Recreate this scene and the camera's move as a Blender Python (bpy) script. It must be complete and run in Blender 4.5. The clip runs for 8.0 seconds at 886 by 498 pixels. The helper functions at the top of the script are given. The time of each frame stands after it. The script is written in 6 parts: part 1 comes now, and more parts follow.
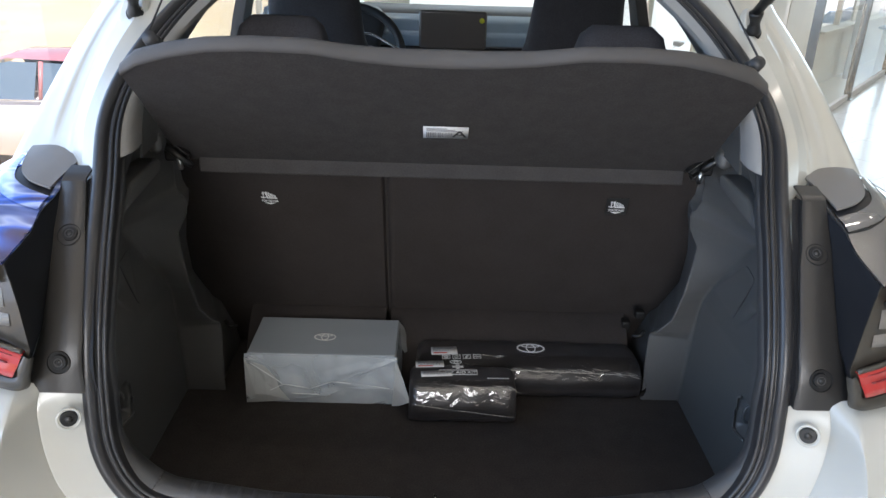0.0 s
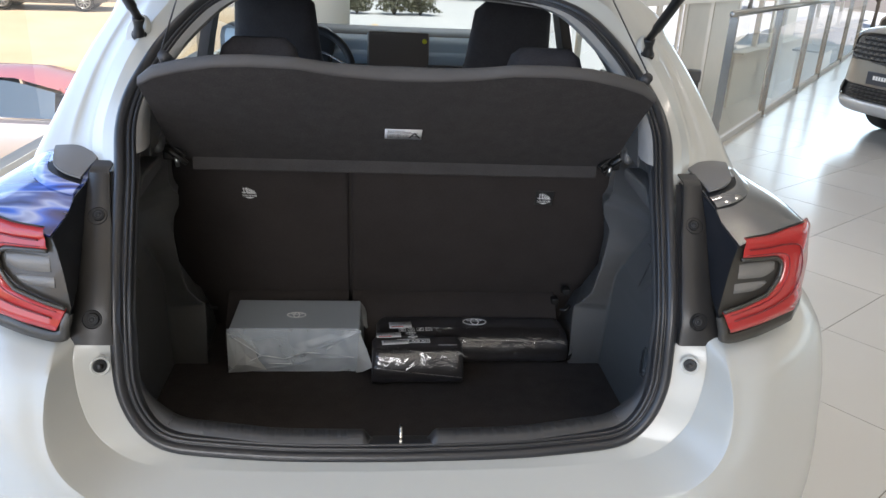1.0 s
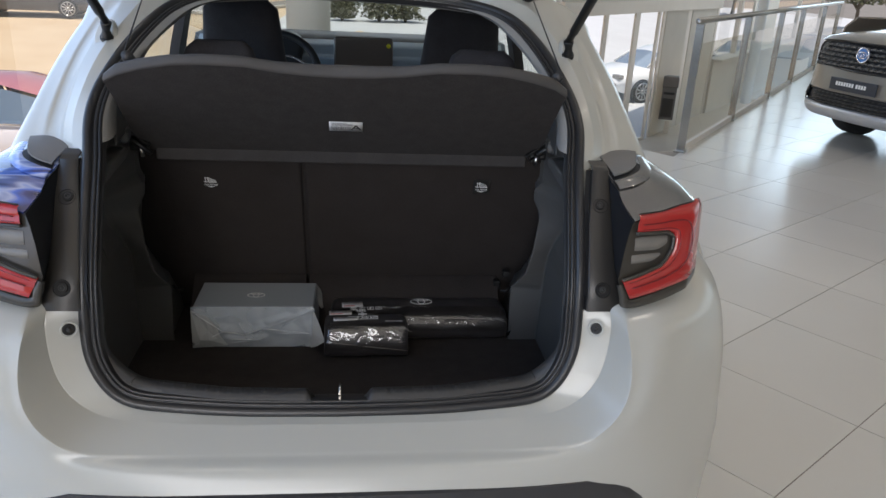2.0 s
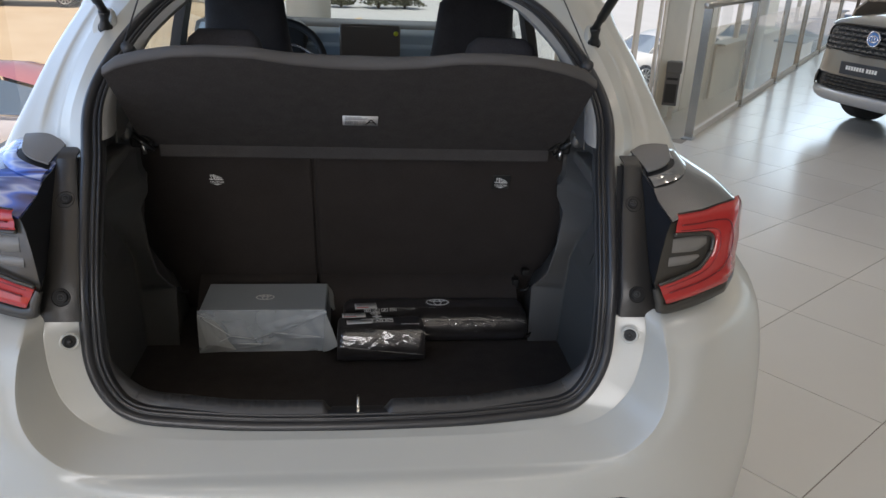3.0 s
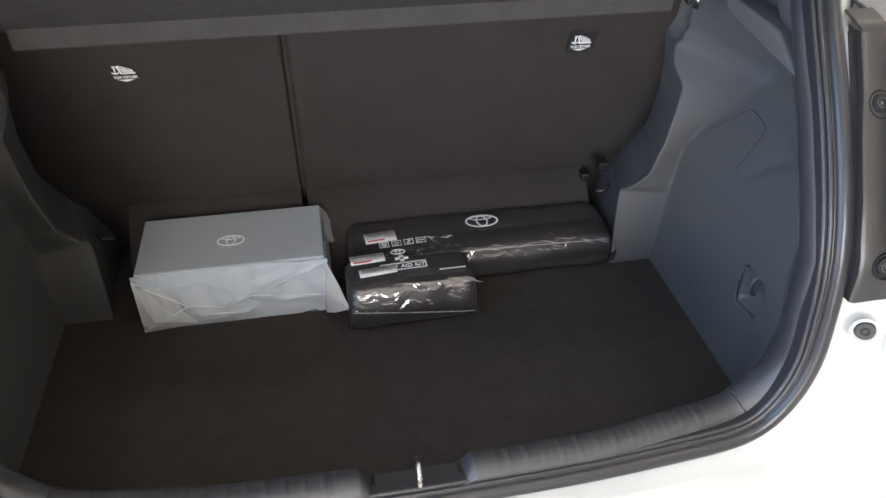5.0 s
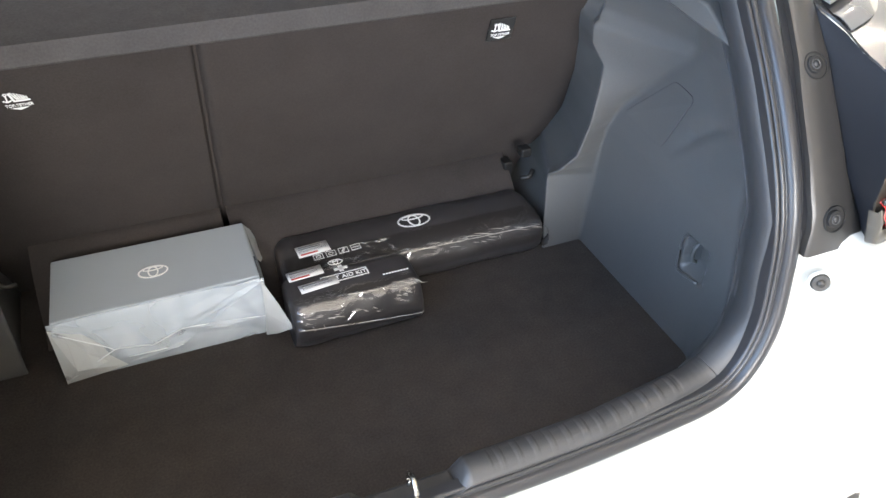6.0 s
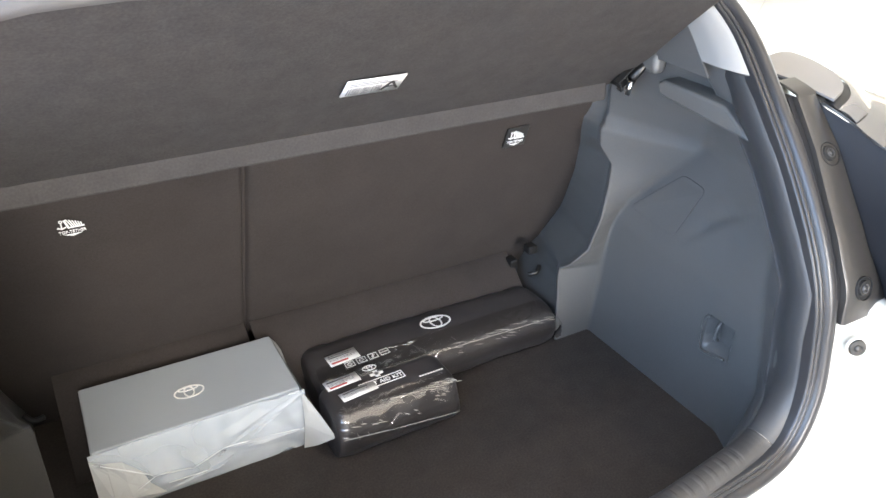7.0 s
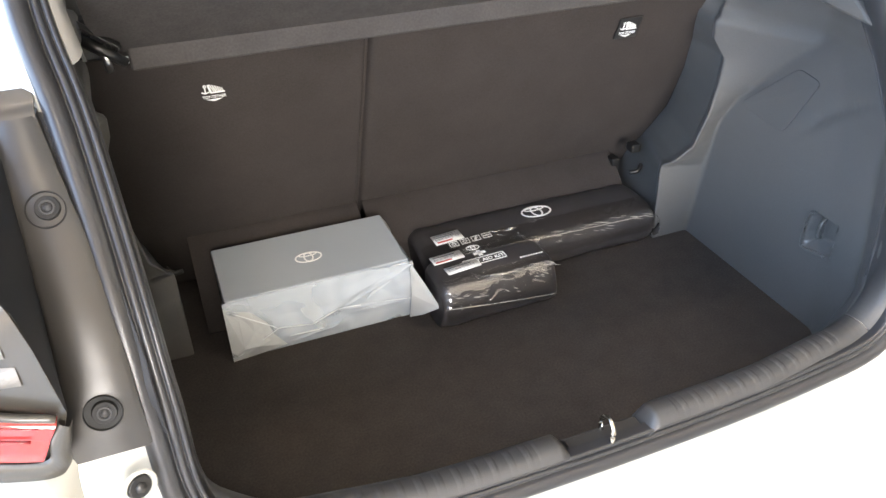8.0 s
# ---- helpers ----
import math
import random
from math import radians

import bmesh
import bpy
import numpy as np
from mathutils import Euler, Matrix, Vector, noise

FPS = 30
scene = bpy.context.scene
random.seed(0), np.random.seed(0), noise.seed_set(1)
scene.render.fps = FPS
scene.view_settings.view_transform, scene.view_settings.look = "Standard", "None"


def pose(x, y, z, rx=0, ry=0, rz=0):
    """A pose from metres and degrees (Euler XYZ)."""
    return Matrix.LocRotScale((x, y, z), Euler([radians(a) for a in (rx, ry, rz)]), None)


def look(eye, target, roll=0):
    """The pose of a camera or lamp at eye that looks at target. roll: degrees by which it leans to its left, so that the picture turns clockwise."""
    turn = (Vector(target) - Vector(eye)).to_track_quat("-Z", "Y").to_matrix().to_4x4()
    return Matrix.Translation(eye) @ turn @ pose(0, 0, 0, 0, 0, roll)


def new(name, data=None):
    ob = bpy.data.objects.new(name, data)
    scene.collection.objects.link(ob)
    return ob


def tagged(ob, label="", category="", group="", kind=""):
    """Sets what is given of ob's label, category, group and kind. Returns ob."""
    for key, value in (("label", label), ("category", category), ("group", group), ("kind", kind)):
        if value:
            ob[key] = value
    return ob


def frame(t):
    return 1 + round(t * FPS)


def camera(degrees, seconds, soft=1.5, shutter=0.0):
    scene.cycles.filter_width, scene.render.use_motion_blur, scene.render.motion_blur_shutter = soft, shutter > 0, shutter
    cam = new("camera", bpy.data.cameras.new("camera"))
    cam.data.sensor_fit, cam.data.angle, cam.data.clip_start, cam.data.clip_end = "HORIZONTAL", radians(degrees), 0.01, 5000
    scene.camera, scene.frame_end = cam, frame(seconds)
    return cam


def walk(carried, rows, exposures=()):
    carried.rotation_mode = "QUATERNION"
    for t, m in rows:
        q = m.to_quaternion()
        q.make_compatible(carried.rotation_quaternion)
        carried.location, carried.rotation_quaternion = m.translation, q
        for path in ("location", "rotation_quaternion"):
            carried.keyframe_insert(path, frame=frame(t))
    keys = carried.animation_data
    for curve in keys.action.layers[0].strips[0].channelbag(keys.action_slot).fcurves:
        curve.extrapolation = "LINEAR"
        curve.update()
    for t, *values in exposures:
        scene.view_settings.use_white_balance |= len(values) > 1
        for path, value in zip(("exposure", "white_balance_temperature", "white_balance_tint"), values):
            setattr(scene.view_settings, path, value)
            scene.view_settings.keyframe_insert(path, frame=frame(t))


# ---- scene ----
cam = camera(60.9, 8.0)
# seconds, eye, target, roll
PATH = [
    (0, (-0.013, -0.815, 1.452), (0.018, 1.03, 0.679), 1.9),
    (0.5, (-0.069, -0.941, 1.47), (0.042, 0.914, 0.73), 2.3),
    (1, (-0.052, -1.069, 1.484), (0.138, 0.786, 0.76), 2.9),
    (1.5, (0.027, -1.199, 1.486), (0.249, 0.655, 0.768), 3.2),
    (1.7, (0.034, -1.244, 1.49), (0.258, 0.614, 0.785), 3.1),
    (2.8, (0.027, -1.221, 1.498), (0.233, 0.638, 0.788), 2.5),
    (3, (0.003, -1.15, 1.488), (0.223, 0.696, 0.751), 2.6),
    (3.5, (-0.049, -0.965, 1.484), (0.195, 0.826, 0.629), 2.0),
    (4, (-0.025, -0.764, 1.459), (0.222, 0.97, 0.494), 1.6),
    (4.5, (0.004, -0.608, 1.436), (0.224, 1.048, 0.336), 1.2),
    (4.7, (-0.018, -0.561, 1.427), (0.217, 1.056, 0.273), 1.0),
    (5.8, (-0.151, -0.465, 1.394), (0.394, 1.01, 0.158), 0.3),
    (6, (-0.148, -0.461, 1.397), (0.452, 1.022, 0.197), 0.4),
    (6.5, (-0.221, -0.43, 1.409), (0.521, 1.084, 0.334), 0.4),
    (7, (-0.31, -0.424, 1.409), (0.538, 1.11, 0.445), 0.2),
    (7.5, (-0.377, -0.432, 1.394), (0.41, 1.109, 0.39), -0.4),
    (8, (-0.375, -0.489, 1.373), (0.228, 1.057, 0.257), -1.0),
]
walk(cam, [(t, look(eye, target, roll)) for t, eye, target, roll in PATH],
     [(0.0, 0.52, 6500, 11), (0.8, 0.38, 6550, 12), (1.5, -0.16, 6600, 12), (3.0, -0.36, 6750, 13), (3.5, -0.24, 6850, 13), (4.0, -0.05, 6850, 14), (4.7, 0.90, 6800, 14), (6.0, 1.97, 6750, 11), (7.0, 2.14, 6950, 12), (8.0, 2.10, 7250, 13)])

# ---- light ----
world = bpy.data.worlds.new("sky")
scene.world = world
world.use_nodes = True
sky = world.node_tree.nodes.new("ShaderNodeTexSky")
sky.sky_type = "NISHITA"
sky.sun_disc = False
sky.sun_elevation = radians(76)
sky.sun_rotation = radians(180)
world.node_tree.links.new(sky.outputs[0], world.node_tree.nodes["Background"].inputs[0])
world.node_tree.nodes["Background"].inputs[1].default_value = 0.15

sun = new("sun", bpy.data.lights.new("sun", "SUN"))
sun.data.energy, sun.data.angle, sun.data.color = 5.0, radians(0.5), (1.0, 0.95, 0.87)
sun.matrix_world = look((0, -4, 16), (0, 0, 0))


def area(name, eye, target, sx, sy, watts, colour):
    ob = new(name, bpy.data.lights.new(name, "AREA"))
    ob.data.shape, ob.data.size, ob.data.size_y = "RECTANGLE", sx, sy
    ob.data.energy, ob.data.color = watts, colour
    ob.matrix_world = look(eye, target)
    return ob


# daylight by the glazed fronts, ceiling lamps, and fills added with no opening
area("daylight_side", (-2.40, 1.2, 1.80), (4, 1.2, 1.6), 8.0, 2.9, 150, (0.46, 0.66, 1.0))
area("daylight_front", (0.2, 9.9, 2.9), (0.2, 0, 0.9), 6.0, 1.9, 120, (0.86, 0.93, 1.0))
# fill lamp added before the solid right wall, brightening hall and floor
area("right_fill", (13.6, 3.0, 2.0), (0, 1, 0.4), 10.0, 3.2, 135, (0.68, 0.87, 1.0))
# fill lamp added before the solid back wall, for light from behind
area("back_fill", (-1.3, -8.7, 2.5), (0.2, 0, 1.1), 3.0, 4.6, 370, (0.95, 0.97, 1.0))
# fill lamp added inside the hall; its source is unseen
area("hall_fill", (14.5, 20.0, 4.0), (9.0, 20.0, -1.0), 8.0, 3.0, 250, (0.60, 0.82, 1.0))
area("daylight_hall", (10.5, 20.0, 2.7), (7.0, 13.0, -0.6), 14.0, 2.0, 160, (0.70, 0.86, 1.0))
for lx, ly in ((-1.3, -2.6), (1.5, -2.6), (3.2, 0.8), (2.6, 3.6), (-1.2, 3.4), (5.6, 2.6)):
    area("ceiling_light", (lx, ly, 7.16), (lx, ly, 0), 0.30, 0.30, 15, (1.0, 0.91, 0.78))

# ---- materials ----


def material(name, base, rough=0.5, metal=0.0, bump=0.0, scale=200.0, vary=0.0, vscale=4.0, coat=0.0, spec=0.5, alt=None, detail=4.0, grain=0.0, gscale=400.0):
    """Principled surface with fine relief (scale) and broad unevenness of colour and gloss (vscale)."""
    m = bpy.data.materials.new(name)
    m.use_nodes = True
    nt = m.node_tree
    b = nt.nodes["Principled BSDF"]
    b.inputs["Base Color"].default_value = (*base, 1)
    b.inputs["Roughness"].default_value = rough
    b.inputs["Metallic"].default_value = metal
    b.inputs["Coat Weight"].default_value = coat
    b.inputs["Coat Roughness"].default_value = 0.04
    b.inputs["Specular IOR Level"].default_value = spec
    co = nt.nodes.new("ShaderNodeTexCoord")
    if vary:
        n = nt.nodes.new("ShaderNodeTexNoise")
        n.inputs["Scale"].default_value = vscale
        n.inputs["Detail"].default_value = detail
        nt.links.new(co.outputs["Object"], n.inputs["Vector"])
        mix = nt.nodes.new("ShaderNodeMix")
        mix.data_type = "RGBA"
        other = alt or tuple(c * (1 - vary) for c in base)
        mix.inputs["A"].default_value = (*base, 1)
        mix.inputs["B"].default_value = (*other, 1)
        nt.links.new(n.outputs["Fac"], mix.inputs["Factor"])
        nt.links.new(mix.outputs["Result"], b.inputs["Base Color"])
        r = nt.nodes.new("ShaderNodeMapRange")
        r.inputs["To Min"].default_value = max(0.02, rough * (1 - 0.5 * vary))
        r.inputs["To Max"].default_value = min(1.0, rough * (1 + 0.5 * vary))
        nt.links.new(n.outputs["Fac"], r.inputs["Value"])
        nt.links.new(r.outputs["Result"], b.inputs["Roughness"])
    if grain:
        g = nt.nodes.new("ShaderNodeTexNoise")
        g.inputs["Scale"].default_value = gscale
        g.inputs["Detail"].default_value = 2.0
        nt.links.new(co.outputs["Object"], g.inputs["Vector"])
        gr = nt.nodes.new("ShaderNodeMapRange")
        gr.inputs["From Min"].default_value, gr.inputs["From Max"].default_value = 0.3, 0.7
        gr.inputs["To Min"].default_value, gr.inputs["To Max"].default_value = 1 - grain, 1 + grain
        nt.links.new(g.outputs["Fac"], gr.inputs["Value"])
        mul = nt.nodes.new("ShaderNodeVectorMath")
        mul.operation = "SCALE"
        mul.inputs[0].default_value = base
        if b.inputs["Base Color"].links:
            nt.links.new(b.inputs["Base Color"].links[0].from_socket, mul.inputs[0])
        nt.links.new(gr.outputs["Result"], mul.inputs["Scale"])
        nt.links.new(mul.outputs[0], b.inputs["Base Color"])
    if bump:
        n2 = nt.nodes.new("ShaderNodeTexNoise")
        n2.inputs["Scale"].default_value = scale
        n2.inputs["Detail"].default_value = 3.0
        nt.links.new(co.outputs["Object"], n2.inputs["Vector"])
        bp = nt.nodes.new("ShaderNodeBump")
        bp.inputs["Strength"].default_value = bump
        bp.inputs["Distance"].default_value = 0.4 / scale
        nt.links.new(n2.outputs["Fac"], bp.inputs["Height"])
        nt.links.new(bp.outputs["Normal"], b.inputs["Normal"])
    return m


def glass(name, tint, rough=0.0, ior=1.45):
    """Thin pane: see-through, with a glossy surface by Fresnel."""
    m = bpy.data.materials.new(name)
    m.use_nodes = True
    nt = m.node_tree
    nt.nodes.remove(nt.nodes["Principled BSDF"])
    tr = nt.nodes.new("ShaderNodeBsdfTransparent")
    tr.inputs[0].default_value = (*tint, 1)
    gl = nt.nodes.new("ShaderNodeBsdfGlossy")
    gl.inputs["Roughness"].default_value = rough
    fr = nt.nodes.new("ShaderNodeFresnel")
    fr.inputs[0].default_value = ior
    mix = nt.nodes.new("ShaderNodeMixShader")
    nt.links.new(fr.outputs[0], mix.inputs[0])
    nt.links.new(tr.outputs[0], mix.inputs[1])
    nt.links.new(gl.outputs[0], mix.inputs[2])
    nt.links.new(mix.outputs[0], nt.nodes["Material Output"].inputs[0])
    return m


paint_white = material("white_paint", (0.490, 0.488, 0.448), 0.34, coat=0.7, vary=0.04, vscale=2.0, bump=0.02, scale=900)
paint_white.node_tree.nodes["Principled BSDF"].inputs["Coat Roughness"].default_value = 0.16
trim_black = material("moulded_black_plastic", (0.040, 0.040, 0.042), 0.42, bump=0.25, scale=1400, vary=0.2, vscale=9)
trim_side = material("moulded_side_trim", (0.112, 0.112, 0.110), 0.33, bump=0.3, scale=1500, vary=0.15, vscale=7, grain=0.06, gscale=600)
# same plastic as the side trim, darkened to offset the light it catches
trim_band = material("side_trim_plastic_darkened", (0.052, 0.053, 0.055), 0.5, bump=0.3, scale=1500, vary=0.15, vscale=7)
trim_sill = material("moulded_sill_plastic", (0.044, 0.043, 0.043), 0.46, bump=0.3, scale=1400, vary=0.15, vscale=9)
bracket_grey = material("satin_dark_grey_plastic", (0.033, 0.031, 0.029), 0.32, bump=0.08, scale=900, vary=0.15, vscale=12)
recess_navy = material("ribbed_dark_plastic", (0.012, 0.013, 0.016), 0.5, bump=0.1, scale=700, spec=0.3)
rubber = material("black_rubber", (0.028, 0.028, 0.030), 0.30, bump=0.1, scale=600, vary=0.2, vscale=20)
carpet = material("black_needled_carpet", (0.055, 0.047, 0.043), 0.95, bump=0.9, scale=900, vary=0.35, vscale=30, spec=0.2, grain=0.22, gscale=330)
felt = material("black_felt_seat_backing", (0.040, 0.034, 0.032), 0.92, bump=0.8, scale=1100, vary=0.3, vscale=14, spec=0.2, grain=0.13, gscale=420)
shelf_felt = material("dark_grey_shelf_felt", (0.048, 0.044, 0.043), 0.9, bump=0.9, scale=1000, vary=0.3, vscale=40, spec=0.25, grain=0.18, gscale=360)
seat_cloth = material("black_seat_cloth", (0.050, 0.048, 0.054), 0.85, bump=0.7, scale=1300, vary=0.25, vscale=25, spec=0.3, grain=0.25, gscale=500)
headliner = material("light_grey_headliner", (0.30, 0.295, 0.285), 0.9, bump=0.4, scale=900, vary=0.08, vscale=10)
pillar_grey = material("pale_grey_pillar_trim", (0.42, 0.43, 0.43), 0.55, bump=0.2, scale=900, vary=0.06, vscale=8)
steel = material("brushed_steel", (0.56, 0.56, 0.55), 0.28, metal=1.0, bump=0.05, scale=500, vary=0.15, vscale=10)
post_steel = material("brown_reflecting_steel", (0.46, 0.43, 0.38), 0.24, metal=1.0, vary=0.2, vscale=6)
chrome = material("chrome", (0.75, 0.76, 0.78), 0.08, metal=1.0)
bolt_black = material("black_plastic_plug", (0.009, 0.009, 0.009), 0.45, bump=0.1, scale=500)
clip_black = material("glossy_black_clip", (0.010, 0.010, 0.010), 0.34, coat=0.0, bump=0.1, scale=300)
plug_black = material("black_plug_and_painted_recess_shade", (0.014, 0.014, 0.014), 0.65, bump=0.1, scale=500, spec=0.3)
lens_red = material("red_lamp_lens", (0.46, 0.028, 0.026), 0.12, coat=0.7, vary=0.25, vscale=9)
lens_dark_red = material("deep_red_light_guide", (0.16, 0.006, 0.010), 0.2, coat=0.5)
lens_smoke = material("smoked_lamp_housing", (0.042, 0.038, 0.031), 0.32, coat=0.35, vary=0.1, vscale=9)
lens_clear = material("ribbed_clear_reflector", (0.20, 0.188, 0.17), 0.38, coat=0.3, bump=0.5, scale=420, vary=0.2, vscale=30)
film_black = material("glossy_black_garnish_film", (0.055, 0.053, 0.052), 0.2, coat=1.0, vary=0.15, vscale=12, bump=0.03, scale=60)
film_sheen = material("clear_film_over_grey", (0.10, 0.098, 0.10), 0.25, coat=0.8, vary=0.2, vscale=14)
# blue and pale bands paint the sky's reflection into the film's colour
film_painted_sky = material("film_with_painted_sky_reflection", (0.10, 0.18, 0.62), 0.14, coat=1.0, bump=0.05, scale=40)
nt = film_painted_sky.node_tree
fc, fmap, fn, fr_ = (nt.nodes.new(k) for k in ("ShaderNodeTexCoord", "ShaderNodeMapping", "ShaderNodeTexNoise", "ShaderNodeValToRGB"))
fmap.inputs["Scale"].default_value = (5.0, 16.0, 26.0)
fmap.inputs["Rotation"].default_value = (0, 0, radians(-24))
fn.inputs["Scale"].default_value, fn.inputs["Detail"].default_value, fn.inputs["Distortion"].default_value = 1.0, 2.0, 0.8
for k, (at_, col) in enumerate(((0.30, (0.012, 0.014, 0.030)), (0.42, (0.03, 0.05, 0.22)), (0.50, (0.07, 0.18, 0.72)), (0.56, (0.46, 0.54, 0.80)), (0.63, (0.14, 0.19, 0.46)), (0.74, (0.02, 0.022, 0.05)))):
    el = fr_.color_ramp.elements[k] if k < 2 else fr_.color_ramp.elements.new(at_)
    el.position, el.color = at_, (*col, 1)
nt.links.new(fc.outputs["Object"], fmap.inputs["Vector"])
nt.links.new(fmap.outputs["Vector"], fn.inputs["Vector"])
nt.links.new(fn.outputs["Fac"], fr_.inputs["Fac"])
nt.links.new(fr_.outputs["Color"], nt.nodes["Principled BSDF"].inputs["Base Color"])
flap_grey = material("grey_foam_pad", (0.20, 0.193, 0.19), 0.5, bump=0.3, scale=600, vary=0.1, vscale=20)
for m in (film_sheen, film_black):
    m.node_tree.nodes["Principled BSDF"].inputs["Coat IOR"].default_value = 2.0
hinge_felt = material("grey_hinge_felt", (0.054, 0.050, 0.049), 0.85, bump=0.8, scale=900, vary=0.35, vscale=30, spec=0.25, grain=0.15, gscale=360)
lip_grey = material("dark_moulded_shelf_edge", (0.085, 0.080, 0.078), 0.62, bump=0.5, scale=1200, vary=0.2, vscale=12, spec=0.3)
sticker = material("white_sticker", (0.66, 0.66, 0.66), 0.75, vary=0.05, vscale=30)
ink = material("black_ink", (0.02, 0.02, 0.02), 0.5)
ink_grey = material("grey_ink", (0.14, 0.14, 0.15), 0.5)
ink_red = material("red_ink", (0.55, 0.08, 0.07), 0.5)
emblem_white = material("silver_white_foil_print", (0.92, 0.92, 0.90), 0.35)
print_white = material("white_print", (0.82, 0.83, 0.82), 0.45)
card_grey = material("grey_card", (0.385, 0.425, 0.460), 0.55, bump=0.05, scale=400, vary=0.06, vscale=10)
film_frost = bpy.data.materials.new("frosted_polythene")
film_frost.use_nodes = True
nt = film_frost.node_tree
b = nt.nodes["Principled BSDF"]
b.inputs["Base Color"].default_value = (0.66, 0.72, 0.77, 1)
b.inputs["Roughness"].default_value = 0.3
co, no, mr = nt.nodes.new("ShaderNodeTexCoord"), nt.nodes.new("ShaderNodeTexNoise"), nt.nodes.new("ShaderNodeMapRange")
no.inputs["Scale"].default_value, no.inputs["Detail"].default_value, no.inputs["Distortion"].default_value = 9.0, 2.0, 0.6
mr.inputs["From Min"].default_value, mr.inputs["From Max"].default_value = 0.38, 0.66
mr.inputs["To Min"].default_value, mr.inputs["To Max"].default_value = 0.28, 0.46
tr, mx = nt.nodes.new("ShaderNodeBsdfTransparent"), nt.nodes.new("ShaderNodeMixShader")
nt.links.new(co.outputs["Object"], no.inputs["Vector"])
nt.links.new(no.outputs["Fac"], mr.inputs["Value"])
nt.links.new(mr.outputs["Result"], mx.inputs[0])
nt.links.new(tr.outputs[0], mx.inputs[1])
nt.links.new(b.outputs[0], mx.inputs[2])
nt.links.new(mx.outputs[0], nt.nodes["Material Output"].inputs[0])
# cream copy of the film that paints glints along its creases and seam
film_crease_glint = film_frost.copy()
film_crease_glint.name = "film_crease_painted_glint"
film_crease_glint.node_tree.nodes["Principled BSDF"].inputs["Base Color"].default_value = (0.80, 0.77, 0.70, 1)
film_crease_glint.node_tree.nodes["Principled BSDF"].inputs["Roughness"].default_value = 0.15
film_gusset = film_frost.copy()
film_gusset.name = "doubled_polythene_fold"
film_gusset.node_tree.nodes["Principled BSDF"].inputs["Base Color"].default_value = (0.64, 0.66, 0.65, 1)
film_gusset.node_tree.nodes["Map Range"].inputs["To Min"].default_value = 0.55
film_gusset.node_tree.nodes["Map Range"].inputs["To Max"].default_value = 0.80
film_edge = material("folded_polythene_edge", (0.62, 0.64, 0.65), 0.25)
bag_cloth = material("black_nylon", (0.050, 0.046, 0.047), 0.42, bump=0.3, scale=1200, vary=0.3, vscale=20)
tile_mat = material("cream_floor_tile", (0.68, 0.67, 0.64), 0.34, vary=0.10, vscale=1.6, coat=0.6, alt=(0.64, 0.625, 0.59))
tile_mat.node_tree.nodes["Principled BSDF"].inputs["Coat Roughness"].default_value = 0.16
grout = material("grey_grout", (0.27, 0.25, 0.22), 0.85, bump=0.3, scale=200)
plaster = material("cream_plaster", (0.74, 0.71, 0.65), 0.85, bump=0.15, scale=120, vary=0.08, vscale=1.2)
ceiling_white = material("white_ceiling_paint", (0.78, 0.77, 0.74), 0.9, vary=0.04, vscale=1.5)
frame_alu = material("champagne_aluminium", (0.74, 0.68, 0.60), 0.36, metal=0.5, vary=0.1, vscale=3)
panel_beige = material("beige_laminate_panel", (0.72, 0.65, 0.54), 0.42, vary=0.12, vscale=2.0)
hall_floor = material("beige_hall_floor", (0.60, 0.53, 0.43), 0.5, vary=0.12, vscale=1.2)
pane = glass("clear_glass", (0.97, 0.97, 0.95))
rail_glass = glass("beige_tinted_glass", (0.86, 0.82, 0.73))
car_glass = glass("green_tinted_glass", (0.84, 0.90, 0.87))
asphalt = material("dusty_grey_asphalt", (0.26, 0.235, 0.21), 0.9, bump=0.5, scale=60, vary=0.3, vscale=0.5)
dirt = material("sandy_verge", (0.74, 0.60, 0.42), 0.95, bump=0.6, scale=20, vary=0.35, vscale=0.45, alt=(0.55, 0.38, 0.22), detail=8.0)
concrete = material("pale_concrete", (0.50, 0.47, 0.42), 0.85, bump=0.4, scale=40, vary=0.15, vscale=0.8)
forecourt = material("pale_forecourt_paving", (0.64, 0.65, 0.66), 0.85, bump=0.4, scale=40, vary=0.2, vscale=0.5)
satin_silver = material("satin_silver_paint", (0.52, 0.53, 0.55), 0.34, metal=0.5, vary=0.08, vscale=6)
leaf = material("olive_leaf", (0.12, 0.12, 0.060), 0.6, vary=0.5, vscale=3)
bark = material("grey_bark", (0.18, 0.14, 0.10), 0.9, bump=0.8, scale=30, vary=0.3, vscale=4)
grille_grey = material("satin_grey_grille", (0.13, 0.13, 0.125), 0.3)
box_grey = material("dark_grey_powder_coat", (0.16, 0.155, 0.15), 0.5, bump=0.1, scale=300, vary=0.1, vscale=5)
paint_grey = material("bronze_grey_paint", (0.22, 0.20, 0.175), 0.30, coat=1.0, vary=0.05, vscale=3)
paint_silver = material("white_car_paint", (0.82, 0.83, 0.84), 0.3, coat=1.0)
paint_lilac = material("lilac_grey_car_paint", (0.70, 0.67, 0.72), 0.3, coat=1.0)
paint_red_roof = material("red_roof_paint", (0.56, 0.20, 0.23), 0.35, coat=1.0)
paint_dark = material("dark_grey_car_paint", (0.05, 0.055, 0.065), 0.3, coat=1.0)
tyre_mat = material("tyre_rubber", (0.022, 0.022, 0.022), 0.8, bump=0.4, scale=80)
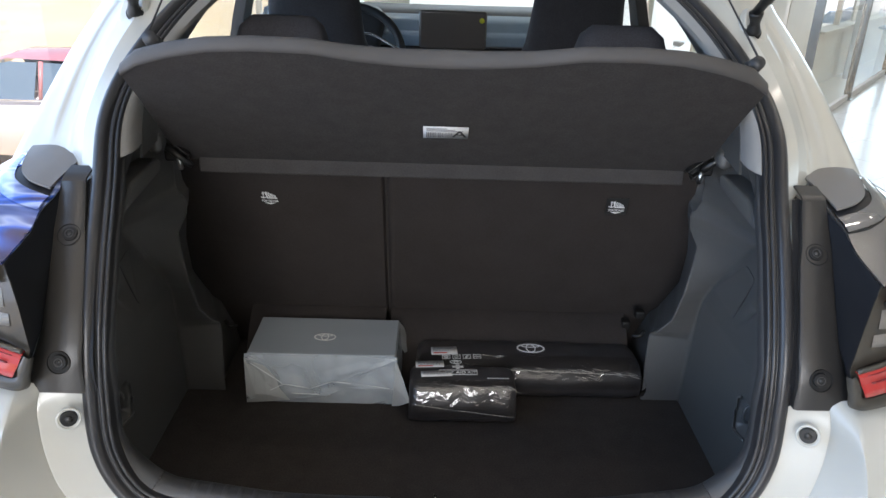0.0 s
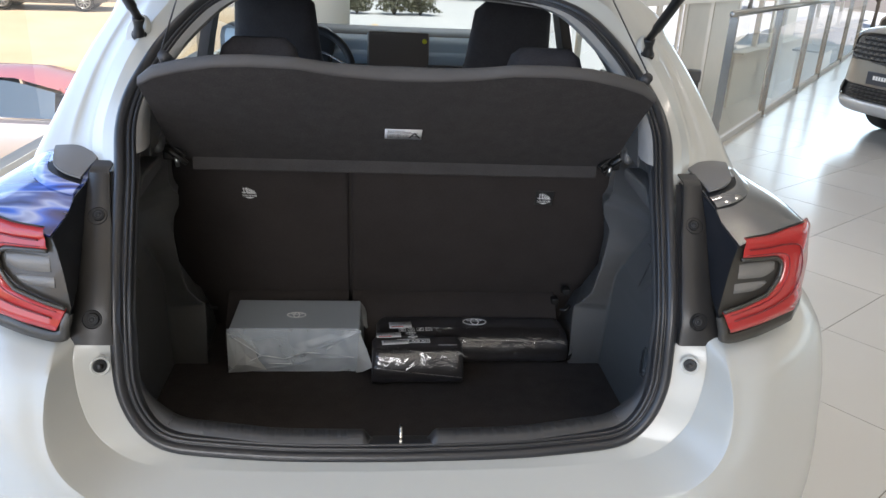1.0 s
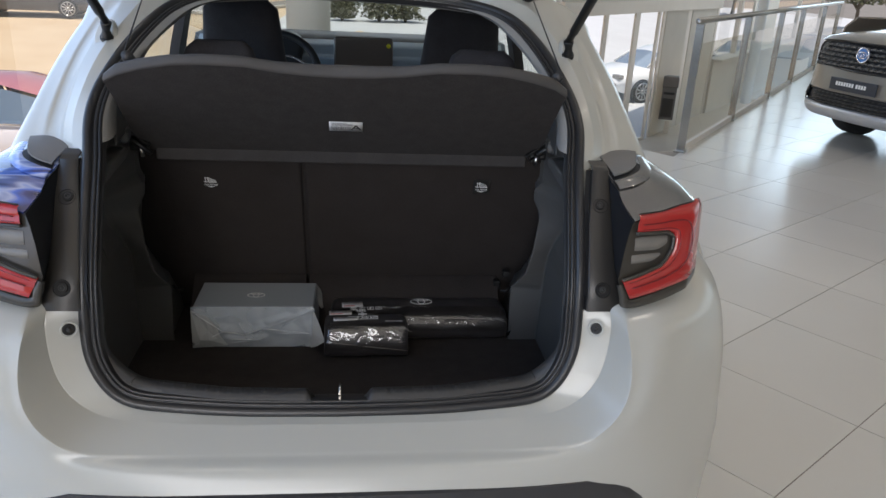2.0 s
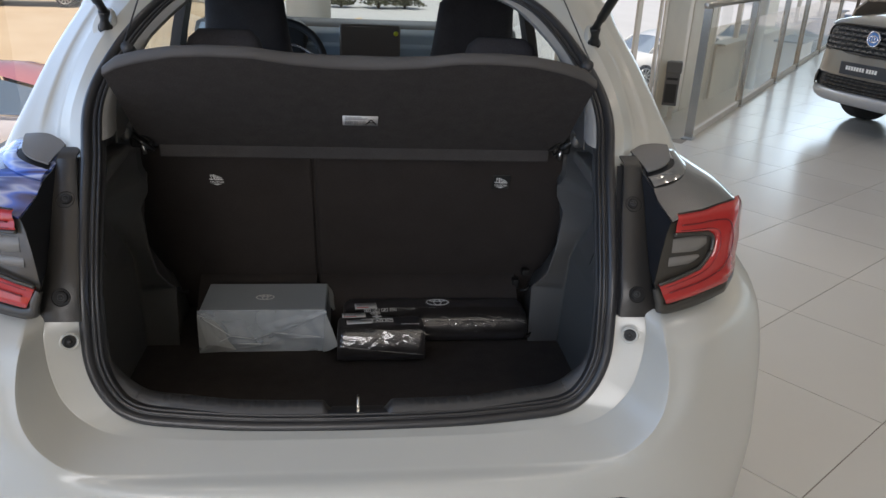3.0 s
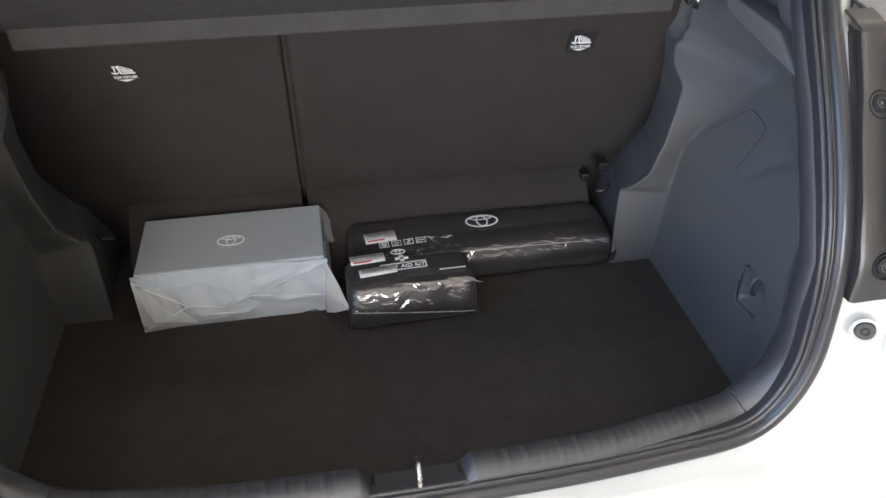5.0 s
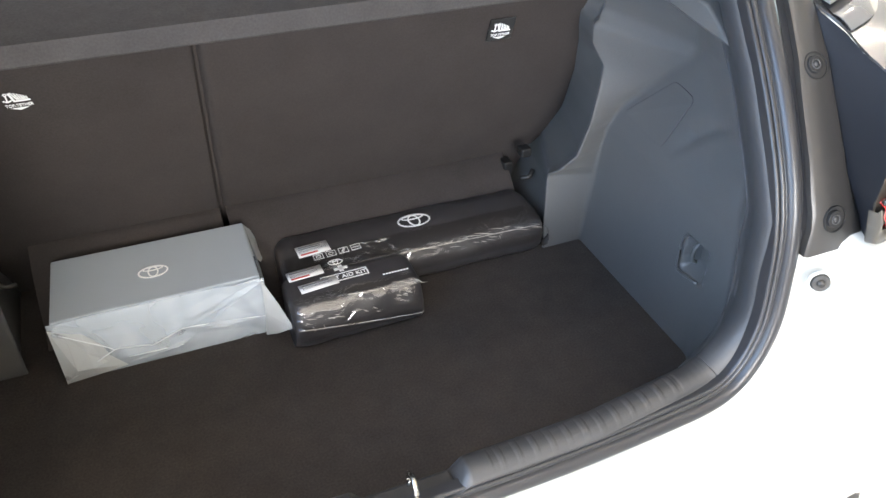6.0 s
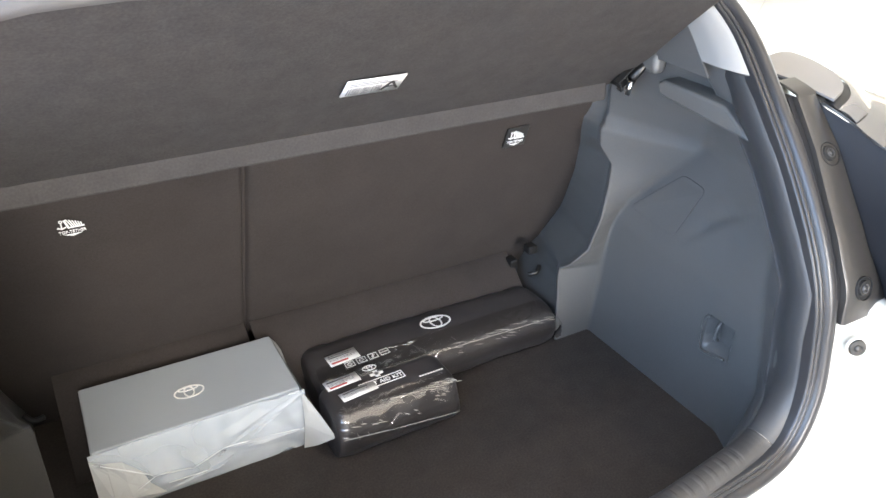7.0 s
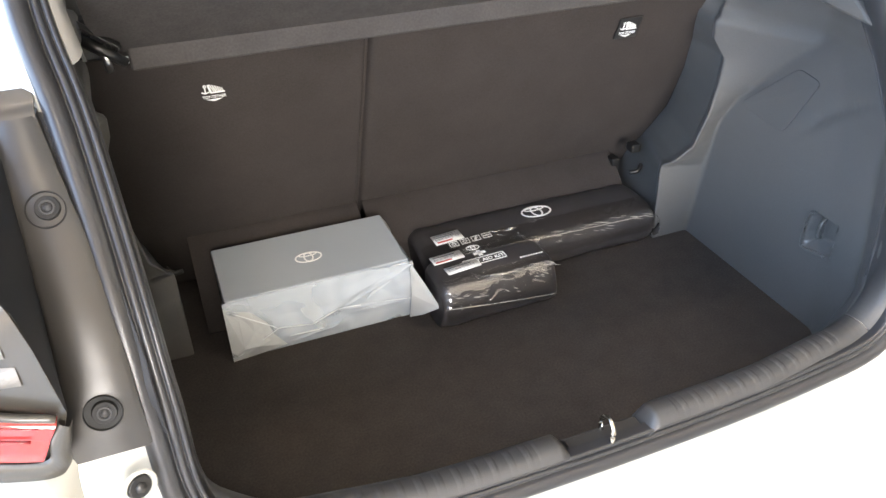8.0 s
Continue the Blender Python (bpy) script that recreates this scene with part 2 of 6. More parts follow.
# the windows' sky reflection is painted into this base colour
parked_glass = material("car_window_painted_sky", (0.13, 0.19, 0.27), 0.06, coat=0.5)
dark_glass = material("dark_car_window", (0.02, 0.025, 0.03), 0.06, coat=0.5)
dash_black = material("black_dashboard", (0.018, 0.018, 0.020), 0.55, bump=0.4, scale=700)
dash_silver = material("satin_blue_grey_dash_trim", (0.36, 0.47, 0.58), 0.34, metal=0.2, vary=0.1, vscale=6)
# brownish reflected haze is put into the screen's base colour
screen_mat = material("dark_glossy_screen", (0.085, 0.070, 0.062), 0.28, coat=0.6, vary=0.2, vscale=9)
yellow_mark = material("yellow_sticker", (0.62, 0.60, 0.03), 0.5)



def vary_by(m, node, out, spread):
    """Multiply the base colour by a random shade from each piece."""
    nt = m.node_tree
    b = nt.nodes["Principled BSDF"]
    src = b.inputs["Base Color"].links[0].from_socket
    r = nt.nodes.new(node)
    mr = nt.nodes.new("ShaderNodeMapRange")
    mr.inputs["To Min"].default_value, mr.inputs["To Max"].default_value = 1 - spread, 1.0
    nt.links.new(r.outputs[out], mr.inputs["Value"])
    mul = nt.nodes.new("ShaderNodeVectorMath")
    mul.operation = "SCALE"
    nt.links.new(src, mul.inputs[0])
    nt.links.new(mr.outputs["Result"], mul.inputs["Scale"])
    nt.links.new(mul.outputs[0], b.inputs["Base Color"])


tile_far = tile_mat.copy()
tile_far.name = "cream_floor_tile_joined"
vary_by(tile_mat, "ShaderNodeObjectInfo", "Random", 0.07)
vary_by(tile_far, "ShaderNodeNewGeometry", "Random Per Island", 0.07)

# ---- mesh helpers ----


def part(name, bm, mat, parent=None, label="", smooth=True, bevel=0.0, segs=2):
    """Link a bmesh as one mesh object."""
    bmesh.ops.remove_doubles(bm, verts=bm.verts, dist=1e-6)
    bmesh.ops.recalc_face_normals(bm, faces=bm.faces)
    me = bpy.data.meshes.new(name)
    bm.to_mesh(me)
    bm.free()
    for p in me.polygons:
        p.use_smooth = smooth
    ob = new(name, me)
    me.materials.append(mat)
    if bevel:
        md = ob.modifiers.new("bevel", "BEVEL")
        md.width, md.segments, md.limit_method, md.angle_limit = bevel, segs, "ANGLE", radians(35)
        md.harden_normals = smooth
    if parent:
        ob.parent = parent
    if label:
        ob["label"] = label
    return ob


def empty(name, at=(0, 0, 0), rz=0.0):
    ob = new(name)
    ob.matrix_world = pose(*at, 0, 0, rz)
    return ob


def box(bm, lo, hi, m=None):
    """A box from corner to corner, added to bm."""
    lo, hi = Vector(lo), Vector(hi)
    c, s = (lo + hi) / 2, hi - lo
    t = Matrix.Translation(c) @ Matrix.Diagonal((*s, 1))
    return bmesh.ops.create_cube(bm, size=1.0, matrix=(m @ t) if m else t)


def boxed(name, lo, hi, mat, parent=None, bevel=0.004, m=None, label="", smooth=True):
    bm = bmesh.new()
    box(bm, lo, hi, m)
    return part(name, bm, mat, parent, label, smooth, bevel)


def disc(bm, r, depth, m, seg=24, r2=None):
    bmesh.ops.create_cone(bm, cap_ends=True, segments=seg, radius1=r, radius2=r if r2 is None else r2, depth=depth, matrix=m)


def spline(points, n):
    """n points on a Catmull-Rom curve through the points."""
    pts = [Vector(p) for p in points]
    ext = [2 * pts[0] - pts[1]] + pts + [2 * pts[-1] - pts[-2]]
    out = []
    for k in range(n):
        u = k / (n - 1) * (len(pts) - 1)
        i = min(int(u), len(pts) - 2)
        t = u - i
        a, b, c, d = ext[i:i + 4]
        out.append(0.5 * ((2 * b) + (c - a) * t + (2 * a - 5 * b + 4 * c - d) * t * t + (3 * b - a - 3 * c + d) * t ** 3))
    return out


def loft(rows, closed=False, wrap=False):
    """A sheet of quads over rows of points."""
    bm = bmesh.new()
    vs = [[bm.verts.new(p) for p in row] for row in rows]
    nr, nc = len(vs), len(vs[0])
    for i in range(nr if wrap else nr - 1):
        for j in range(nc if closed else nc - 1):
            a, b = vs[i], vs[(i + 1) % nr]
            q = (a[j], a[(j + 1) % nc], b[(j + 1) % nc], b[j])
            if len(set(q)) == 4:
                bm.faces.new(q)
    return bm


def shell(ob, thickness, away=None):
    """Give a sheet thickness, growing towards away, or to both sides, with crisp rims."""
    bm = bmesh.new()
    bm.from_mesh(ob.data)
    bm.normal_update()
    lo, hi = -thickness / 2, thickness / 2
    if away:
        total = sum((f.normal * f.calc_area() for f in bm.faces), Vector((0, 0, 0)))
        lo, hi = (0.0, thickness) if total.dot(Vector(away)) > 0 else (-thickness, 0.0)
    smooth = bm.faces[:][0].smooth
    rim = [e for e in bm.edges if e.is_boundary]
    faces = bm.faces[:]
    twin = {}
    for vert in bm.verts[:]:
        n = vert.normal.copy()
        twin[vert] = bm.verts.new(vert.co + n * lo)
        vert.co = vert.co + n * hi
    for f in faces:
        bm.faces.new([twin[q] for q in reversed(f.verts[:])])
    for e in rim:
        a, b = e.verts
        bm.faces.new([a, b, twin[b], twin[a]])
    bmesh.ops.recalc_face_normals(bm, faces=bm.faces)
    for f in bm.faces:
        f.smooth = smooth
    bm.normal_update()
    for e in bm.edges:
        if len(e.link_faces) == 2 and e.calc_face_angle(0.0) > radians(50):
            e.smooth = False
    bm.to_mesh(ob.data)
    bm.free()
    return ob


def tube(points, r, seg=10, caps=True):
    """A round bar along points."""
    pts = [Vector(p) for p in points]
    rows = []
    up = Vector((0, 0, 1))
    for i, p in enumerate(pts):
        d = (pts[min(i + 1, len(pts) - 1)] - pts[max(i - 1, 0)]).normalized()
        a = d.cross(up)
        if a.length < 1e-3:
            a = d.cross(Vector((1, 0, 0)))
        a.normalize()
        b = d.cross(a)
        rr = r[i] if isinstance(r, (list, tuple)) else r
        rows.append([p + (a * math.cos(2 * math.pi * k / seg) + b * math.sin(2 * math.pi * k / seg)) * rr for k in range(seg)])
    bm = loft(rows, closed=True)
    if caps:
        bm.verts.ensure_lookup_table()
        bm.faces.new([bm.verts[k] for k in range(seg)])
        n = len(bm.verts)
        bm.faces.new([bm.verts[n - seg + k] for k in range(seg)])
    return bm


def prism(outline, axis, lo, hi):
    """An outline of 2D points pushed along an axis from lo to hi."""
    bm = bmesh.new()

    def put(p, h):
        q = list(p)
        q.insert(axis, h)
        return bm.verts.new(q)
    a, b = [put(p, lo) for p in outline], [put(p, hi) for p in outline]
    bm.faces.new(a), bm.faces.new(b)
    for i in range(len(a)):
        j = (i + 1) % len(a)
        bm.faces.new((a[i], a[j], b[j], b[i]))
    return bm


def flat(name, points, mat, parent=None):
    """A single pane through four points."""
    bm = bmesh.new()
    bm.faces.new([bm.verts.new(p) for p in points])
    ob = part(name, bm, mat, parent, smooth=False)
    face = ob.data.polygons[0]
    if face.normal.dot(Vector((0, -1, 1.4)) - Vector(face.center)) < 0:
        ob.data.flip_normals()
    ob.visible_shadow = False
    return ob


def interp(x, xs, ys):
    return float(np.interp(x, xs, ys))


def text_mesh(name, words, size, m, mat, parent, depth=0.0004):
    """Lettering as a mesh with the built-in font."""
    cu = bpy.data.curves.new(name, "FONT")
    cu.body, cu.size, cu.extrude, cu.align_x, cu.align_y = words, size, depth, "CENTER", "CENTER"
    tmp = new(name, cu)
    me = bpy.data.meshes.new_from_object(tmp.evaluated_get(bpy.context.evaluated_depsgraph_get()))
    bpy.data.objects.remove(tmp)
    ob = new(name, me)
    me.materials.append(mat)
    me.transform(m)
    if parent:
        ob.parent = parent
    return ob


def ring_shape(bm, rx, ry, w, m, seg=36, h=0.0006):
    """A flat oval ring in the plane of m."""
    rows = []
    for k in range(seg):
        a = 2 * math.pi * k / seg
        c, s = math.cos(a), math.sin(a)
        rows.append([m @ Vector((rx * c, ry * s, 0)), m @ Vector((rx * c, ry * s, h)), m @ Vector(((rx - w) * c, (ry - w) * s, h)), m @ Vector(((rx - w) * c, (ry - w) * s, 0))])
    vs = [[bm.verts.new(p) for p in row] for row in rows]
    for i in range(seg):
        a, b = vs[i], vs[(i + 1) % seg]
        for j in range(3):
            bm.faces.new((a[j], a[j + 1], b[j + 1], b[j]))


def emblem(name, r, m, mat, parent):
    """Three overlapping ovals as a plain mark."""
    bm = bmesh.new()
    ring_shape(bm, r, r * 0.66, r * 0.11, m)
    ring_shape(bm, r * 0.36, r * 0.58, r * 0.10, m @ Matrix.Translation((0, -r * 0.02, 0.0002)))
    ring_shape(bm, r * 0.68, r * 0.24, r * 0.10, m @ Matrix.Translation((0, r * 0.32, 0.0003)))
    return part(name, bm, mat, parent, smooth=False)

# ---- the car: rear opening and body ----
car = empty("hatchback_car", (0, 0, 0))
tagged(car, "white hatchback car with its boot open on the showroom floor", "car")

PZ = (0.2, 0.60, 0.70, 0.80, 0.875, 0.946, 1.0, 1.082, 1.14, 1.2, 1.26, 1.32, 1.40, 1.48)
PY = (-0.10, -0.05, -0.035, -0.02, -0.006, 0.0, 0.030, 0.088, 0.145, 0.21, 0.295, 0.40, 0.56, 0.80)


def slope(z):
    """Depth of the tailgate's closing plane at height z."""
    return interp(z, PZ, PY)


# half of the opening's outer edge: half width, height
EDGE = ((0.0, 0.703), (0.10, 0.704), (0.20, 0.707), (0.30, 0.716), (0.362, 0.7235), (0.399, 0.741), (0.425, 0.773), (0.4415, 0.813),
        (0.448, 0.855), (0.447, 0.923), (0.452, 1.04), (0.460, 1.127), (0.468, 1.163), (0.4755, 1.2), (0.475, 1.24), (0.462, 1.28),
        (0.447, 1.315), (0.425, 1.35), (0.393, 1.385), (0.34, 1.408), (0.25, 1.422), (0.12, 1.428), (0.0, 1.430))
N_EDGE = 89
half = [Vector((p.x, slope(p.z), p.z)) for p in spline([(x, 0, z) for x, z in EDGE], N_EDGE)]


def frame_at(i):
    """Outward direction in the opening's plane, and the direction into the car."""
    a, b = half[max(i - 1, 0)], half[min(i + 1, N_EDGE - 1)]
    t = (b - a).normalized()
    if i == 0 or i == N_EDGE - 1:
        t = Vector((1, 0, 0)) if i == 0 else Vector((-1, 0, 0))
    s = Vector((0, slope(half[i].z + 0.06) - slope(half[i].z - 0.06), 0.12)).normalized()
    nrm = s.cross(Vector((1, 0, 0))).normalized()
    if nrm.y < 0:
        nrm = -nrm
    out = t.cross(nrm).normalized()
    if out.dot(half[i] - Vector((0, slope(1.05), 1.05))) < 0:
        out = -out
    return out, nrm


def mirror(p):
    return Vector((-p.x, p.y, p.z))


def band(profile, lo=0, hi=N_EDGE, ahead=False):
    """Sweep a profile of (outward, inward depth) along the opening, both halves."""
    rows = []
    for i in range(lo, hi):
        o, n = frame_at(i)
        if ahead:
            n = Vector((0, 1, 0))
        rows.append([half[i] + o * a + n * b for a, b in (profile(half[i].z) if callable(profile) else profile)])
    for _ in range(4):
        rows = [rows[0]] + [[(a + b * 2 + c) / 4 for a, b, c in zip(*three)] for three in zip(rows, rows[1:], rows[2:])] + [rows[-1]]
    full = [[mirror(p) for p in r] for r in rows[::-1]]
    return full[:-1] + rows if lo == 0 else (full, rows)


# rubber seal: a broad outer lobe and two narrow ribs round the whole opening
seal_profile = [(0.005, 0.016)] + [(-0.0055 + 0.0090 * math.cos(a), 0.002 - 0.0078 * math.sin(a)) for a in np.linspace(0.1, math.pi - 0.1, 11)] \
    + [(-0.0158, 0.0038)] + [(-0.0198 + 0.0034 * math.cos(a), 0.0028 - 0.0032 * math.sin(a)) for a in np.linspace(0.1, math.pi, 8)] \
    + [(-0.0240, 0.0042)] + [(-0.0272 + 0.0028 * math.cos(a), 0.0035 - 0.0034 * math.sin(a)) for a in np.linspace(0.1, math.pi, 8)] + [(-0.031, 0.014)]
seal_bm = loft(band(seal_profile))
part("weather_seal", seal_bm, rubber, car, "black ribbed rubber seal round the boot opening")

# trim from the seal into the boot: sill plates below, moulded bands at the sides, one section flowing into the other
i_top = min(range(N_EDGE), key=lambda i: abs(half[i].z - 1.155))
FLOOR = 0.60
SILL = ((-0.0265, 0.010), (-0.031, 0.0115), (-0.038, 0.0145), (-0.0425, 0.020), (-0.0440, 0.0285), (-0.0435, 0.0365), (-0.0410, 0.0425), (-0.034, 0.0465), (-0.020, 0.049))
SIDE = ((-0.0285, 0.012), (-0.0305, 0.015), (-0.0312, 0.020), (-0.0305, 0.027), (-0.0275, 0.036), (-0.0225, 0.045), (-0.017, 0.053), (-0.012, 0.061), (-0.008, 0.072))
turned = [frame_at(i) for i in range(N_EDGE)]
for _ in range(5):
    turned = [turned[0]] + [tuple(((p + q * 2 + r) / 4).normalized() for p, q, r in zip(*three)) for three in zip(turned, turned[1:], turned[2:])] + [turned[-1]]


def trim_row(u, full=1.0, rib=0.0):
    """Section of the trim at the running place u along the opening's half edge."""
    i = min(int(u), N_EDGE - 2)
    f = u - i
    p = half[i].lerp(half[i + 1], f)
    o, n = turned[i][0].lerp(turned[i + 1][0], f), turned[i][1].lerp(turned[i + 1][1], f)
    k = interp(p.z, (0.735, 0.83), (1.0, 0.0)) if p.x > 0.3 else 1.0
    k = k * k * (3 - 2 * k)
    back = interp(p.x, (0.0, 0.22, 0.38), (-0.011, -0.011, 0.0)) * k if p.z < 0.76 else 0.0
    row = []
    for j, ((a, b), (c, d)) in enumerate(zip(SILL, SIDE)):
        a, b = a * k + c * (1 - k), b * k + d * (1 - k)
        if full < 1:
            a = max(a, -0.0235 + full * (a + 0.0235)) if a < -0.0235 else a
        row.append(p + o * (a + (rib if j in (3, 4, 5) else 0.0)) + n * (b + (back if j else 0.0)))
    e = row[-1]
    row += [Vector((e.x, e.y + 0.001, e.z + (FLOOR + 0.03 - e.z) * k)), Vector((e.x, e.y + 0.002, e.z + (FLOOR - e.z) * k))]
    return row


def place_of(x):
    """Running place along the half edge at half width x on the sill."""
    i = next(i for i in range(N_EDGE) if half[i].x > x) - 1
    return i + (x - half[i].x) / (half[i + 1].x - half[i].x)


U_JOINT = place_of(0.392)
for sgn in (-1, 1):
    rows = []
    for k in range(240):
        x = 0.044 + (0.3905 - 0.044) * k / 239
        c = min(1.0, max(0.0, (x - 0.044) / 0.020))
        rib = 0.0011 if 0.088 < x < 0.335 and (x / 0.0205) % 1.0 < 0.70 else 0.0
        rows.append([Vector((sgn * p.x, p.y, p.z)) for p in trim_row(place_of(x), c * c * (3 - 2 * c), rib)])
    shell(part("sill_plate", loft(rows), trim_sill, car, "ribbed black plastic boot sill plate"), 0.002)
    rows = [[Vector((sgn * p.x, p.y, p.z)) for p in trim_row(u)] for u in np.linspace(U_JOINT, i_top + 3, 110)]
    ob = shell(part("opening_side_trim", loft(rows), trim_band, car, "moulded grey plastic trim beside the boot opening"), 0.002)
    part("trim_joint", tube([r[8] + Vector((-sgn * 0.0008, -0.0004, 0)) for r in rows if r[8].z > 0.79], 0.0011, 6), trim_black, ob)
rows = [[Vector((x, p.y, p.z)) for p in trim_row(0.0, 0.0)] for x in (-0.048, -0.02, 0.02, 0.048)]
shell(part("latch_recess", loft(rows), trim_black, car), 0.003)
# pale trim of the rear pillars and the header above the shelf


def pillar_profile(z):
    """Narrow beside the shelf, broad at the header."""
    k = interp(z, (1.24, 1.38), (0.0, 1.0))
    return [(-0.029, 0.010), (-0.033 - 0.008 * k, 0.016), (-0.035 - 0.018 * k, 0.026), (-0.036 - 0.022 * k, 0.040 + 0.005 * k), (-0.034 - 0.016 * k, 0.06 + 0.04 * k), (-0.030 + 0.018 * k, 0.085 + 0.135 * k)]


l_rows, r_rows = band(pillar_profile, i_top, N_EDGE, True)
shell(part("pillar_trim", loft(l_rows), headliner, car, "pale grey fabric-covered rear header and pillar trim"), 0.003)
shell(part("pillar_trim", loft(r_rows), headliner, car, "pale grey fabric-covered rear header and pillar trim"), 0.003)

# dark lining between the pillar trim and the cabin
i_lin = min(range(N_EDGE), key=lambda i: abs(half[i].z - 1.37) + (0 if half[i].x > 0.2 else 9))
l_rows, r_rows = band(lambda z: [(-0.031 + 0.018 * interp(z, (1.24, 1.38), (0, 1)), 0.083 + 0.135 * interp(z, (1.24, 1.38), (0, 1))), (-0.022, 0.15 + 0.07 * interp(z, (1.24, 1.38), (0, 1))), (-0.010, 0.26)], i_top - 2, i_lin, True)
for rows in (l_rows, r_rows):
    shell(part("pillar_lining", loft(rows), trim_side, car), 0.003)

# outer body: rings outward from the opening
STATIONS = (
    # edge, flange, jamb lip, crest, side, forward
    ((0.0, 0.703), (0, -.056, .6975), (0, -.108, .674), (0, -.146, .650), (0, -.165, .56), (0, -.10, .25)),
    ((0.20, 0.707), (.205, -.056, .700), (.215, -.108, .675), (.22, -.144, .651), (.22, -.162, .56), (.22, -.10, .25)),
    ((0.30, 0.716), (.320, -.054, .706), (.352, -.113, .679), (.37, -.140, .655), (.39, -.150, .56), (.40, -.09, .25)),
    ((0.362, 0.7235), (.402, -.050, .714), (.440, -.119, .692), (.475, -.128, .665), (.53, -.126, .56), (.55, -.06, .25)),
    ((0.399, 0.741), (.452, -.041, .736), (.486, -.120, .726), (.535, -.112, .69), (.655, -.075, .56), (.72, .02, .25)),
    ((0.425, 0.773), (.482, -.035, .770), (.515, -.109, .765), (.58, -.094, .735), (.765, .03, .62), (.84, .16, .35)),
    ((0.4415, 0.813), (.496, -.030, .812), (.5255, -.096, .808), (.605, -.076, .788), (.792, .08, .71), (.850, .30, .55)),
    ((0.448, 0.855), (.502, -.024, .858), (.5225, -.083, .858), (.615, -.056, .85), (.788, .10, .81), (.848, .36, .74)),
    ((0.447, 0.900), (.502, -.012, .900), (.518, -.056, .898), (.62, -.028, .90), (.766, .12, .90), (.830, .40, .88)),
    ((0.452, 0.96), (.49, .040, .96), (.53, .055, .95), (.61, .075, .96), (.712, .16, .97), (.790, .42, .97)),
    ((0.452, 1.04), (.49, .10, 1.035), (.52, .130, 1.03), (.595, .166, 1.04), (.665, .222, 1.05), (.735, .45, 1.05)),
    ((0.460, 1.127), (.49, .170, 1.127), (.52, .206, 1.125), (.585, .247, 1.13), (.648, .296, 1.12), (.70, .55, 1.11)),
    ((0.4755, 1.2), (.50, .234, 1.20), (.528, .268, 1.19), (.582, .312, 1.19), (.632, .368, 1.18), (.665, .62, 1.17)),
    ((0.462, 1.28), (.488, .345, 1.285), (.515, .365, 1.28), (.565, .41, 1.275), (.608, .47, 1.265), (.635, .70, 1.26)),
    ((0.425, 1.35), (.455, .458, 1.358), (.488, .478, 1.355), (.542, .52, 1.35), (.582, .57, 1.335), (.605, .80, 1.33)),
    ((0.375, 1.395), (.405, .555, 1.415), (.44, .578, 1.42), (.50, .61, 1.42), (.548, .66, 1.40), (.570, .90, 1.40)),
    ((0.25, 1.422), (.26, .62, 1.445), (.27, .645, 1.457), (.28, .69, 1.475), (.30, .76, 1.49), (.30, 1.1, 1.50)),
    ((0.0, 1.430), (0, .63, 1.447), (0, .652, 1.460), (0, .70, 1.48), (0, .77, 1.495), (0, 1.1, 1.505)),
)


def tight(a, b, n):
    """Points from a to b, crowded at both ends so that the folds stay crisp."""
    return [a.lerp(b, u) for u in ([0.03, 0.07] + list(np.linspace(0.2, 0.8, n)) + [0.93, 0.97])]


cols = []
for (w, z), *rest in STATIONS:
    o = Vector((w, slope(z) + 0.006, z))
    fl, jl, *outer_pts = [Vector(p) for p in rest]
    run = spline([jl] + outer_pts, 49)
    trough = interp(z, (1.12, 1.20, 1.33, 1.40), (0.0, 0.010, 0.008, 0.0))
    for j in range(3, 12):
        run[j] = run[j] + Vector((0, trough * math.sin(math.pi * (j - 2) / 10) ** 0.7, 0))
    cols.append([o] + tight(o, fl, 2) + [fl] + tight(fl, jl, 2) + [jl] + run[1:13] + run[14::3])
n_ring = len(cols[0])
rings = [spline([c[k] for c in cols], 76) for k in range(n_ring)]
body_rows = [[mirror(p) for p in r[::-1]][:-1] + r for r in rings]
shell(part("body_shell", loft(body_rows), paint_white, car, "glossy white painted rear bodywork and bumper"), 0.004)


# ---- boot interior ----
boxed("boot_floor", (-0.497, 0.005, FLOOR - 0.03), (0.497, 0.70, FLOOR), carpet, car, 0.003, label="black needled carpet boot floor board")


boxed("striker_plate", (-0.046, -0.018, 0.7275), (0.046, -0.002, 0.7305), bracket_grey, car, 0.002)
part("striker_loop", tube(spline([(0.001, -0.026, 0.726), (0.001, -0.026, 0.748), (0.001, -0.016, 0.757), (0.001, -0.004, 0.748), (0.001, -0.004, 0.726)], 16), 0.0030), post_steel, car, "bright steel latch striker loop")

RZ = (0.56, 0.606, 0.716, 0.80, 0.845, 0.887, 0.93, 0.965, 1.017, 1.05, 1.12)
RY = (0.470, 0.464, 0.450, 0.442, 0.432, 0.410, 0.371, 0.336, 0.280, 0.266, 0.258)
IZ = (0.56, 0.62, 0.730, 0.748, 0.764, 0.80, 0.86, 0.915, 0.955, 0.982, 1.008, 1.014, 1.022, 1.12)
IY = (0.464, 0.464, 0.470, 0.470, 0.448, 0.426, 0.414, 0.411, 0.413, 0.432, 0.432, 0.432, 0.440, 0.442)
IXZ = (0.56, 0.735, 0.752, 0.80, 0.86, 0.955, 0.985, 1.010, 1.016, 1.03, 1.12)
IXX = (0.416, 0.414, 0.416, 0.438, 0.447, 0.456, 0.444, 0.442, 0.452, 0.462, 0.462)
SZ = (0.56, 0.646, 0.719, 0.736, 0.809, 0.892, 1.022, 1.12)
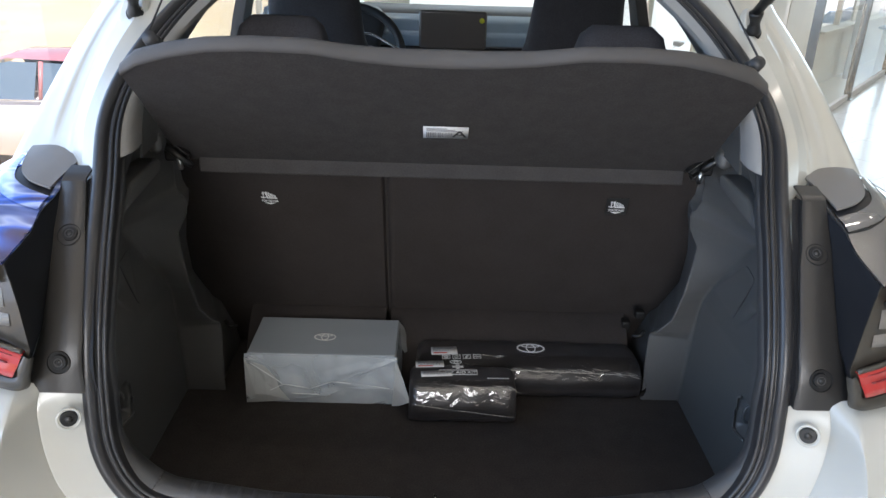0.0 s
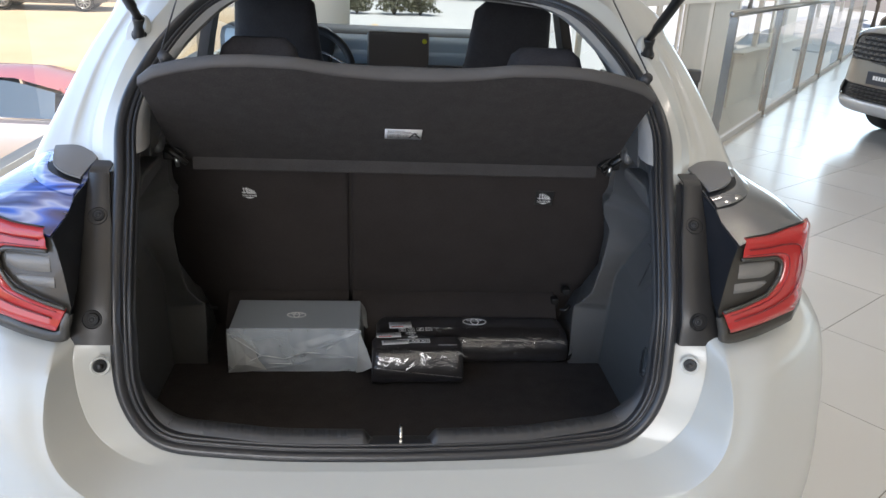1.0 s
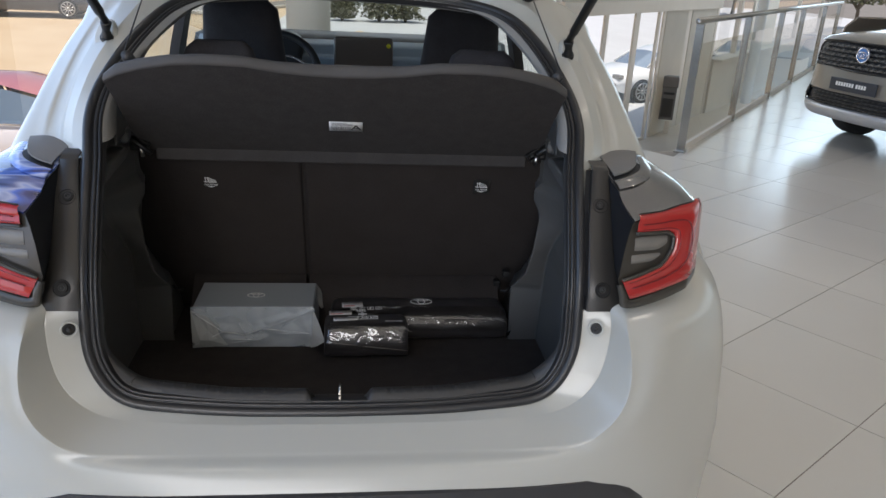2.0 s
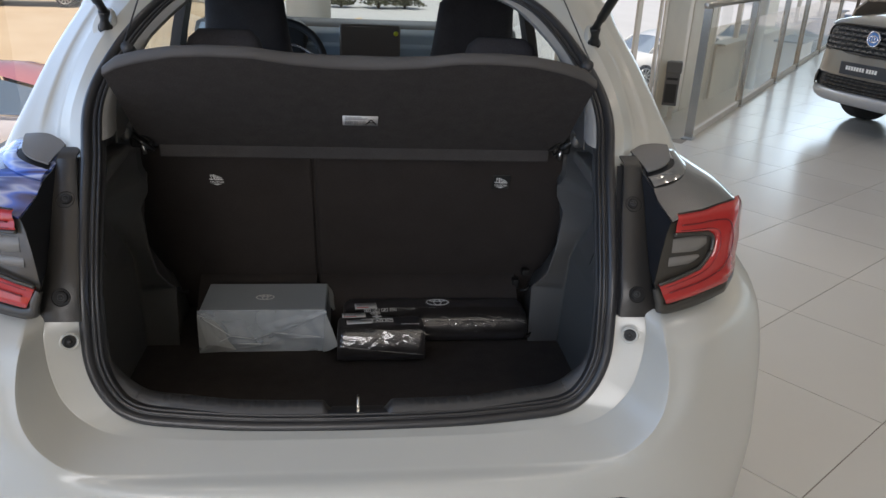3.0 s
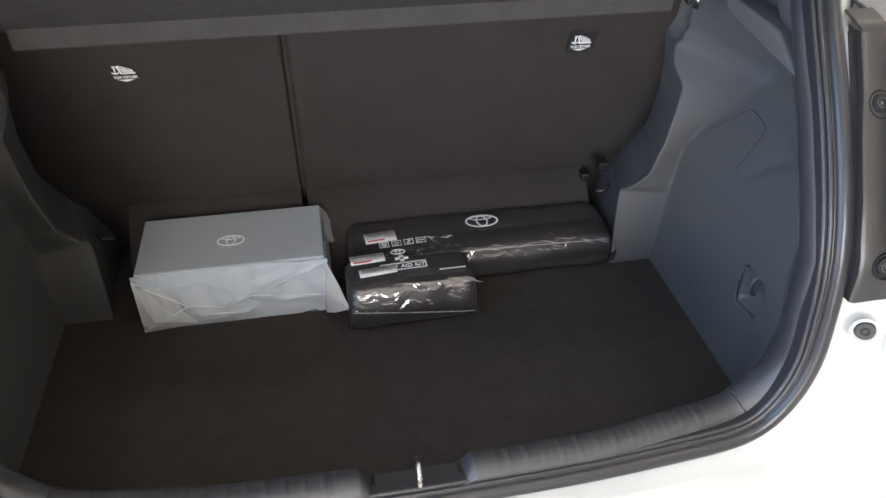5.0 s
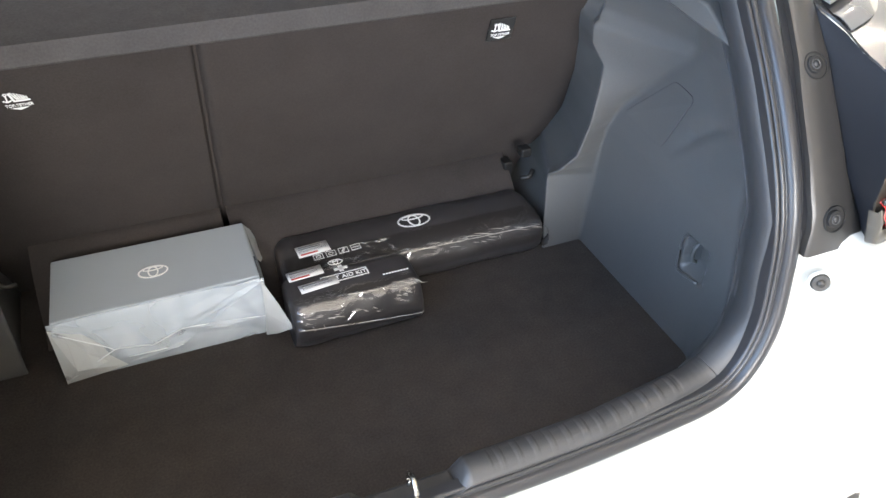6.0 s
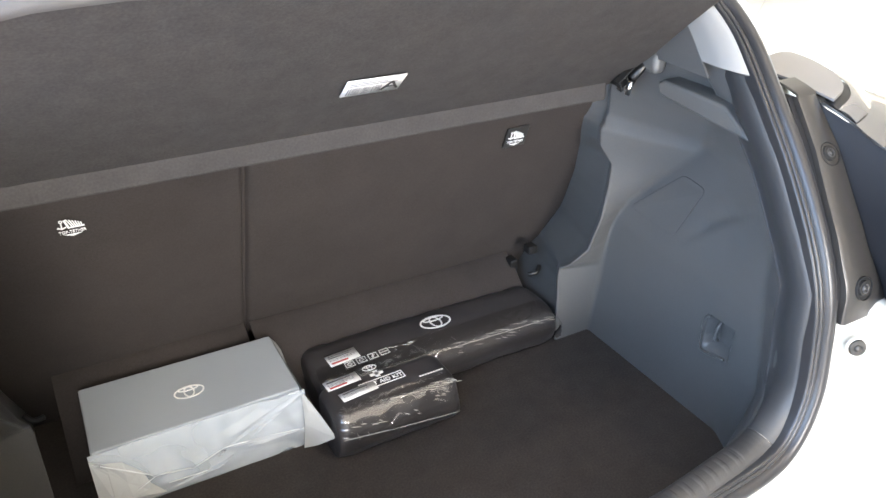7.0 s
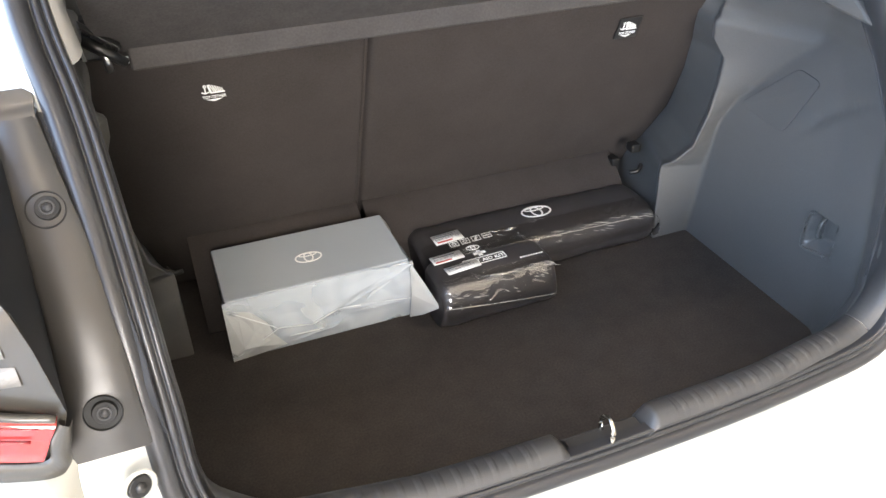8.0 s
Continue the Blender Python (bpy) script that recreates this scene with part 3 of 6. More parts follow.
SX = (0.43, 0.437, 0.459, 0.479, 0.502, 0.493, 0.453, 0.43)


def seat_y(z):
    return 0.493 + 0.418 * (1.01 - z)


def edge_w(z):
    return interp(z, [e[1] for e in EDGE[4:15]], [e[0] for e in EDGE[4:15]])


def soften(pts, radii):
    """A rounded run through a polyline, with a radius for each inner corner."""
    out = []
    for a, b, c, want in zip(pts, pts[1:], pts[2:], radii):
        a, b, c = Vector(a), Vector(b), Vector(c)
        r = min(want, (b - a).length * 0.45, (c - b).length * 0.45)
        p, q = b + (a - b).normalized() * r, b + (c - b).normalized() * r
        out += [p * (1 - t) ** 2 + b * 2 * t * (1 - t) + q * t * t for t in (0, 0.2, 0.4, 0.6, 0.8, 1)]
    return [Vector(pts[0])] + out + [Vector(pts[-1])]


CREASE = spline([(0, 0.2865, 0.866), (0, 0.2519, 0.9012), (0, 0.24, 0.9165), (0, 0.2043, 0.9442), (0, 0.135, 0.985)], 30)


def moulding(y, z):
    """Depth of the groove and of the pocket moulded into the side panel."""
    if z < 0.82:
        edge = min((y - 0.153) / 0.008, (0.205 - y) / 0.008, (z - 0.727) / 0.008, (0.787 - z) / 0.008)
        edge = max(0.0, min(1.0, edge))
        return 0.026 * edge * edge * (3 - 2 * edge)
    if not 0.84 < z < 1.02:
        return 0.0
    k, near = min(enumerate((Vector((0, y, z)) - c).length for c in CREASE), key=lambda kd: kd[1])
    above = z > interp(y, [c.y for c in CREASE[::-1]], [c.z for c in CREASE[::-1]])
    return 0.0065 * min(1.0, k / 14) * min(1.0, (29 - k) / 9) * math.exp(-(near / (0.015 if above else 0.0075)) ** 2)


def wall_row(z):
    w, y0 = edge_w(max(z, 0.7235)), slope(z)
    narrow = interp(z, (0.56, 0.62, 0.72), (0.05, 0.03, 0.0))
    yr, yi, xi = interp(z, RZ, RY), interp(z, IZ, IY), interp(z, IXZ, IXX)
    top = interp(z, (1.03, 1.09, 1.165), (0.0, 0.018, 0.030))
    deep = interp(z, (0.84, 0.92, 1.02, 1.06), (0.0, 0.013, 0.015, 0.006))
    pts = [(w - 0.016 - narrow, y0 + 0.046), (w - 0.010 - narrow, y0 + 0.062), (0.482 - narrow * 0.3 - top, y0 + 0.120 + narrow), (0.491 + deep * 0.45 - top, min(y0 + 0.20, yr - 0.03)),
           (0.4912 + deep - top, yr), (min(xi, 0.478 - top), yi), (min(xi, 0.478 - top) + 0.012, yi + 0.016), (interp(z, SZ, SX) + 0.004, seat_y(z) + 0.03)]
    if pts[6][1] > pts[7][1] - 0.004:
        pts[6] = (pts[6][0], pts[7][1] - 0.004)
    run = soften([(a, b, 0) for a, b in pts], (0.006, 0.010, 0.010, 0.009, 0.0040, 0.006))
    near = [run[12].lerp(run[13], u / 14) for u in range(1, 14)]
    panel = [run[18].lerp(run[19], u / 70) for u in range(1, 70)]
    run = run[:13] + near + run[13:19] + panel + run[19:]
    return [Vector((p.x + (moulding(p.y, z) if 7 < k < 102 else 0.0), p.y, z)) for k, p in enumerate(run)]


def wall_x(y, z):
    """Half width of the side panel at a place."""
    run = wall_row(z)[26:102]
    return interp(y, [p.y for p in run], [p.x for p in run])


for sgn in (-1, 1):
    rows = [[Vector((sgn * p.x, p.y, p.z)) for p in wall_row(z)] for z in np.linspace(0.585, 1.168, 131)]
    ob = part("boot_side_trim", loft(rows), trim_side, car, "dark grey moulded plastic boot side trim")
    shell(ob, 0.003)
    s = sgn
    # hatch cover, moulded crease and pocket
    q = [(0.401, 0.879), (0.306, 0.968), (0.259, 0.963), (0.300, 0.870)]
    loop = []
    for i in range(4):
        a, b, c = Vector(q[i - 1]), Vector(q[i]), Vector(q[(i + 1) % 4])
        p0, p1 = b + (a - b).normalized() * 0.011, b + (c - b).normalized() * 0.011
        loop += [p0 * (1 - w) ** 2 + b * 2 * w * (1 - w) + p1 * w * w for w in (0, 0.25, 0.5, 0.75, 1)]
    bm = bmesh.new()
    skin = [[bm.verts.new((s * (wall_x(p.x, p.y) + d), p.x, p.y)) for p in loop] for d in (0.001, -0.0024)]
    bm.faces.new(skin[0]), bm.faces.new(skin[1])
    for k in range(len(loop)):
        j = (k + 1) % len(loop)
        bm.faces.new((skin[0][k], skin[0][j], skin[1][j], skin[1][k]))
    cover = part("access_cover", bm, trim_side, ob, smooth=False)
    part("cover_joint", tube([(s * (wall_x(p.x, p.y) - 0.0018), p.x, p.y) for p in loop + loop[:1]], 0.0006, 6, caps=False), trim_band, cover)
    scuff = spline([(s * 0.4905, 0.236, 0.760), (s * 0.4905, 0.2271, 0.815), (s * 0.4903, 0.219, 0.832)], 14)
    part("moulded_line", tube(scuff, 0.0006, 6), trim_side, ob)
    part("pocket_rim", tube(spline([(s * 0.486, 0.196, 0.787), (s * 0.4855, 0.206, 0.777), (s * 0.4855, 0.2065, 0.733), (s * 0.4855, 0.199, 0.723), (s * 0.4855, 0.160, 0.730)], 24), 0.0022, 8), trim_side, ob)
    part("pocket_hook", tube(spline([(s * 0.500, 0.187, 0.745), (s * 0.491, 0.185, 0.752), (s * 0.490, 0.184, 0.772), (s * 0.500, 0.184, 0.782)], 14), 0.0030, 10), trim_side, ob)
    # shelf ledge above the side trim
    ledge = prism([(0.150, 1.078), (0.318, 1.096), (0.325, 1.112), (0.312, 1.119), (0.205, 1.113)], 0, s * 0.438, s * 0.478)
    part("shelf_ledge", ledge, trim_side, ob, bevel=0.005, segs=3)
    boxed("pivot_recess", (s * 0.450 - 0.012, 0.33, 1.118), (s * 0.450 + 0.012, 0.40, 1.150), trim_side, ob, 0.011)
    # unseen dark panel added behind the trim to block light through gaps
    boxed("trim_gap_blocker", (s * 0.512 - 0.002, 0.25, 0.55), (s * 0.512 + 0.002, 0.80, 1.11), recess_navy, car, 0)
    part("latch_pin", tube([(s * 0.405, 0.470, 1.058), (s * 0.405, 0.468, 1.066)], 0.003, 8), print_white, ob)

# strip added to stop cabin light showing through the seat split
rows = [[Vector((x, seat_y(z) + 0.012, z)) for x in (-0.125, -0.075)] for z in (0.60, 1.09)]
shell(part("seat_gap_backing", loft(rows), felt, car), 0.004)

# seat backs, 40/60 split, leaning to the rear
for x0, x1, name in ((-0.50, -0.101, "left"), (-0.097, 0.50, "right")):
    rows = []
    for z in np.linspace(0.585, 1.10, 30):
        lim = interp(z, SZ, SX) + 0.02
        a, b = max(x0, -lim), min(x1, lim)
        row = []
        for k in range(31):
            u = 0.5 - 0.5 * math.cos(math.pi * k / 30)
            e = min(u, 1 - u) * (b - a)
            inset = 0.010 * max(0, 1 - e / 0.006) ** 2 if e < 0.006 else 0.0
            row.append(Vector((a + (b - a) * u, seat_y(z) + inset, z)))
        rows.append(row)
    ob = part("rear_seat_back", loft(rows), felt, car, "black felt-covered folding rear seat back")
    shell(ob, 0.05, (0, 1, 0.4))
    tx = -0.311 if x0 < -0.2 else 0.326
    lean = math.degrees(math.atan(0.418))
    m = pose(tx, seat_y(1.0) - 0.004, 0.998, 90 + lean, 0, 0)
    if tx > 0:
        boxed("tether_label", (-0.020, -0.020, -0.0005), (0.020, 0.020, 0.0008), ink, ob, 0.001, m=m)
    m = m @ Matrix.Diagonal((0.84, 0.84, 1, 1))
    bm = bmesh.new()
    box(bm, (-0.0135, -0.002, 0.001), (-0.0118, 0.010, 0.0018), m)
    ring_shape(bm, 0.0026, 0.0026, 0.0012, m @ Matrix.Translation((-0.0126, 0.0125, 0.001)), 14)
    for sx in (-1, 1):
        box(bm, (0, -0.001, 0.001), (0.0065, 0.0008, 0.0018), m @ Matrix.Translation((-0.0126, -0.0022, 0)) @ pose(0, 0, 0, 0, 0, 28 if sx > 0 else 152))
    box(bm, (-0.0012, -0.001, 0.001), (0.0016, 0.017, 0.0018), m @ pose(-0.004, -0.002, 0, 0, 0, 14))
    box(bm, (-0.005, -0.0028, 0.001), (0.017, -0.0006, 0.0018), m)
    for k in range(6):
        box(bm, (-0.0007, 0, 0.001), (0.0008, 0.0165 - 0.0022 * k, 0.0018), m @ pose(0.0005 + k * 0.0026, 0.0005, 0, 0, 0, 22 - 3 * k))
    part("seat_mark", bm, print_white, ob, smooth=False)
    text_mesh("tether_lettering", "TOP-TETHER", 0.0078, m @ Matrix.Translation((0, -0.011, 0.001)) @ Matrix.Diagonal((0.8, 1, 1, 1)), print_white, ob)
    bm = bmesh.new()
    v = [bm.verts.new(m @ Vector(p)) for p in ((-0.013, -0.0155, 0.001), (0.013, -0.0155, 0.001), (0.008, -0.0175, 0.001), (0, -0.0205, 0.001), (-0.008, -0.0175, 0.001))]
    bm.faces.new(v)
    part("label_arrow", bm, print_white, ob, smooth=False)
    # carpet flap bridging seat and floor
    fx0, fx1 = (-0.388, -0.104) if x0 < -0.2 else (-0.094, 0.402)
    rows = []
    for k in range(25):
        x = fx0 + (fx1 - fx0) * k / 24
        wv = 0.003 * math.sin(9 * x)
        rows.append([Vector((x, y + wv, z)) for y, z in ((0.645, 0.716), (0.624, 0.718), (0.608, 0.710), (0.579, 0.690), (0.545, 0.655), (0.520, 0.622), (0.498, FLOOR + 0.004))])
    flap = part("carpet_flap", loft(rows), felt, ob)
    shell(flap, 0.008, (0, 1, -1))

# seat latch hardware beside the seat
for s in (-1, 1):
    part("latch_bracket", tube(spline([(s * 0.405, 0.545, 0.700), (s * 0.418, 0.538, 0.704), (s * 0.428, 0.545, 0.712)], 8), 0.004, 8), bolt_black, car)
    if s < 0:
        continue
    boxed("seat_hinge", (s * 0.402 - 0.009, 0.585, 0.684), (s * 0.402 + 0.009, 0.61, 0.710), bolt_black, car, 0.004)
    boxed("belt_anchor", (s * 0.418 - 0.010, 0.55, 0.735), (s * 0.418 + 0.010, 0.572, 0.752), bolt_black, car, 0.004)

# ---- parcel shelf ----
shelf = empty("parcel_shelf", (0, 0, 0))
tagged(shelf, "dark felt parcel shelf raised on cords over the boot", "parcel shelf")
TILT_S = math.atan(0.87)


def on_shelf(x, d, h=0.0):
    """A point d metres up the raised shelf from its hinge, h above its underside."""
    return Vector((x, 0.392 - d * math.cos(TILT_S) + h * math.sin(TILT_S), 1.095 + d * math.sin(TILT_S) + h * math.cos(TILT_S)))


SHX = (0.0, 0.05, 0.113, 0.173, 0.244, 0.30, 0.353, 0.40, 0.43)
SHD = (0.303, 0.305, 0.313, 0.328, 0.330, 0.325, 0.309, 0.288, 0.262)
rows_u = []
for k in range(61):
    x = -0.43 + 0.86 * k / 60
    reach = interp(abs(x), SHX, SHD)
    root = 0.0 if abs(x) < 0.415 else (abs(x) - 0.415) * 5
    rows_u.append([on_shelf(x, root + (reach - root) * j / 10, 0.0025 * math.sin(math.pi * j / 10)) for j in range(11)])
ob = part("panel", loft(rows_u), shelf_felt, shelf)
shell(ob, 0.012, (0, 0.6, 0.8))
rows = []
for k in range(61):
    x = -0.43 + 0.86 * k / 60
    reach = interp(abs(x), SHX, SHD)
    base = on_shelf(x, reach)
    hgt = interp(abs(x), (0.0, 0.15, 0.30, 0.40, 0.43), (0.022, 0.017, 0.017, 0.019, 0.014))
    rows.append([base + Vector((0, 0.012, -0.002)), base + Vector((0, -0.002, -0.002)), base + Vector((0, -0.004, 0.004)), base + Vector((0, -0.003 + 0.1 * hgt, hgt - 0.003)), base + Vector((0, 0.001 + 0.1 * hgt, hgt)), base + Vector((0, 0.016, hgt - 0.004))])
part("rear_lip", loft(rows), lip_grey, shelf, "dark grey moulded shelf edge")
boxed("hinge_band", (-0.40, 0.386, 1.074), (0.405, 0.398, 1.112), hinge_felt, shelf, 0.004)
for s, kx, ky, kz in ((-1, -0.385, 0.20, 1.305), (1, 0.410, 0.20, 1.297)):
    bm = bmesh.new()
    disc(bm, 0.011, 0.024, pose(kx, ky, kz + 0.006, 62, 0, 0), 16, 0.009)
    part("cord_knob", bm, trim_black, shelf)
    part("cord", tube([(kx + s * 0.01, ky + 0.01, kz + 0.01), (s * 0.40, 0.45, 1.44)], 0.0016, 6), rubber, shelf, "thin black lifting cord")
    hk = boxed("hinge_clip", (s * 0.430 - 0.020, 0.370, 1.096), (s * 0.430 + 0.016, 0.398, 1.140), bolt_black, shelf, 0.005)
    cm_ = Matrix.Translation((s * 0.432, 0.364, 1.119)) @ Matrix.Scale(1.15, 4) @ Matrix.Rotation(radians(-s * 38), 4, "Y") @ Matrix.Rotation(radians(18), 4, "X")
    bm = bmesh.new()
    box(bm, (-0.030, -0.004, -0.007), (0.030, 0.004, -0.003), cm_)
    box(bm, (-0.030, -0.004, 0.009), (0.022, 0.004, 0.012), cm_)
    for j in range(5):
        box(bm, (-0.029 + 0.0125 * j, -0.0035, -0.004), (-0.026 + 0.0125 * j, 0.003, 0.010), cm_)
    part("clip_ribs", bm, clip_black, hk, bevel=0.0012)
    part("clip_barrel", tube([cm_ @ Vector((-0.012, -0.006, 0.002)), cm_ @ Vector((0.034, -0.006, 0.002))], [0.0065, 0.005], 12), clip_black, hk)
    part("steel_pin", tube([(s * 0.420, 0.360, 1.088), (s * 0.421, 0.356, 1.108)], 0.004, 8), steel, hk)
# barcode label on the underside
cs, sn = math.cos(TILT_S), math.sin(TILT_S)
lm = Matrix.Translation(on_shelf(0.004, 0.124, -0.001)) @ Matrix(((1, 0, 0, 0), (0, -cs, -sn, 0), (0, sn, -cs, 0), (0, 0, 0, 1))) @ Matrix.Diagonal((1, 1.28, 1, 1))
boxed("paper_label", (-0.034, -0.014, -0.0006), (0.034, 0.014, 0.0006), sticker, shelf, 0.0, m=lm, label="white barcode label lettered A")
bm = bmesh.new()
random.seed(5)
x = -0.029
while x < 0.010:
    w = random.choice((0.0005, 0.0008, 0.0012))
    box(bm, (x, -0.011, 0.0007), (x + w, 0.001, 0.0011), lm)
    x += w + random.choice((0.0010, 0.0016))
for k in range(3):
    box(bm, (-0.029, 0.004 + k * 0.003, 0.0007), (0.026 - 0.012 * k, 0.0052 + k * 0.003, 0.0011), lm)
part("barcode", bm, ink_grey, shelf, smooth=False)
text_mesh("label_letter", "A", 0.027, lm @ Matrix.Translation((0.021, -0.003, 0.0008)) @ Matrix.Diagonal((1.25, 0.8, 1, 1)), ink, shelf)

# ---- lamps and brackets beside the opening ----


def lamp_side(s):
    """Tail lamp, its bracket, bolts and garnish on one side."""
    off = 0.0 if s > 0 else 0.011
    v = lambda x, y, z: Vector((s * x + off, y, z))
    # satin bracket strip beside the seal
    rows = []
    for k in range(15):
        u = k / 14
        z = 0.905 + (1.136 - 0.905) * u
        a = interp(u, (0, 0.3, 0.7, 1), (0.4555, 0.457, 0.466, 0.482))
        b = interp(u, (0, 0.22, 0.35, 0.7, 1), (0.538, 0.512, 0.506, 0.507, 0.513))
        y = slope(z) - 0.004
        rows.append([v(a, y + 0.020, z), v(a, y, z), v(a + 0.003, y - 0.002, z), v(b - 0.004, y - 0.002, z), v(b, y + 0.002, z), v(b + 0.003, y + 0.012, z)])
    br = part("lamp_bracket", loft(rows), bracket_grey, car, "satin dark grey lamp bracket strip with two plugs")
    shell(br, 0.003)
    # near-black strip over the white flange, painting the shade of the gap
    part("gap_shade_strip", loft([[Vector((r[1].x - s * 0.013, r[1].y + 0.004, r[1].z)), Vector((r[1].x - s * 0.004, r[1].y + 0.006, r[1].z)), Vector((r[1].x + s * 0.002, r[1].y + 0.008, r[1].z))] for r in rows]), recess_navy, br)
    part("bracket_rim", tube([r[4] + Vector((0, -0.0012, 0)) for r in rows], 0.0013, 6), bracket_grey, br)
    y = slope(1.136) - 0.006
    cap = part("bracket_cap", loft([[v(a, y + d, z) for a in (0.481, 0.485, 0.498, 0.508, 0.512)] for d, z in ((0.0, 1.134), (0.003, 1.139), (0.016, 1.143), (0.034, 1.147))]), bracket_grey, br)
    shell(cap, 0.003)
    for z, x in ((1.083, 0.487), (0.947, 0.482)):
        y = slope(z) - 0.008
        tilt = 90 - math.degrees(math.atan2(slope(z + 0.03) - slope(z - 0.03), 0.06))
        m = pose(s * x + off, y, z, tilt, 0, 0)
        bm = bmesh.new()
        ring_shape(bm, 0.0148, 0.0148, 0.0012, m @ Matrix.Translation((0, 0, -0.0015)), 32, 0.002)
        # flush black disc paints the shade in the plug's recess
        disc(bm, 0.0146, 0.002, m @ Matrix.Translation((0, 0, -0.0025)), 32)
        disc(bm, 0.0098, 0.004, m @ Matrix.Translation((-s * 0.0015, 0.001, 0)), 28, 0.0090)
        p = part("plug", bm, plug_black, br, bevel=0.0008)
        bm = bmesh.new()
        ring_shape(bm, 0.0058, 0.0058, 0.0014, m @ Matrix.Translation((-s * 0.0015, 0.001, 0.0021)), 20, 0.0010)
        disc(bm, 0.0034, 0.001, m @ Matrix.Translation((-s * 0.0015, 0.001, 0.0021)), 6)
        part("plug_head", bm, trim_black, p)
    # screw with a dished seat in the white panel
    m = Matrix.Translation(v(0.4715, -0.0262, 0.8775)) @ Vector((-s * 0.50, -0.86, 0.22)).to_track_quat("Z", "Y").to_matrix().to_4x4()
    bm = bmesh.new()
    ring_shape(bm, 0.0150, 0.0150, 0.0034, m @ Matrix.Translation((0, 0, -0.001)), 36, 0.0022)
    part("screw_seat", bm, paint_white, car)
    bm = bmesh.new()
    disc(bm, 0.0108, 0.005, m @ Matrix.Translation((0, 0, -0.0012)), 28, 0.0098)
    sc = part("panel_screw", bm, bolt_black, car, bevel=0.001)
    bm = bmesh.new()
    disc(bm, 0.0048, 0.002, m @ Matrix.Translation((0, 0, 0.0018)), 6)
    part("screw_head", bm, bracket_grey, sc)

    # lamp body: sections by height, from the inner recess round to the flank
    lamp = part("tail_lamp", loft([spline([v(*p) for p in row], 25) for row in (
        ((0.520, -0.024, 0.923), (0.585, -0.016, 0.932), (0.640, 0.004, 0.950), (0.668, 0.05, 0.965), (0.682, 0.13, 0.975)),
        ((0.515, -0.028, 0.935), (0.585, -0.018, 0.944), (0.642, 0.004, 0.962), (0.672, 0.05, 0.977), (0.684, 0.13, 0.985)),
        ((0.499, -0.030, 0.978), (0.575, -0.014, 0.985), (0.640, 0.004, 0.990), (0.670, 0.07, 1.00), (0.680, 0.17, 1.00)),
        ((0.505, -0.026, 1.035), (0.570, -0.008, 1.042), (0.638, 0.010, 1.045), (0.666, 0.08, 1.05), (0.674, 0.18, 1.05)),
        ((0.511, -0.022, 1.066), (0.570, -0.002, 1.075), (0.636, 0.014, 1.085), (0.662, 0.09, 1.08), (0.668, 0.19, 1.08)),
        ((0.519, -0.014, 1.083), (0.570, 0.008, 1.096), (0.634, 0.024, 1.106), (0.656, 0.09, 1.103), (0.662, 0.20, 1.10)),
    )]), lens_smoke, car, "dark smoked tail lamp with a red C-shaped lens")
    shell(lamp, 0.002)

    def face(x, z):
        """Depth of the lamp's front at a place."""
        return interp(x, (0.505, 0.53, 0.575, 0.640, 0.668, 0.690, 0.70), (-0.027, -0.025, -0.016, 0.004, 0.035, 0.085, 0.13)) + interp(z, (0.92, 0.985, 1.045, 1.09, 1.11), (-0.002, 0.0, 0.006, 0.014, 0.026)) - 0.006

    # red lens in C form: swept along a bent centre line, its width in z at the arms and in x at the bend
    outer = spline([(0.528, 0, 1.096), (0.575, 0, 1.100), (0.622, 0, 1.108), (0.668, 0, 1.108), (0.689, 0, 1.062), (0.6915, 0, 1.028), (0.684, 0, 0.996), (0.650, 0, 0.972), (0.59, 0, 0.955), (0.525, 0, 0.941)], 72)
    inner = spline([(0.524, 0, 1.067), (0.556, 0, 1.067), (0.586, 0, 1.066), (0.6005, 0, 1.058), (0.6025, 0, 1.044), (0.598, 0, 1.024), (0.584, 0, 1.005), (0.562, 0, 0.995), (0.540, 0, 0.987), (0.506, 0, 0.976)], 72)
    rows = []
    for a, b in zip(outer, inner):
        row = []
        for u in (0.0, 0.06, 0.3, 0.5, 0.54, 0.8, 0.95, 1.0):
            p = a.lerp(b, u)
            lift = 0.004 if 0.03 < u < 0.97 else -0.004
            if 0.45 < u < 0.6:
                lift = 0.0015
            row.append(v(p.x, face(p.x, p.z) - lift, p.z))
        rows.append(row)
    red = part("red_lens", loft(rows), lens_red, lamp, "glossy red C-shaped lamp lens")
    for u, r in ((0.56, 0.0013), (0.86, 0.0009)):
        guide = [a.lerp(b, u) for a, b in zip(outer[2:-2], inner[2:-2])]
        part("light_guide", tube([v(p.x, face(p.x, p.z) - 0.0042, p.z) for p in guide], r, 6), lens_dark_red, red)
    part("lens_frame", tube([v(p.x - 0.002 if p.x > 0.58 else p.x, face(p.x, p.z) - 0.002, p.z + (0.0025 if p.z < 1.03 else -0.0025)) for p in inner], 0.0034, 8), lens_smoke, lamp)
    part("lens_joint", tube([v(p.x, face(p.x, p.z) - 0.001, p.z + 0.002) for p in outer[:20]], 0.0014, 6), bolt_black, lamp)
    # two clear reflectors inside the C
    for (za, zb), (xa, xb) in (((1.030, 1.056), (0.524, 0.589)), ((1.006, 1.024), (0.520, 0.578))):
        rows = []
        for k in range(13):
            x = xa + (xb - xa) * k / 12
            cut_z = 0.012 * max(0, (k - 7) / 5) ** 2 + (0.004 * (k / 12) if za < 1.02 else 0.0)
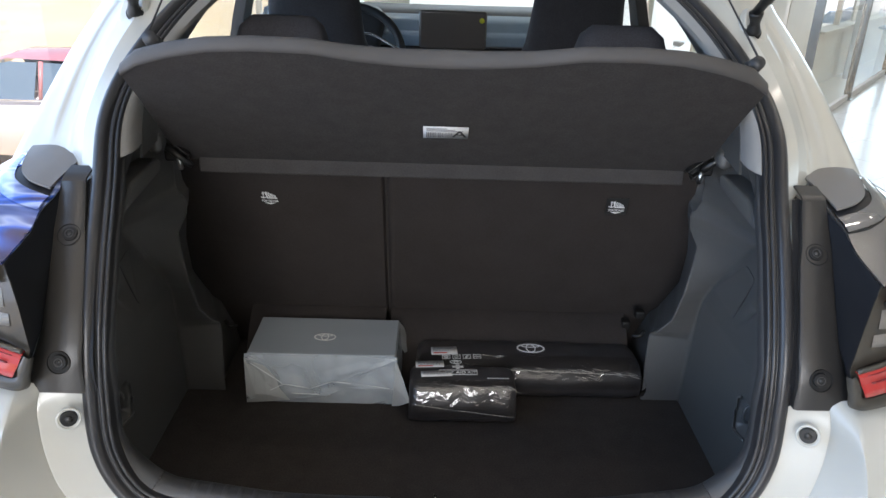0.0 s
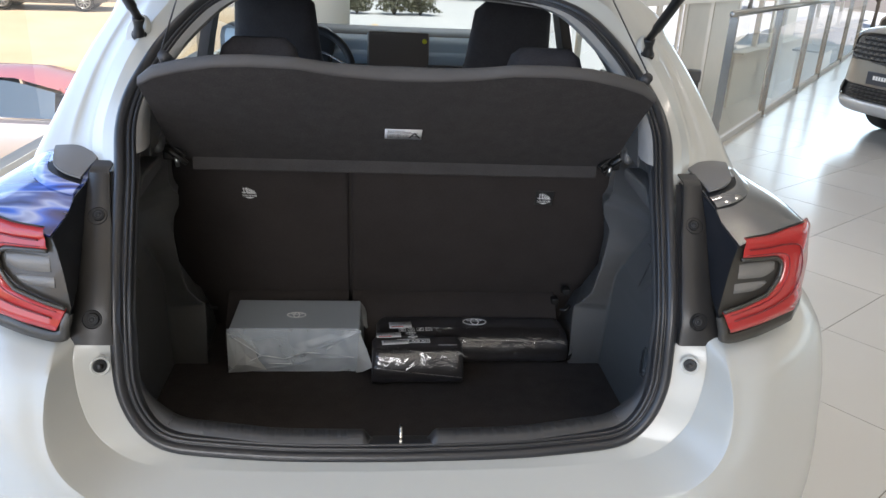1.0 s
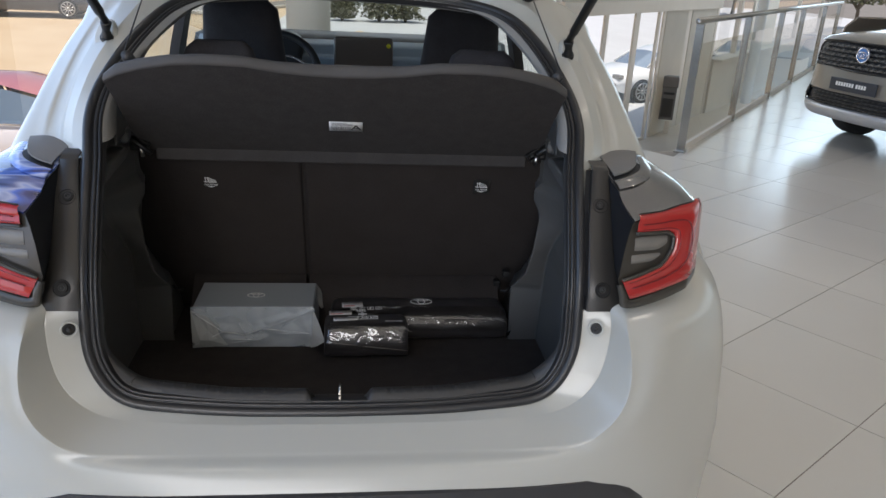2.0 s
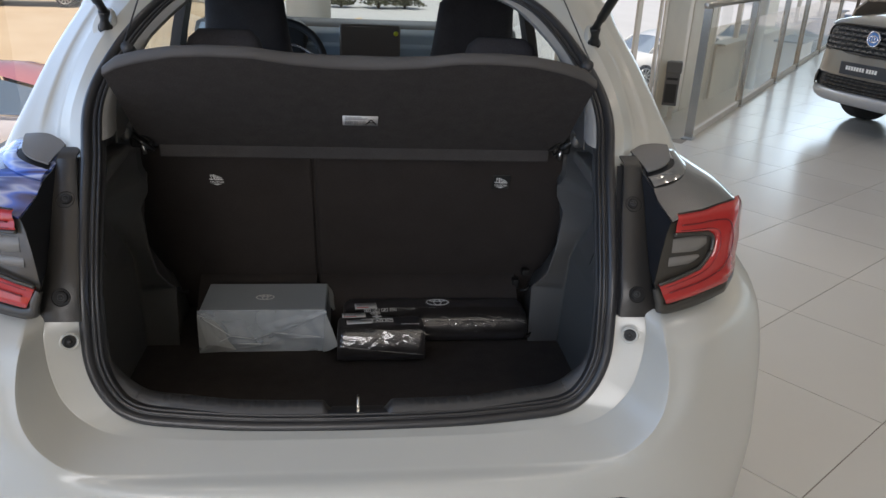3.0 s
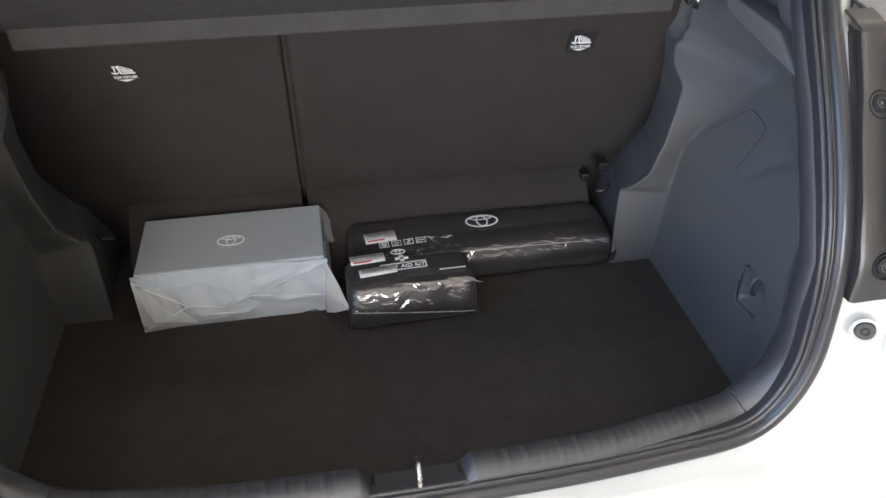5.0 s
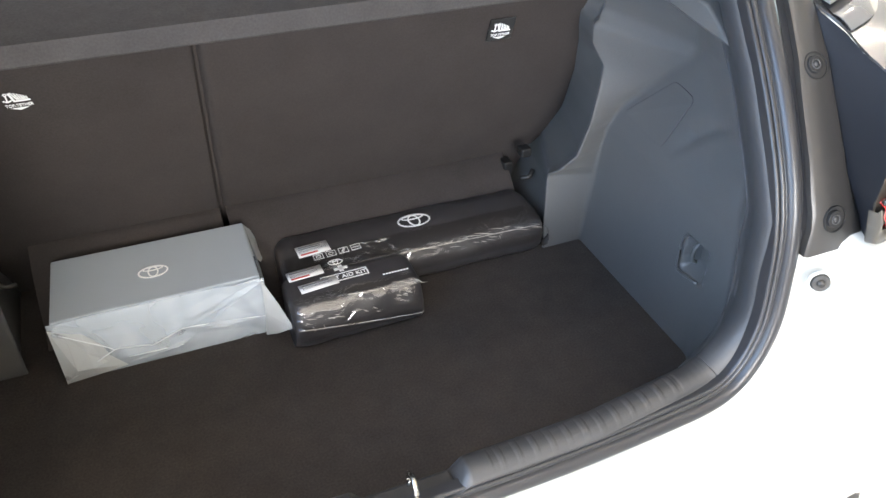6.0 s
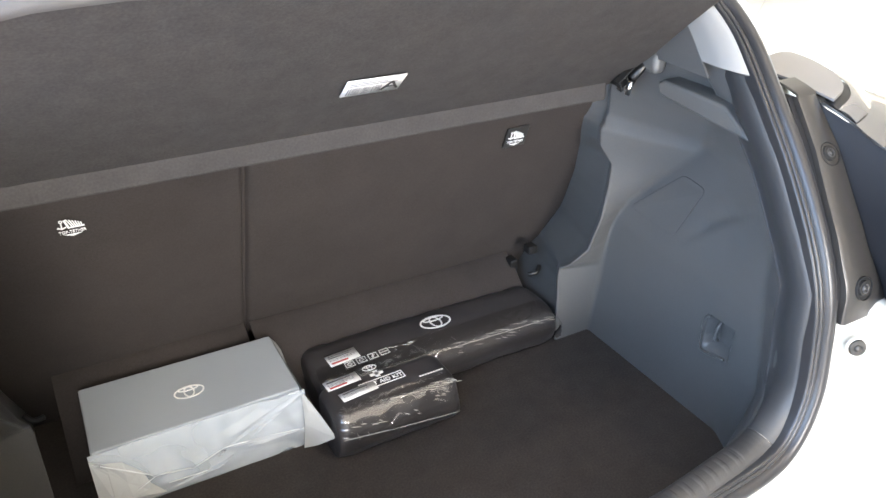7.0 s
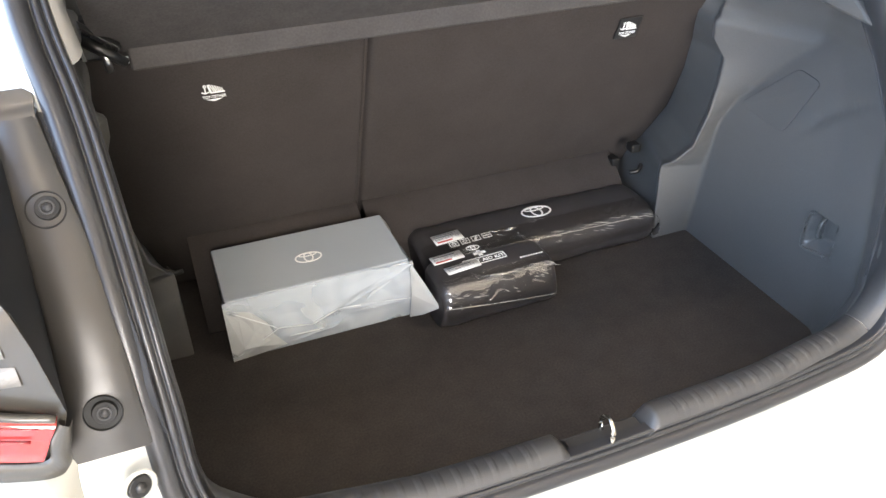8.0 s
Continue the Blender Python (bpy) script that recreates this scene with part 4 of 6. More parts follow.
            rows.append([v(x, face(x, zb) + 0.008, zb), v(x, face(x, zb) + 0.0035, zb - 0.0015), v(x, face(x, za) + 0.0035, za + cut_z + 0.0015), v(x, face(x, za) + 0.008, za + cut_z)])
        part("reflector", loft(rows), lens_clear, lamp)
    # dark recess face between bracket and lamp
    br_x = lambda z: interp(z, (0.905, 0.96, 0.993, 1.08, 1.157), (0.538, 0.512, 0.506, 0.507, 0.513))
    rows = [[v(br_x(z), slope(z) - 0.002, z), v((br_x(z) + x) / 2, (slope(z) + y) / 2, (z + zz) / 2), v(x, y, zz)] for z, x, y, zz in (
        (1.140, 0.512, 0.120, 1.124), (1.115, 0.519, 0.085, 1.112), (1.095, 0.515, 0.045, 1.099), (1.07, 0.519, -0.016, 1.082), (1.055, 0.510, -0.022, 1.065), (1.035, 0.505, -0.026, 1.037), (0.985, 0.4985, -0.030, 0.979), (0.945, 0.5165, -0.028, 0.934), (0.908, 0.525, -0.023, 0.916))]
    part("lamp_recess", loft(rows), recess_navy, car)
    # glossy garnish that runs from the lamp's top forward to the pillar
    rows = []
    for k in range(13):
        u = k / 12
        top = [(0.520, -0.018, 1.084), (0.515, 0.045, 1.101), (0.519, 0.085, 1.114), (0.512, 0.120, 1.127), (0.514, 0.20, 1.140)]
        mid = [(0.585, 0.010, 1.100), (0.587, 0.08, 1.119), (0.578, 0.15, 1.131), (0.563, 0.22, 1.143)]
        out = [(0.644, 0.036, 1.108), (0.648, 0.125, 1.119), (0.636, 0.20, 1.128), (0.622, 0.28, 1.138)]
        end = [(0.662, 0.065, 1.100), (0.666, 0.155, 1.107), (0.656, 0.23, 1.113), (0.646, 0.31, 1.118)]
        rows.append([v(*spline(line, 13)[k]) for line in (top, mid, out, end)])
    rows = [spline(r, 10) for r in rows]
    # the left side carries the painted sky reflection
    gar = part("lamp_garnish", loft(rows), film_black if s > 0 else film_painted_sky, car, "glossy dark garnish still in its protective film" if s > 0 else "glossy dark garnish in protective film with painted blue sky reflection")
    shell(gar, 0.003)
    part("garnish_edge", tube(spline([v(0.660, 0.060, 1.103), v(0.661, 0.145, 1.112), (v(0.650, 0.22, 1.119)), v(0.638, 0.30, 1.126)], 16), 0.003, 8), chrome, gar)
    # grey foam pad draped over the garnish's end, above a slot and a raised collar
    def patch(name, edge_a, edge_b, mat, lift, n=17, cross=9, mid=0.0):
        ea, eb = spline([v(*p) for p in edge_a], n), spline([v(*p) for p in edge_b], n)
        rows = []
        for a, b in zip(ea, eb):
            rows.append([a.lerp(b, w) + Vector((0, 0, lift + mid * math.sin(math.pi * w))) for w in np.linspace(0, 1, cross)])
        return part(name, loft(rows), mat, gar)

    drape = [(0.518, 0.114, 1.131), (0.546, 0.124, 1.137), (0.567, 0.145, 1.142), (0.578, 0.168, 1.146)]
    pad = patch("foam_pad", drape, [(0.519, 0.238, 1.143), (0.548, 0.246, 1.147), (0.578, 0.252, 1.149), (0.605, 0.252, 1.147)], flap_grey, 0.002, mid=0.002)
    pad["label"] = "grey foam transport pad"
    shell(pad, 0.003)
    under = [(0.515, 0.103, 1.124), (0.548, 0.114, 1.131), (0.574, 0.138, 1.136), (0.586, 0.168, 1.141)]
    # near-black crescent laid on the garnish; the slot's shade is put in colour
    patch("slot", [(x, y + 0.012, z - 0.001) for x, y, z in drape], under, recess_navy, 0.001)
    shell(patch("collar", [*under, (0.594, 0.21, 1.146)], [(0.520, 0.080, 1.1135), (0.555, 0.090, 1.121), (0.586, 0.116, 1.127), (0.606, 0.158, 1.133), (0.614, 0.22, 1.141)], film_sheen if s > 0 else film_painted_sky, 0.002, mid=0.002), 0.001)
    # dark smoked ends and lower rim of the red lens
    low_a = spline([(0.506, 0, 0.974), (0.517, 0, 0.955), (0.527, 0, 0.940), (0.59, 0, 0.954), (0.645, 0, 0.9705), (0.678, 0, 0.990)], 40)
    low_b = spline([(0.498, 0, 0.968), (0.505, 0, 0.945), (0.518, 0, 0.921), (0.585, 0, 0.930), (0.640, 0, 0.948), (0.672, 0, 0.966)], 40)
    part("lens_rim", loft([[v(p.x, face(p.x, p.z) - d, p.z) for p, d in ((a, 0.001), (a.lerp(b, 0.15), 0.0035), (a.lerp(b, 0.8), 0.0035), (b, -0.006))] for a, b in zip(low_a, low_b)]), lens_smoke, lamp)
    # gas strut from the pillar to the tailgate
    v = lambda x, y, z: Vector((s * x, y, z))
    foot = v(0.474, 0.403, 1.343)
    head = v(0.50, -0.10, 1.72)
    d = (head - foot).normalized()
    bm = bmesh.new()
    pm = Matrix.Translation(foot + v(0.012, 0.010, -0.016)) @ v(0.30, -0.80, 0.50).to_track_quat("Z", "Y").to_matrix().to_4x4() @ Matrix.Diagonal((0.8, 1.25, 1, 1))
    disc(bm, 0.030, 0.012, pm, 40, 0.026)
    part("strut_mount", bm, paint_white, car, bevel=0.003, segs=3)
    st = part("gas_strut", tube([foot + d * 0.015, foot + d * 0.05, foot + d * 0.055, head], [0.0075, 0.0075, 0.0095, 0.0095], 12), bolt_black, car, "black tailgate gas strut")
    bm = tube(spline([foot + v(0.006, -0.004, -0.020) - v(0, 0, 0), foot + v(0.004, -0.010, -0.004), foot + d * 0.02], 10), [0.011, 0.011, 0.010, 0.009, 0.008, 0.008, 0.009, 0.010, 0.011, 0.011], 12)
    part("strut_foot", bm, bolt_black, st)
    bm = bmesh.new()
    disc(bm, 0.0135, 0.014, Matrix.Translation(foot + v(0.006, 0.002, -0.022)) @ pose(0, 0, 0, 60, 0, 0), 18)
    part("strut_ball", bm, bolt_black, st)


lamp_side(1)
lamp_side(-1)

# black lower bumper insert
rows = []
for k in range(41):
    x = -0.60 + 1.2 * k / 40
    y = interp(abs(x), (0.0, 0.2, 0.40, 0.54, 0.60), (-0.166, -0.163, -0.150, -0.128, -0.098))
    hi = interp(abs(x), (0.0, 0.45, 0.53, 0.60), (0.626, 0.626, 0.604, 0.542))
    rows.append([Vector((x, y + 0.02, hi + 0.006)), Vector((x, y - 0.002, hi)), Vector((x, y - 0.006, hi - 0.02)), Vector((x, y - 0.002, 0.40)), Vector((x, y + 0.03, 0.28))])
shell(part("bumper_insert", loft(rows), trim_black, car, "black plastic lower bumper insert"), 0.004)

# tailgate raised overhead
rows = []
for k in range(13):
    u = k / 12
    y, z = 0.66 - 0.95 * u, 1.475 + 0.46 * math.sin(u * 1.35)
    w = interp(u, (0, 0.5, 1), (0.40, 0.52, 0.54))
    rows.append([Vector((w * a, y, z - 0.05 * a * a)) for a in np.linspace(-1, 1, 11)])
shell(part("tailgate", loft(rows), paint_white, car, "white tailgate raised overhead"), 0.05, (0, 0, 1))
# wiring hose between roof and tailgate
part("wiring_hose", tube(spline([(0.40, 0.60, 1.425), (0.43, 0.56, 1.437), (0.47, 0.50, 1.450), (0.50, 0.40, 1.50)], 61), [0.0105 if k % 2 else 0.0085 for k in range(61)], 12), rubber, car, "black corrugated wiring hose")

# ---- cabin ----
for s, cx in ((-1, -0.295), (1, 0.325)):
    rows = []
    for k in range(13):
        u = k / 12
        z = 1.10 + 0.205 * u
        w = interp(u, (0, 0.3, 0.75, 0.93, 1), (0.080, 0.088, 0.086, 0.074, 0.055))
        dep = interp(u, (0, 0.5, 0.9, 1), (0.055, 0.050, 0.040, 0.02))
        yc = 0.60 + 0.01 * u
        rows.append([Vector((cx + w * math.copysign(abs(math.cos(a)) ** 0.45, math.cos(a)), yc + dep * math.copysign(abs(math.sin(a)) ** 0.6, math.sin(a)), z)) for a in np.linspace(0, 2 * math.pi, 28, endpoint=False)])
    bm = loft(rows, closed=True)
    bm.verts.ensure_lookup_table()
    bm.faces.new([bm.verts[len(bm.verts) - 28 + k] for k in range(28)])
    part("rear_headrest", bm, seat_cloth, car, "black cloth rear headrest")
for s, cx in ((-1, -0.335), (1, 0.355)):
    seat = empty("front_seat")
    seat.parent = car
    rows = []
    for k in range(21):
        u = k / 20
        z = 0.75 + 0.62 * u
        w = interp(u, (0, 0.45, 0.58, 0.66, 0.75, 0.95, 1), (0.235, 0.230, 0.190, 0.132, 0.125, 0.112, 0.08))
        dep = interp(u, (0, 0.5, 0.66, 0.95, 1), (0.07, 0.06, 0.045, 0.045, 0.02))
        yc = 1.42 - 0.20 * u
        rows.append([Vector((cx + w * math.copysign(abs(math.cos(a)) ** 0.5, math.cos(a)), yc + dep * math.copysign(abs(math.sin(a)) ** 0.6, math.sin(a)), z)) for a in np.linspace(0, 2 * math.pi, 32, endpoint=False)])
    bm = loft(rows, closed=True)
    bm.verts.ensure_lookup_table()
    bm.faces.new([bm.verts[len(bm.verts) - 32 + k] for k in range(32)])
    part("seat_back_with_headrest", bm, seat_cloth, seat, "black cloth front seat with built-in headrest")

dash = part("dashboard", loft([[Vector((x, y + 0.05 * (x / 0.66) ** 2, z)) for y, z in ((1.96, 0.80), (1.93, 0.98), (1.95, 1.03), (2.02, 1.035), (2.03, 1.10), (2.04, 1.150), (2.08, 1.178), (2.30, 1.180), (2.62, 1.165))] for x in np.linspace(-0.66, 0.66, 25)]), dash_black, car, "black dashboard with a satin blue-grey band")
part("trim_band", loft([[Vector((x, y + 0.05 * (x / 0.66) ** 2, z)) for y, z in ((2.024, 1.068), (2.016, 1.076), (2.004, 1.104), (2.003, 1.110), (2.020, 1.119), (2.026, 1.124), (2.028, 1.150), (2.050, 1.168), (2.075, 1.176))] for x in np.linspace(-0.64, 0.64, 25)]), dash_silver, dash)
part("bright_strip", loft([[Vector((x, y + 0.05 * (x / 0.66) ** 2, z)) for y, z in ((2.012, 1.066), (2.008, 1.070), (2.014, 1.075))] for x in np.linspace(0.16, 0.64, 12)]), chrome, dash)
scr = boxed("touch_screen", (-0.078, 1.975, 1.065), (0.165, 1.995, 1.200), screen_mat, dash, 0.012, label="dark glossy central touch screen")
bm = bmesh.new()
disc(bm, 0.0095, 0.002, pose(0.146, 1.9735, 1.168, 90), 20)
part("energy_sticker", bm, yellow_mark, scr)
part("column_shroud", prism([(-0.45, 1.05), (-0.22, 1.05), (-0.20, 1.16), (-0.25, 1.205), (-0.42, 1.205), (-0.47, 1.16)], 1, 1.95, 2.15), dash_black, dash, bevel=0.02, segs=3)
bm = bmesh.new()
ctr, nrm = Vector((-0.30, 1.80, 1.06)), pose(0, 0, 0, 68, 0, 0)
ring = [ctr + nrm.to_3x3() @ Vector((0.170 * math.cos(a), 0.165 * math.sin(a), 0)) for a in np.linspace(0, 2 * math.pi, 40)]
wheel = part("steering_wheel", tube(ring, 0.015, 10, caps=False), dash_black, car, "black leather steering wheel")
part("spoke_trim", tube(spline([(-0.276, 1.752, 1.134), (-0.233, 1.752, 1.139), (-0.168, 1.752, 1.108), (-0.121, 1.752, 1.084)], 20), 0.004, 8), chrome, wheel, "bright chrome spoke trim")
part("hub", prism([(-0.36, 1.02), (-0.24, 1.02), (-0.22, 1.09), (-0.38, 1.09)], 1, 1.80, 1.85), dash_black, wheel, bevel=0.015)

# cabin shell: headliner, pillars and door panels with window openings
rows = [[Vector((x, y, z - 0.05 * (x / 0.55) ** 2)) for y, z in ((0.70, 1.405), (1.1, 1.435), (1.6, 1.43), (2.05, 1.385))] for x in np.linspace(-0.55, 0.55, 15)]
shell(part("roof_lining", loft(rows), headliner, car), 0.01)
for s in (-1, 1):
    v = lambda x, y, z: Vector((s * x, y, z))
    shell(part("door_panel", loft([[v(0.62, y, z) for z in (0.5, 0.9, 1.06)] for y in (0.72, 1.2, 1.7, 2.3)]), dash_black, car), 0.03)
    shell(part("rear_pillar_lining", loft([[v(0.475, 0.42, 1.16), v(0.565, 0.78, 1.10)], [v(0.46, 0.48, 1.26), v(0.56, 0.82, 1.20)], [v(0.43, 0.58, 1.36), v(0.545, 0.90, 1.30)], [v(0.38, 0.68, 1.42), v(0.52, 0.95, 1.39)]]), pillar_grey, car), 0.006)
    shell(part("centre_pillar", loft([[v(0.60, 1.36, 1.05), v(0.60, 1.48, 1.05)], [v(0.57, 1.38, 1.22), v(0.57, 1.48, 1.22)], [v(0.53, 1.40, 1.40), v(0.53, 1.48, 1.40)]]), dash_black, car), 0.03)
    shell(part("roof_rail", loft([[v(0.55, y, 1.375), v(0.52, y, 1.41), v(0.50, y, 1.42)] for y in (0.75, 1.2, 1.7, 2.1)]), headliner, car), 0.02)
    part("windscreen_pillar", tube([v(0.53, 2.05, 1.39), v(0.62, 2.55, 1.15), v(0.64, 2.70, 1.06)], 0.035, 10), headliner, car)
    for ya, yb in ((0.80, 1.37), (1.49, 2.2)):
        flat("door_window", (v(0.61, ya, 1.05), v(0.61, yb, 1.05), v(0.55, yb - 0.02, 1.385), v(0.55, ya + 0.05, 1.385)), car_glass, car)
    # outer flank so that the body closes ahead of the boot
    shell(part("body_side", loft([[v(0.845, y, 0.30), v(0.858, y, 0.60), v(0.845, y, 0.85), v(0.765, y, 1.03)] for y in (0.33, 0.9, 1.6, 2.4, 3.1)]), paint_white, car), 0.01)
flat("windscreen", ((-0.60, 2.62, 1.14), (0.60, 2.62, 1.14), (0.50, 2.06, 1.40), (-0.50, 2.06, 1.40)), car_glass, car)
shell(part("bonnet", loft([[Vector((x, y, z - 0.10 * (x / 0.7) ** 2)) for y, z in ((2.62, 1.13), (2.9, 1.08), (3.25, 0.98), (3.45, 0.75))] for x in np.linspace(-0.72, 0.72, 11)]), paint_white, car), 0.01)
for s in (-1, 1):
    for y in (0.62, 2.85):
        bm = bmesh.new()
        disc(bm, 0.315, 0.20, pose(s * 0.68, y, 0.315, 0, 90, 0), 36)
        part("road_wheel", bm, tyre_mat, car, bevel=0.03, segs=3)

# ---- things in the boot ----


def crumpled(rows_fn, nu, nv, amp, seed, freq=30):
    rows = []
    for i in range(nu + 1):
        row = []
        for j in range(nv + 1):
            p = rows_fn(i / nu, j / nv)
            q = p * freq + Vector((seed, 0, seed))
            k = 0.35 + noise.noise(q) + 0.7 * abs(noise.noise(q * 2.1))
            row.append(p + Vector((0.3 * k, -1.0 * k, 0.2 * k)) * amp)
        rows.append(row)
    return loft(rows)


# grey presentation box in a polythene bag
gift = empty("gift_box", (-0.22, 0.49, FLOOR))
tagged(gift, "grey card gift box in a clear polythene bag", "box")
gi = gift.matrix_world.inverted()
BX0, BX1, BY0, BY1, BZ = -0.358, -0.0755, 0.425, 0.573, 0.708
bm = bmesh.new()
box(bm, (BX0, BY0 + 0.003, FLOOR), (BX1, BY1, BZ), gi)
part("carton", bm, card_grey, gift, bevel=0.0025)
# lid edge line
emblem("printed_emblem", 0.0215, gi @ pose(-0.218, 0.492, BZ + 0.0012), emblem_white, gift)


FOLDS = (((0.04, 0.85), (0.25, 0.42)), ((0.25, 0.42), (0.03, 0.10)), ((0.25, 0.42), (0.42, 0.34)), ((0.42, 0.34), (0.57, 0.50)), ((0.57, 0.50), (0.98, 0.36)), ((0.30, 0.24), (0.56, 0.22)), ((0.62, 0.62), (0.99, 0.95)), ((0.86, 0.98), (0.97, 0.30)))


def fold_height(u, w):
    """Ridges of the bag along its straight folds."""
    h = 0.0
    for k, (a, b) in enumerate(FOLDS):
        a, b, p = Vector((a[0] * 2.2, a[1])), Vector((b[0] * 2.2, b[1])), Vector((u * 2.2, w))
        t = max(0.0, min(1.0, (p - a).dot(b - a) / (b - a).length_squared))
        d = (p - a.lerp(b, t)).length
        h = max(h, (0.0075 if k % 2 else 0.0055) * max(0.0, 1 - d / (0.20 if k % 3 else 0.13)))
    return h


def bag_front(u, w):
    x = BX0 - 0.004 + (BX1 - BX0 + 0.008) * u
    return gi @ Vector((x, BY0 - 0.002 - fold_height(u, w), FLOOR + 0.003 + (BZ - FLOOR - 0.002) * w))


fr = part("bag_front", crumpled(bag_front, 72, 36, 0.0006, 3.0, 30), film_frost, gift, "crumpled frosted polythene bag")
shell(fr, 0.0006)


def bag_side(u, w):
    flare = 0.008 * math.sin(math.pi * min(1, u * 0.9)) * (1 - (2 * w - 1) ** 2)
    return gi @ Vector((BX1 + 0.0015 + flare, BY0 - 0.006 + (BY1 - BY0) * u, FLOOR + 0.003 + (BZ - FLOOR - 0.004) * w * (1 - 0.06 * u)))


sd = part("bag_side", crumpled(bag_side, 20, 16, 0.0025, 7.0, 26), film_frost, gift)
shell(sd, 0.0006)
# doubled layers where the bag is folded over at its corners, and the loose gusset beside the box


def fold_sheet(name, outline, lift, seed, mat):
    """A creased flap over the bag's front: outline as running width and height."""
    rng = random.Random(seed)
    bm = bmesh.new()
    mid = (sum(p[0] for p in outline) / len(outline), sum(p[1] for p in outline) / len(outline))
    at = lambda p, k: bag_front(*p) + Vector((0, -lift - k, 0))
    rim = [at(p, 0.0) for p in outline]
    inner_ = [at((p[0] * 0.5 + mid[0] * 0.5, p[1] * 0.5 + mid[1] * 0.5), rng.uniform(0.0, 0.005)) for p in outline]
    a, b, c = [bm.verts.new(p) for p in rim], [bm.verts.new(p) for p in inner_], bm.verts.new(at(mid, rng.uniform(0.0, 0.004)))
    for k in range(len(a)):
        j = (k + 1) % len(a)
        bm.faces.new((a[k], a[j], b[j], b[k]))
        bm.faces.new((b[k], b[j], c))
    return shell(part(name, bm, mat, gift, smooth=False), 0.0004)


fold_sheet("corner_fold", ((0.0, 0.93), (0.06, 0.86), (0.13, 0.78), (0.20, 0.56), (0.225, 0.34), (0.285, 0.06), (0.15, 0.01), (0.0, 0.0)), 0.002, 4, film_gusset)
fold_sheet("fold_strip", ((0.99, 0.97), (0.93, 0.84), (0.72, 0.50), (0.58, 0.46), (0.70, 0.66), (0.86, 0.90)), 0.0015, 9, film_frost)
fold_sheet("fold_strip", ((0.28, 0.10), (0.44, 0.22), (0.62, 0.30), (0.52, 0.14), (0.40, 0.06)), 0.0015, 11, film_frost)
fold_sheet("fold_strip", ((0.52, 0.50), (0.74, 0.46), (0.97, 0.36), (0.80, 0.32), (0.62, 0.36)), 0.0015, 13, film_frost)


def wing(name, points, faces, seed):
    """A stiff folded corner of the bag: a few creased facets, each split once with a slight dent."""
    rng = random.Random(seed)
    bm = bmesh.new()
    vs = [bm.verts.new(gi @ Vector(p)) for p in points]
    for f in faces:
        mid = sum((vs[k].co for k in f), Vector((0, 0, 0))) / len(f)
        c = bm.verts.new(mid + Vector((rng.uniform(-0.002, 0.002), -rng.uniform(0.0, 0.003), rng.uniform(-0.001, 0.002))))
        for k in range(len(f)):
            bm.faces.new((vs[f[k]], vs[f[(k + 1) % len(f)]], c))
    bmesh.ops.recalc_face_normals(bm, faces=bm.faces)
    shell(part(name, bm, film_gusset, gift, smooth=False), 0.0005)


wing("front_gusset", ((BX1, BY0 - 0.004, BZ - 0.003), (BX1 + 0.017, 0.398, 0.672), (-0.045, 0.372, 0.643), (BX1 + 0.010, 0.396, 0.618), (BX1 - 0.006, BY0 - 0.010, FLOOR + 0.004), (BX1 - 0.002, BY0 - 0.012, 0.650), (BX1 + 0.004, 0.470, 0.640)),
     ((0, 1, 5), (1, 2, 3, 5), (3, 4, 5), (0, 6, 1), (6, 2, 1)), 4)
wing("rear_gusset", ((BX1, BY1 - 0.002, BZ - 0.003), (BX1 + 0.018, 0.580, 0.676), (-0.040, 0.585, 0.644), (BX1 + 0.014, 0.530, 0.655), (BX1 + 0.002, 0.505, 0.690), (BX1 + 0.001, BY1, 0.610)),
     ((0, 1, 3, 4), (1, 2, 3), (0, 5, 2, 1)), 6)
# bright creases of the bag along its folds
for k, (a, b) in enumerate(FOLDS[:6]):
    ends = [bag_front(a[0] + (b[0] - a[0]) * w, a[1] + (b[1] - a[1]) * w) + Vector((0, -0.0012, 0)) for w in np.linspace(0, 1, 9)]
    part("bag_crease", tube(ends, [0.0003 + 0.0008 * math.sin(math.pi * q / 8) for q in range(9)], 6), film_edge, gift)

wrap_film = glass("clear_wrapping_film", (0.97, 0.97, 0.97), 0.13, 2.1)


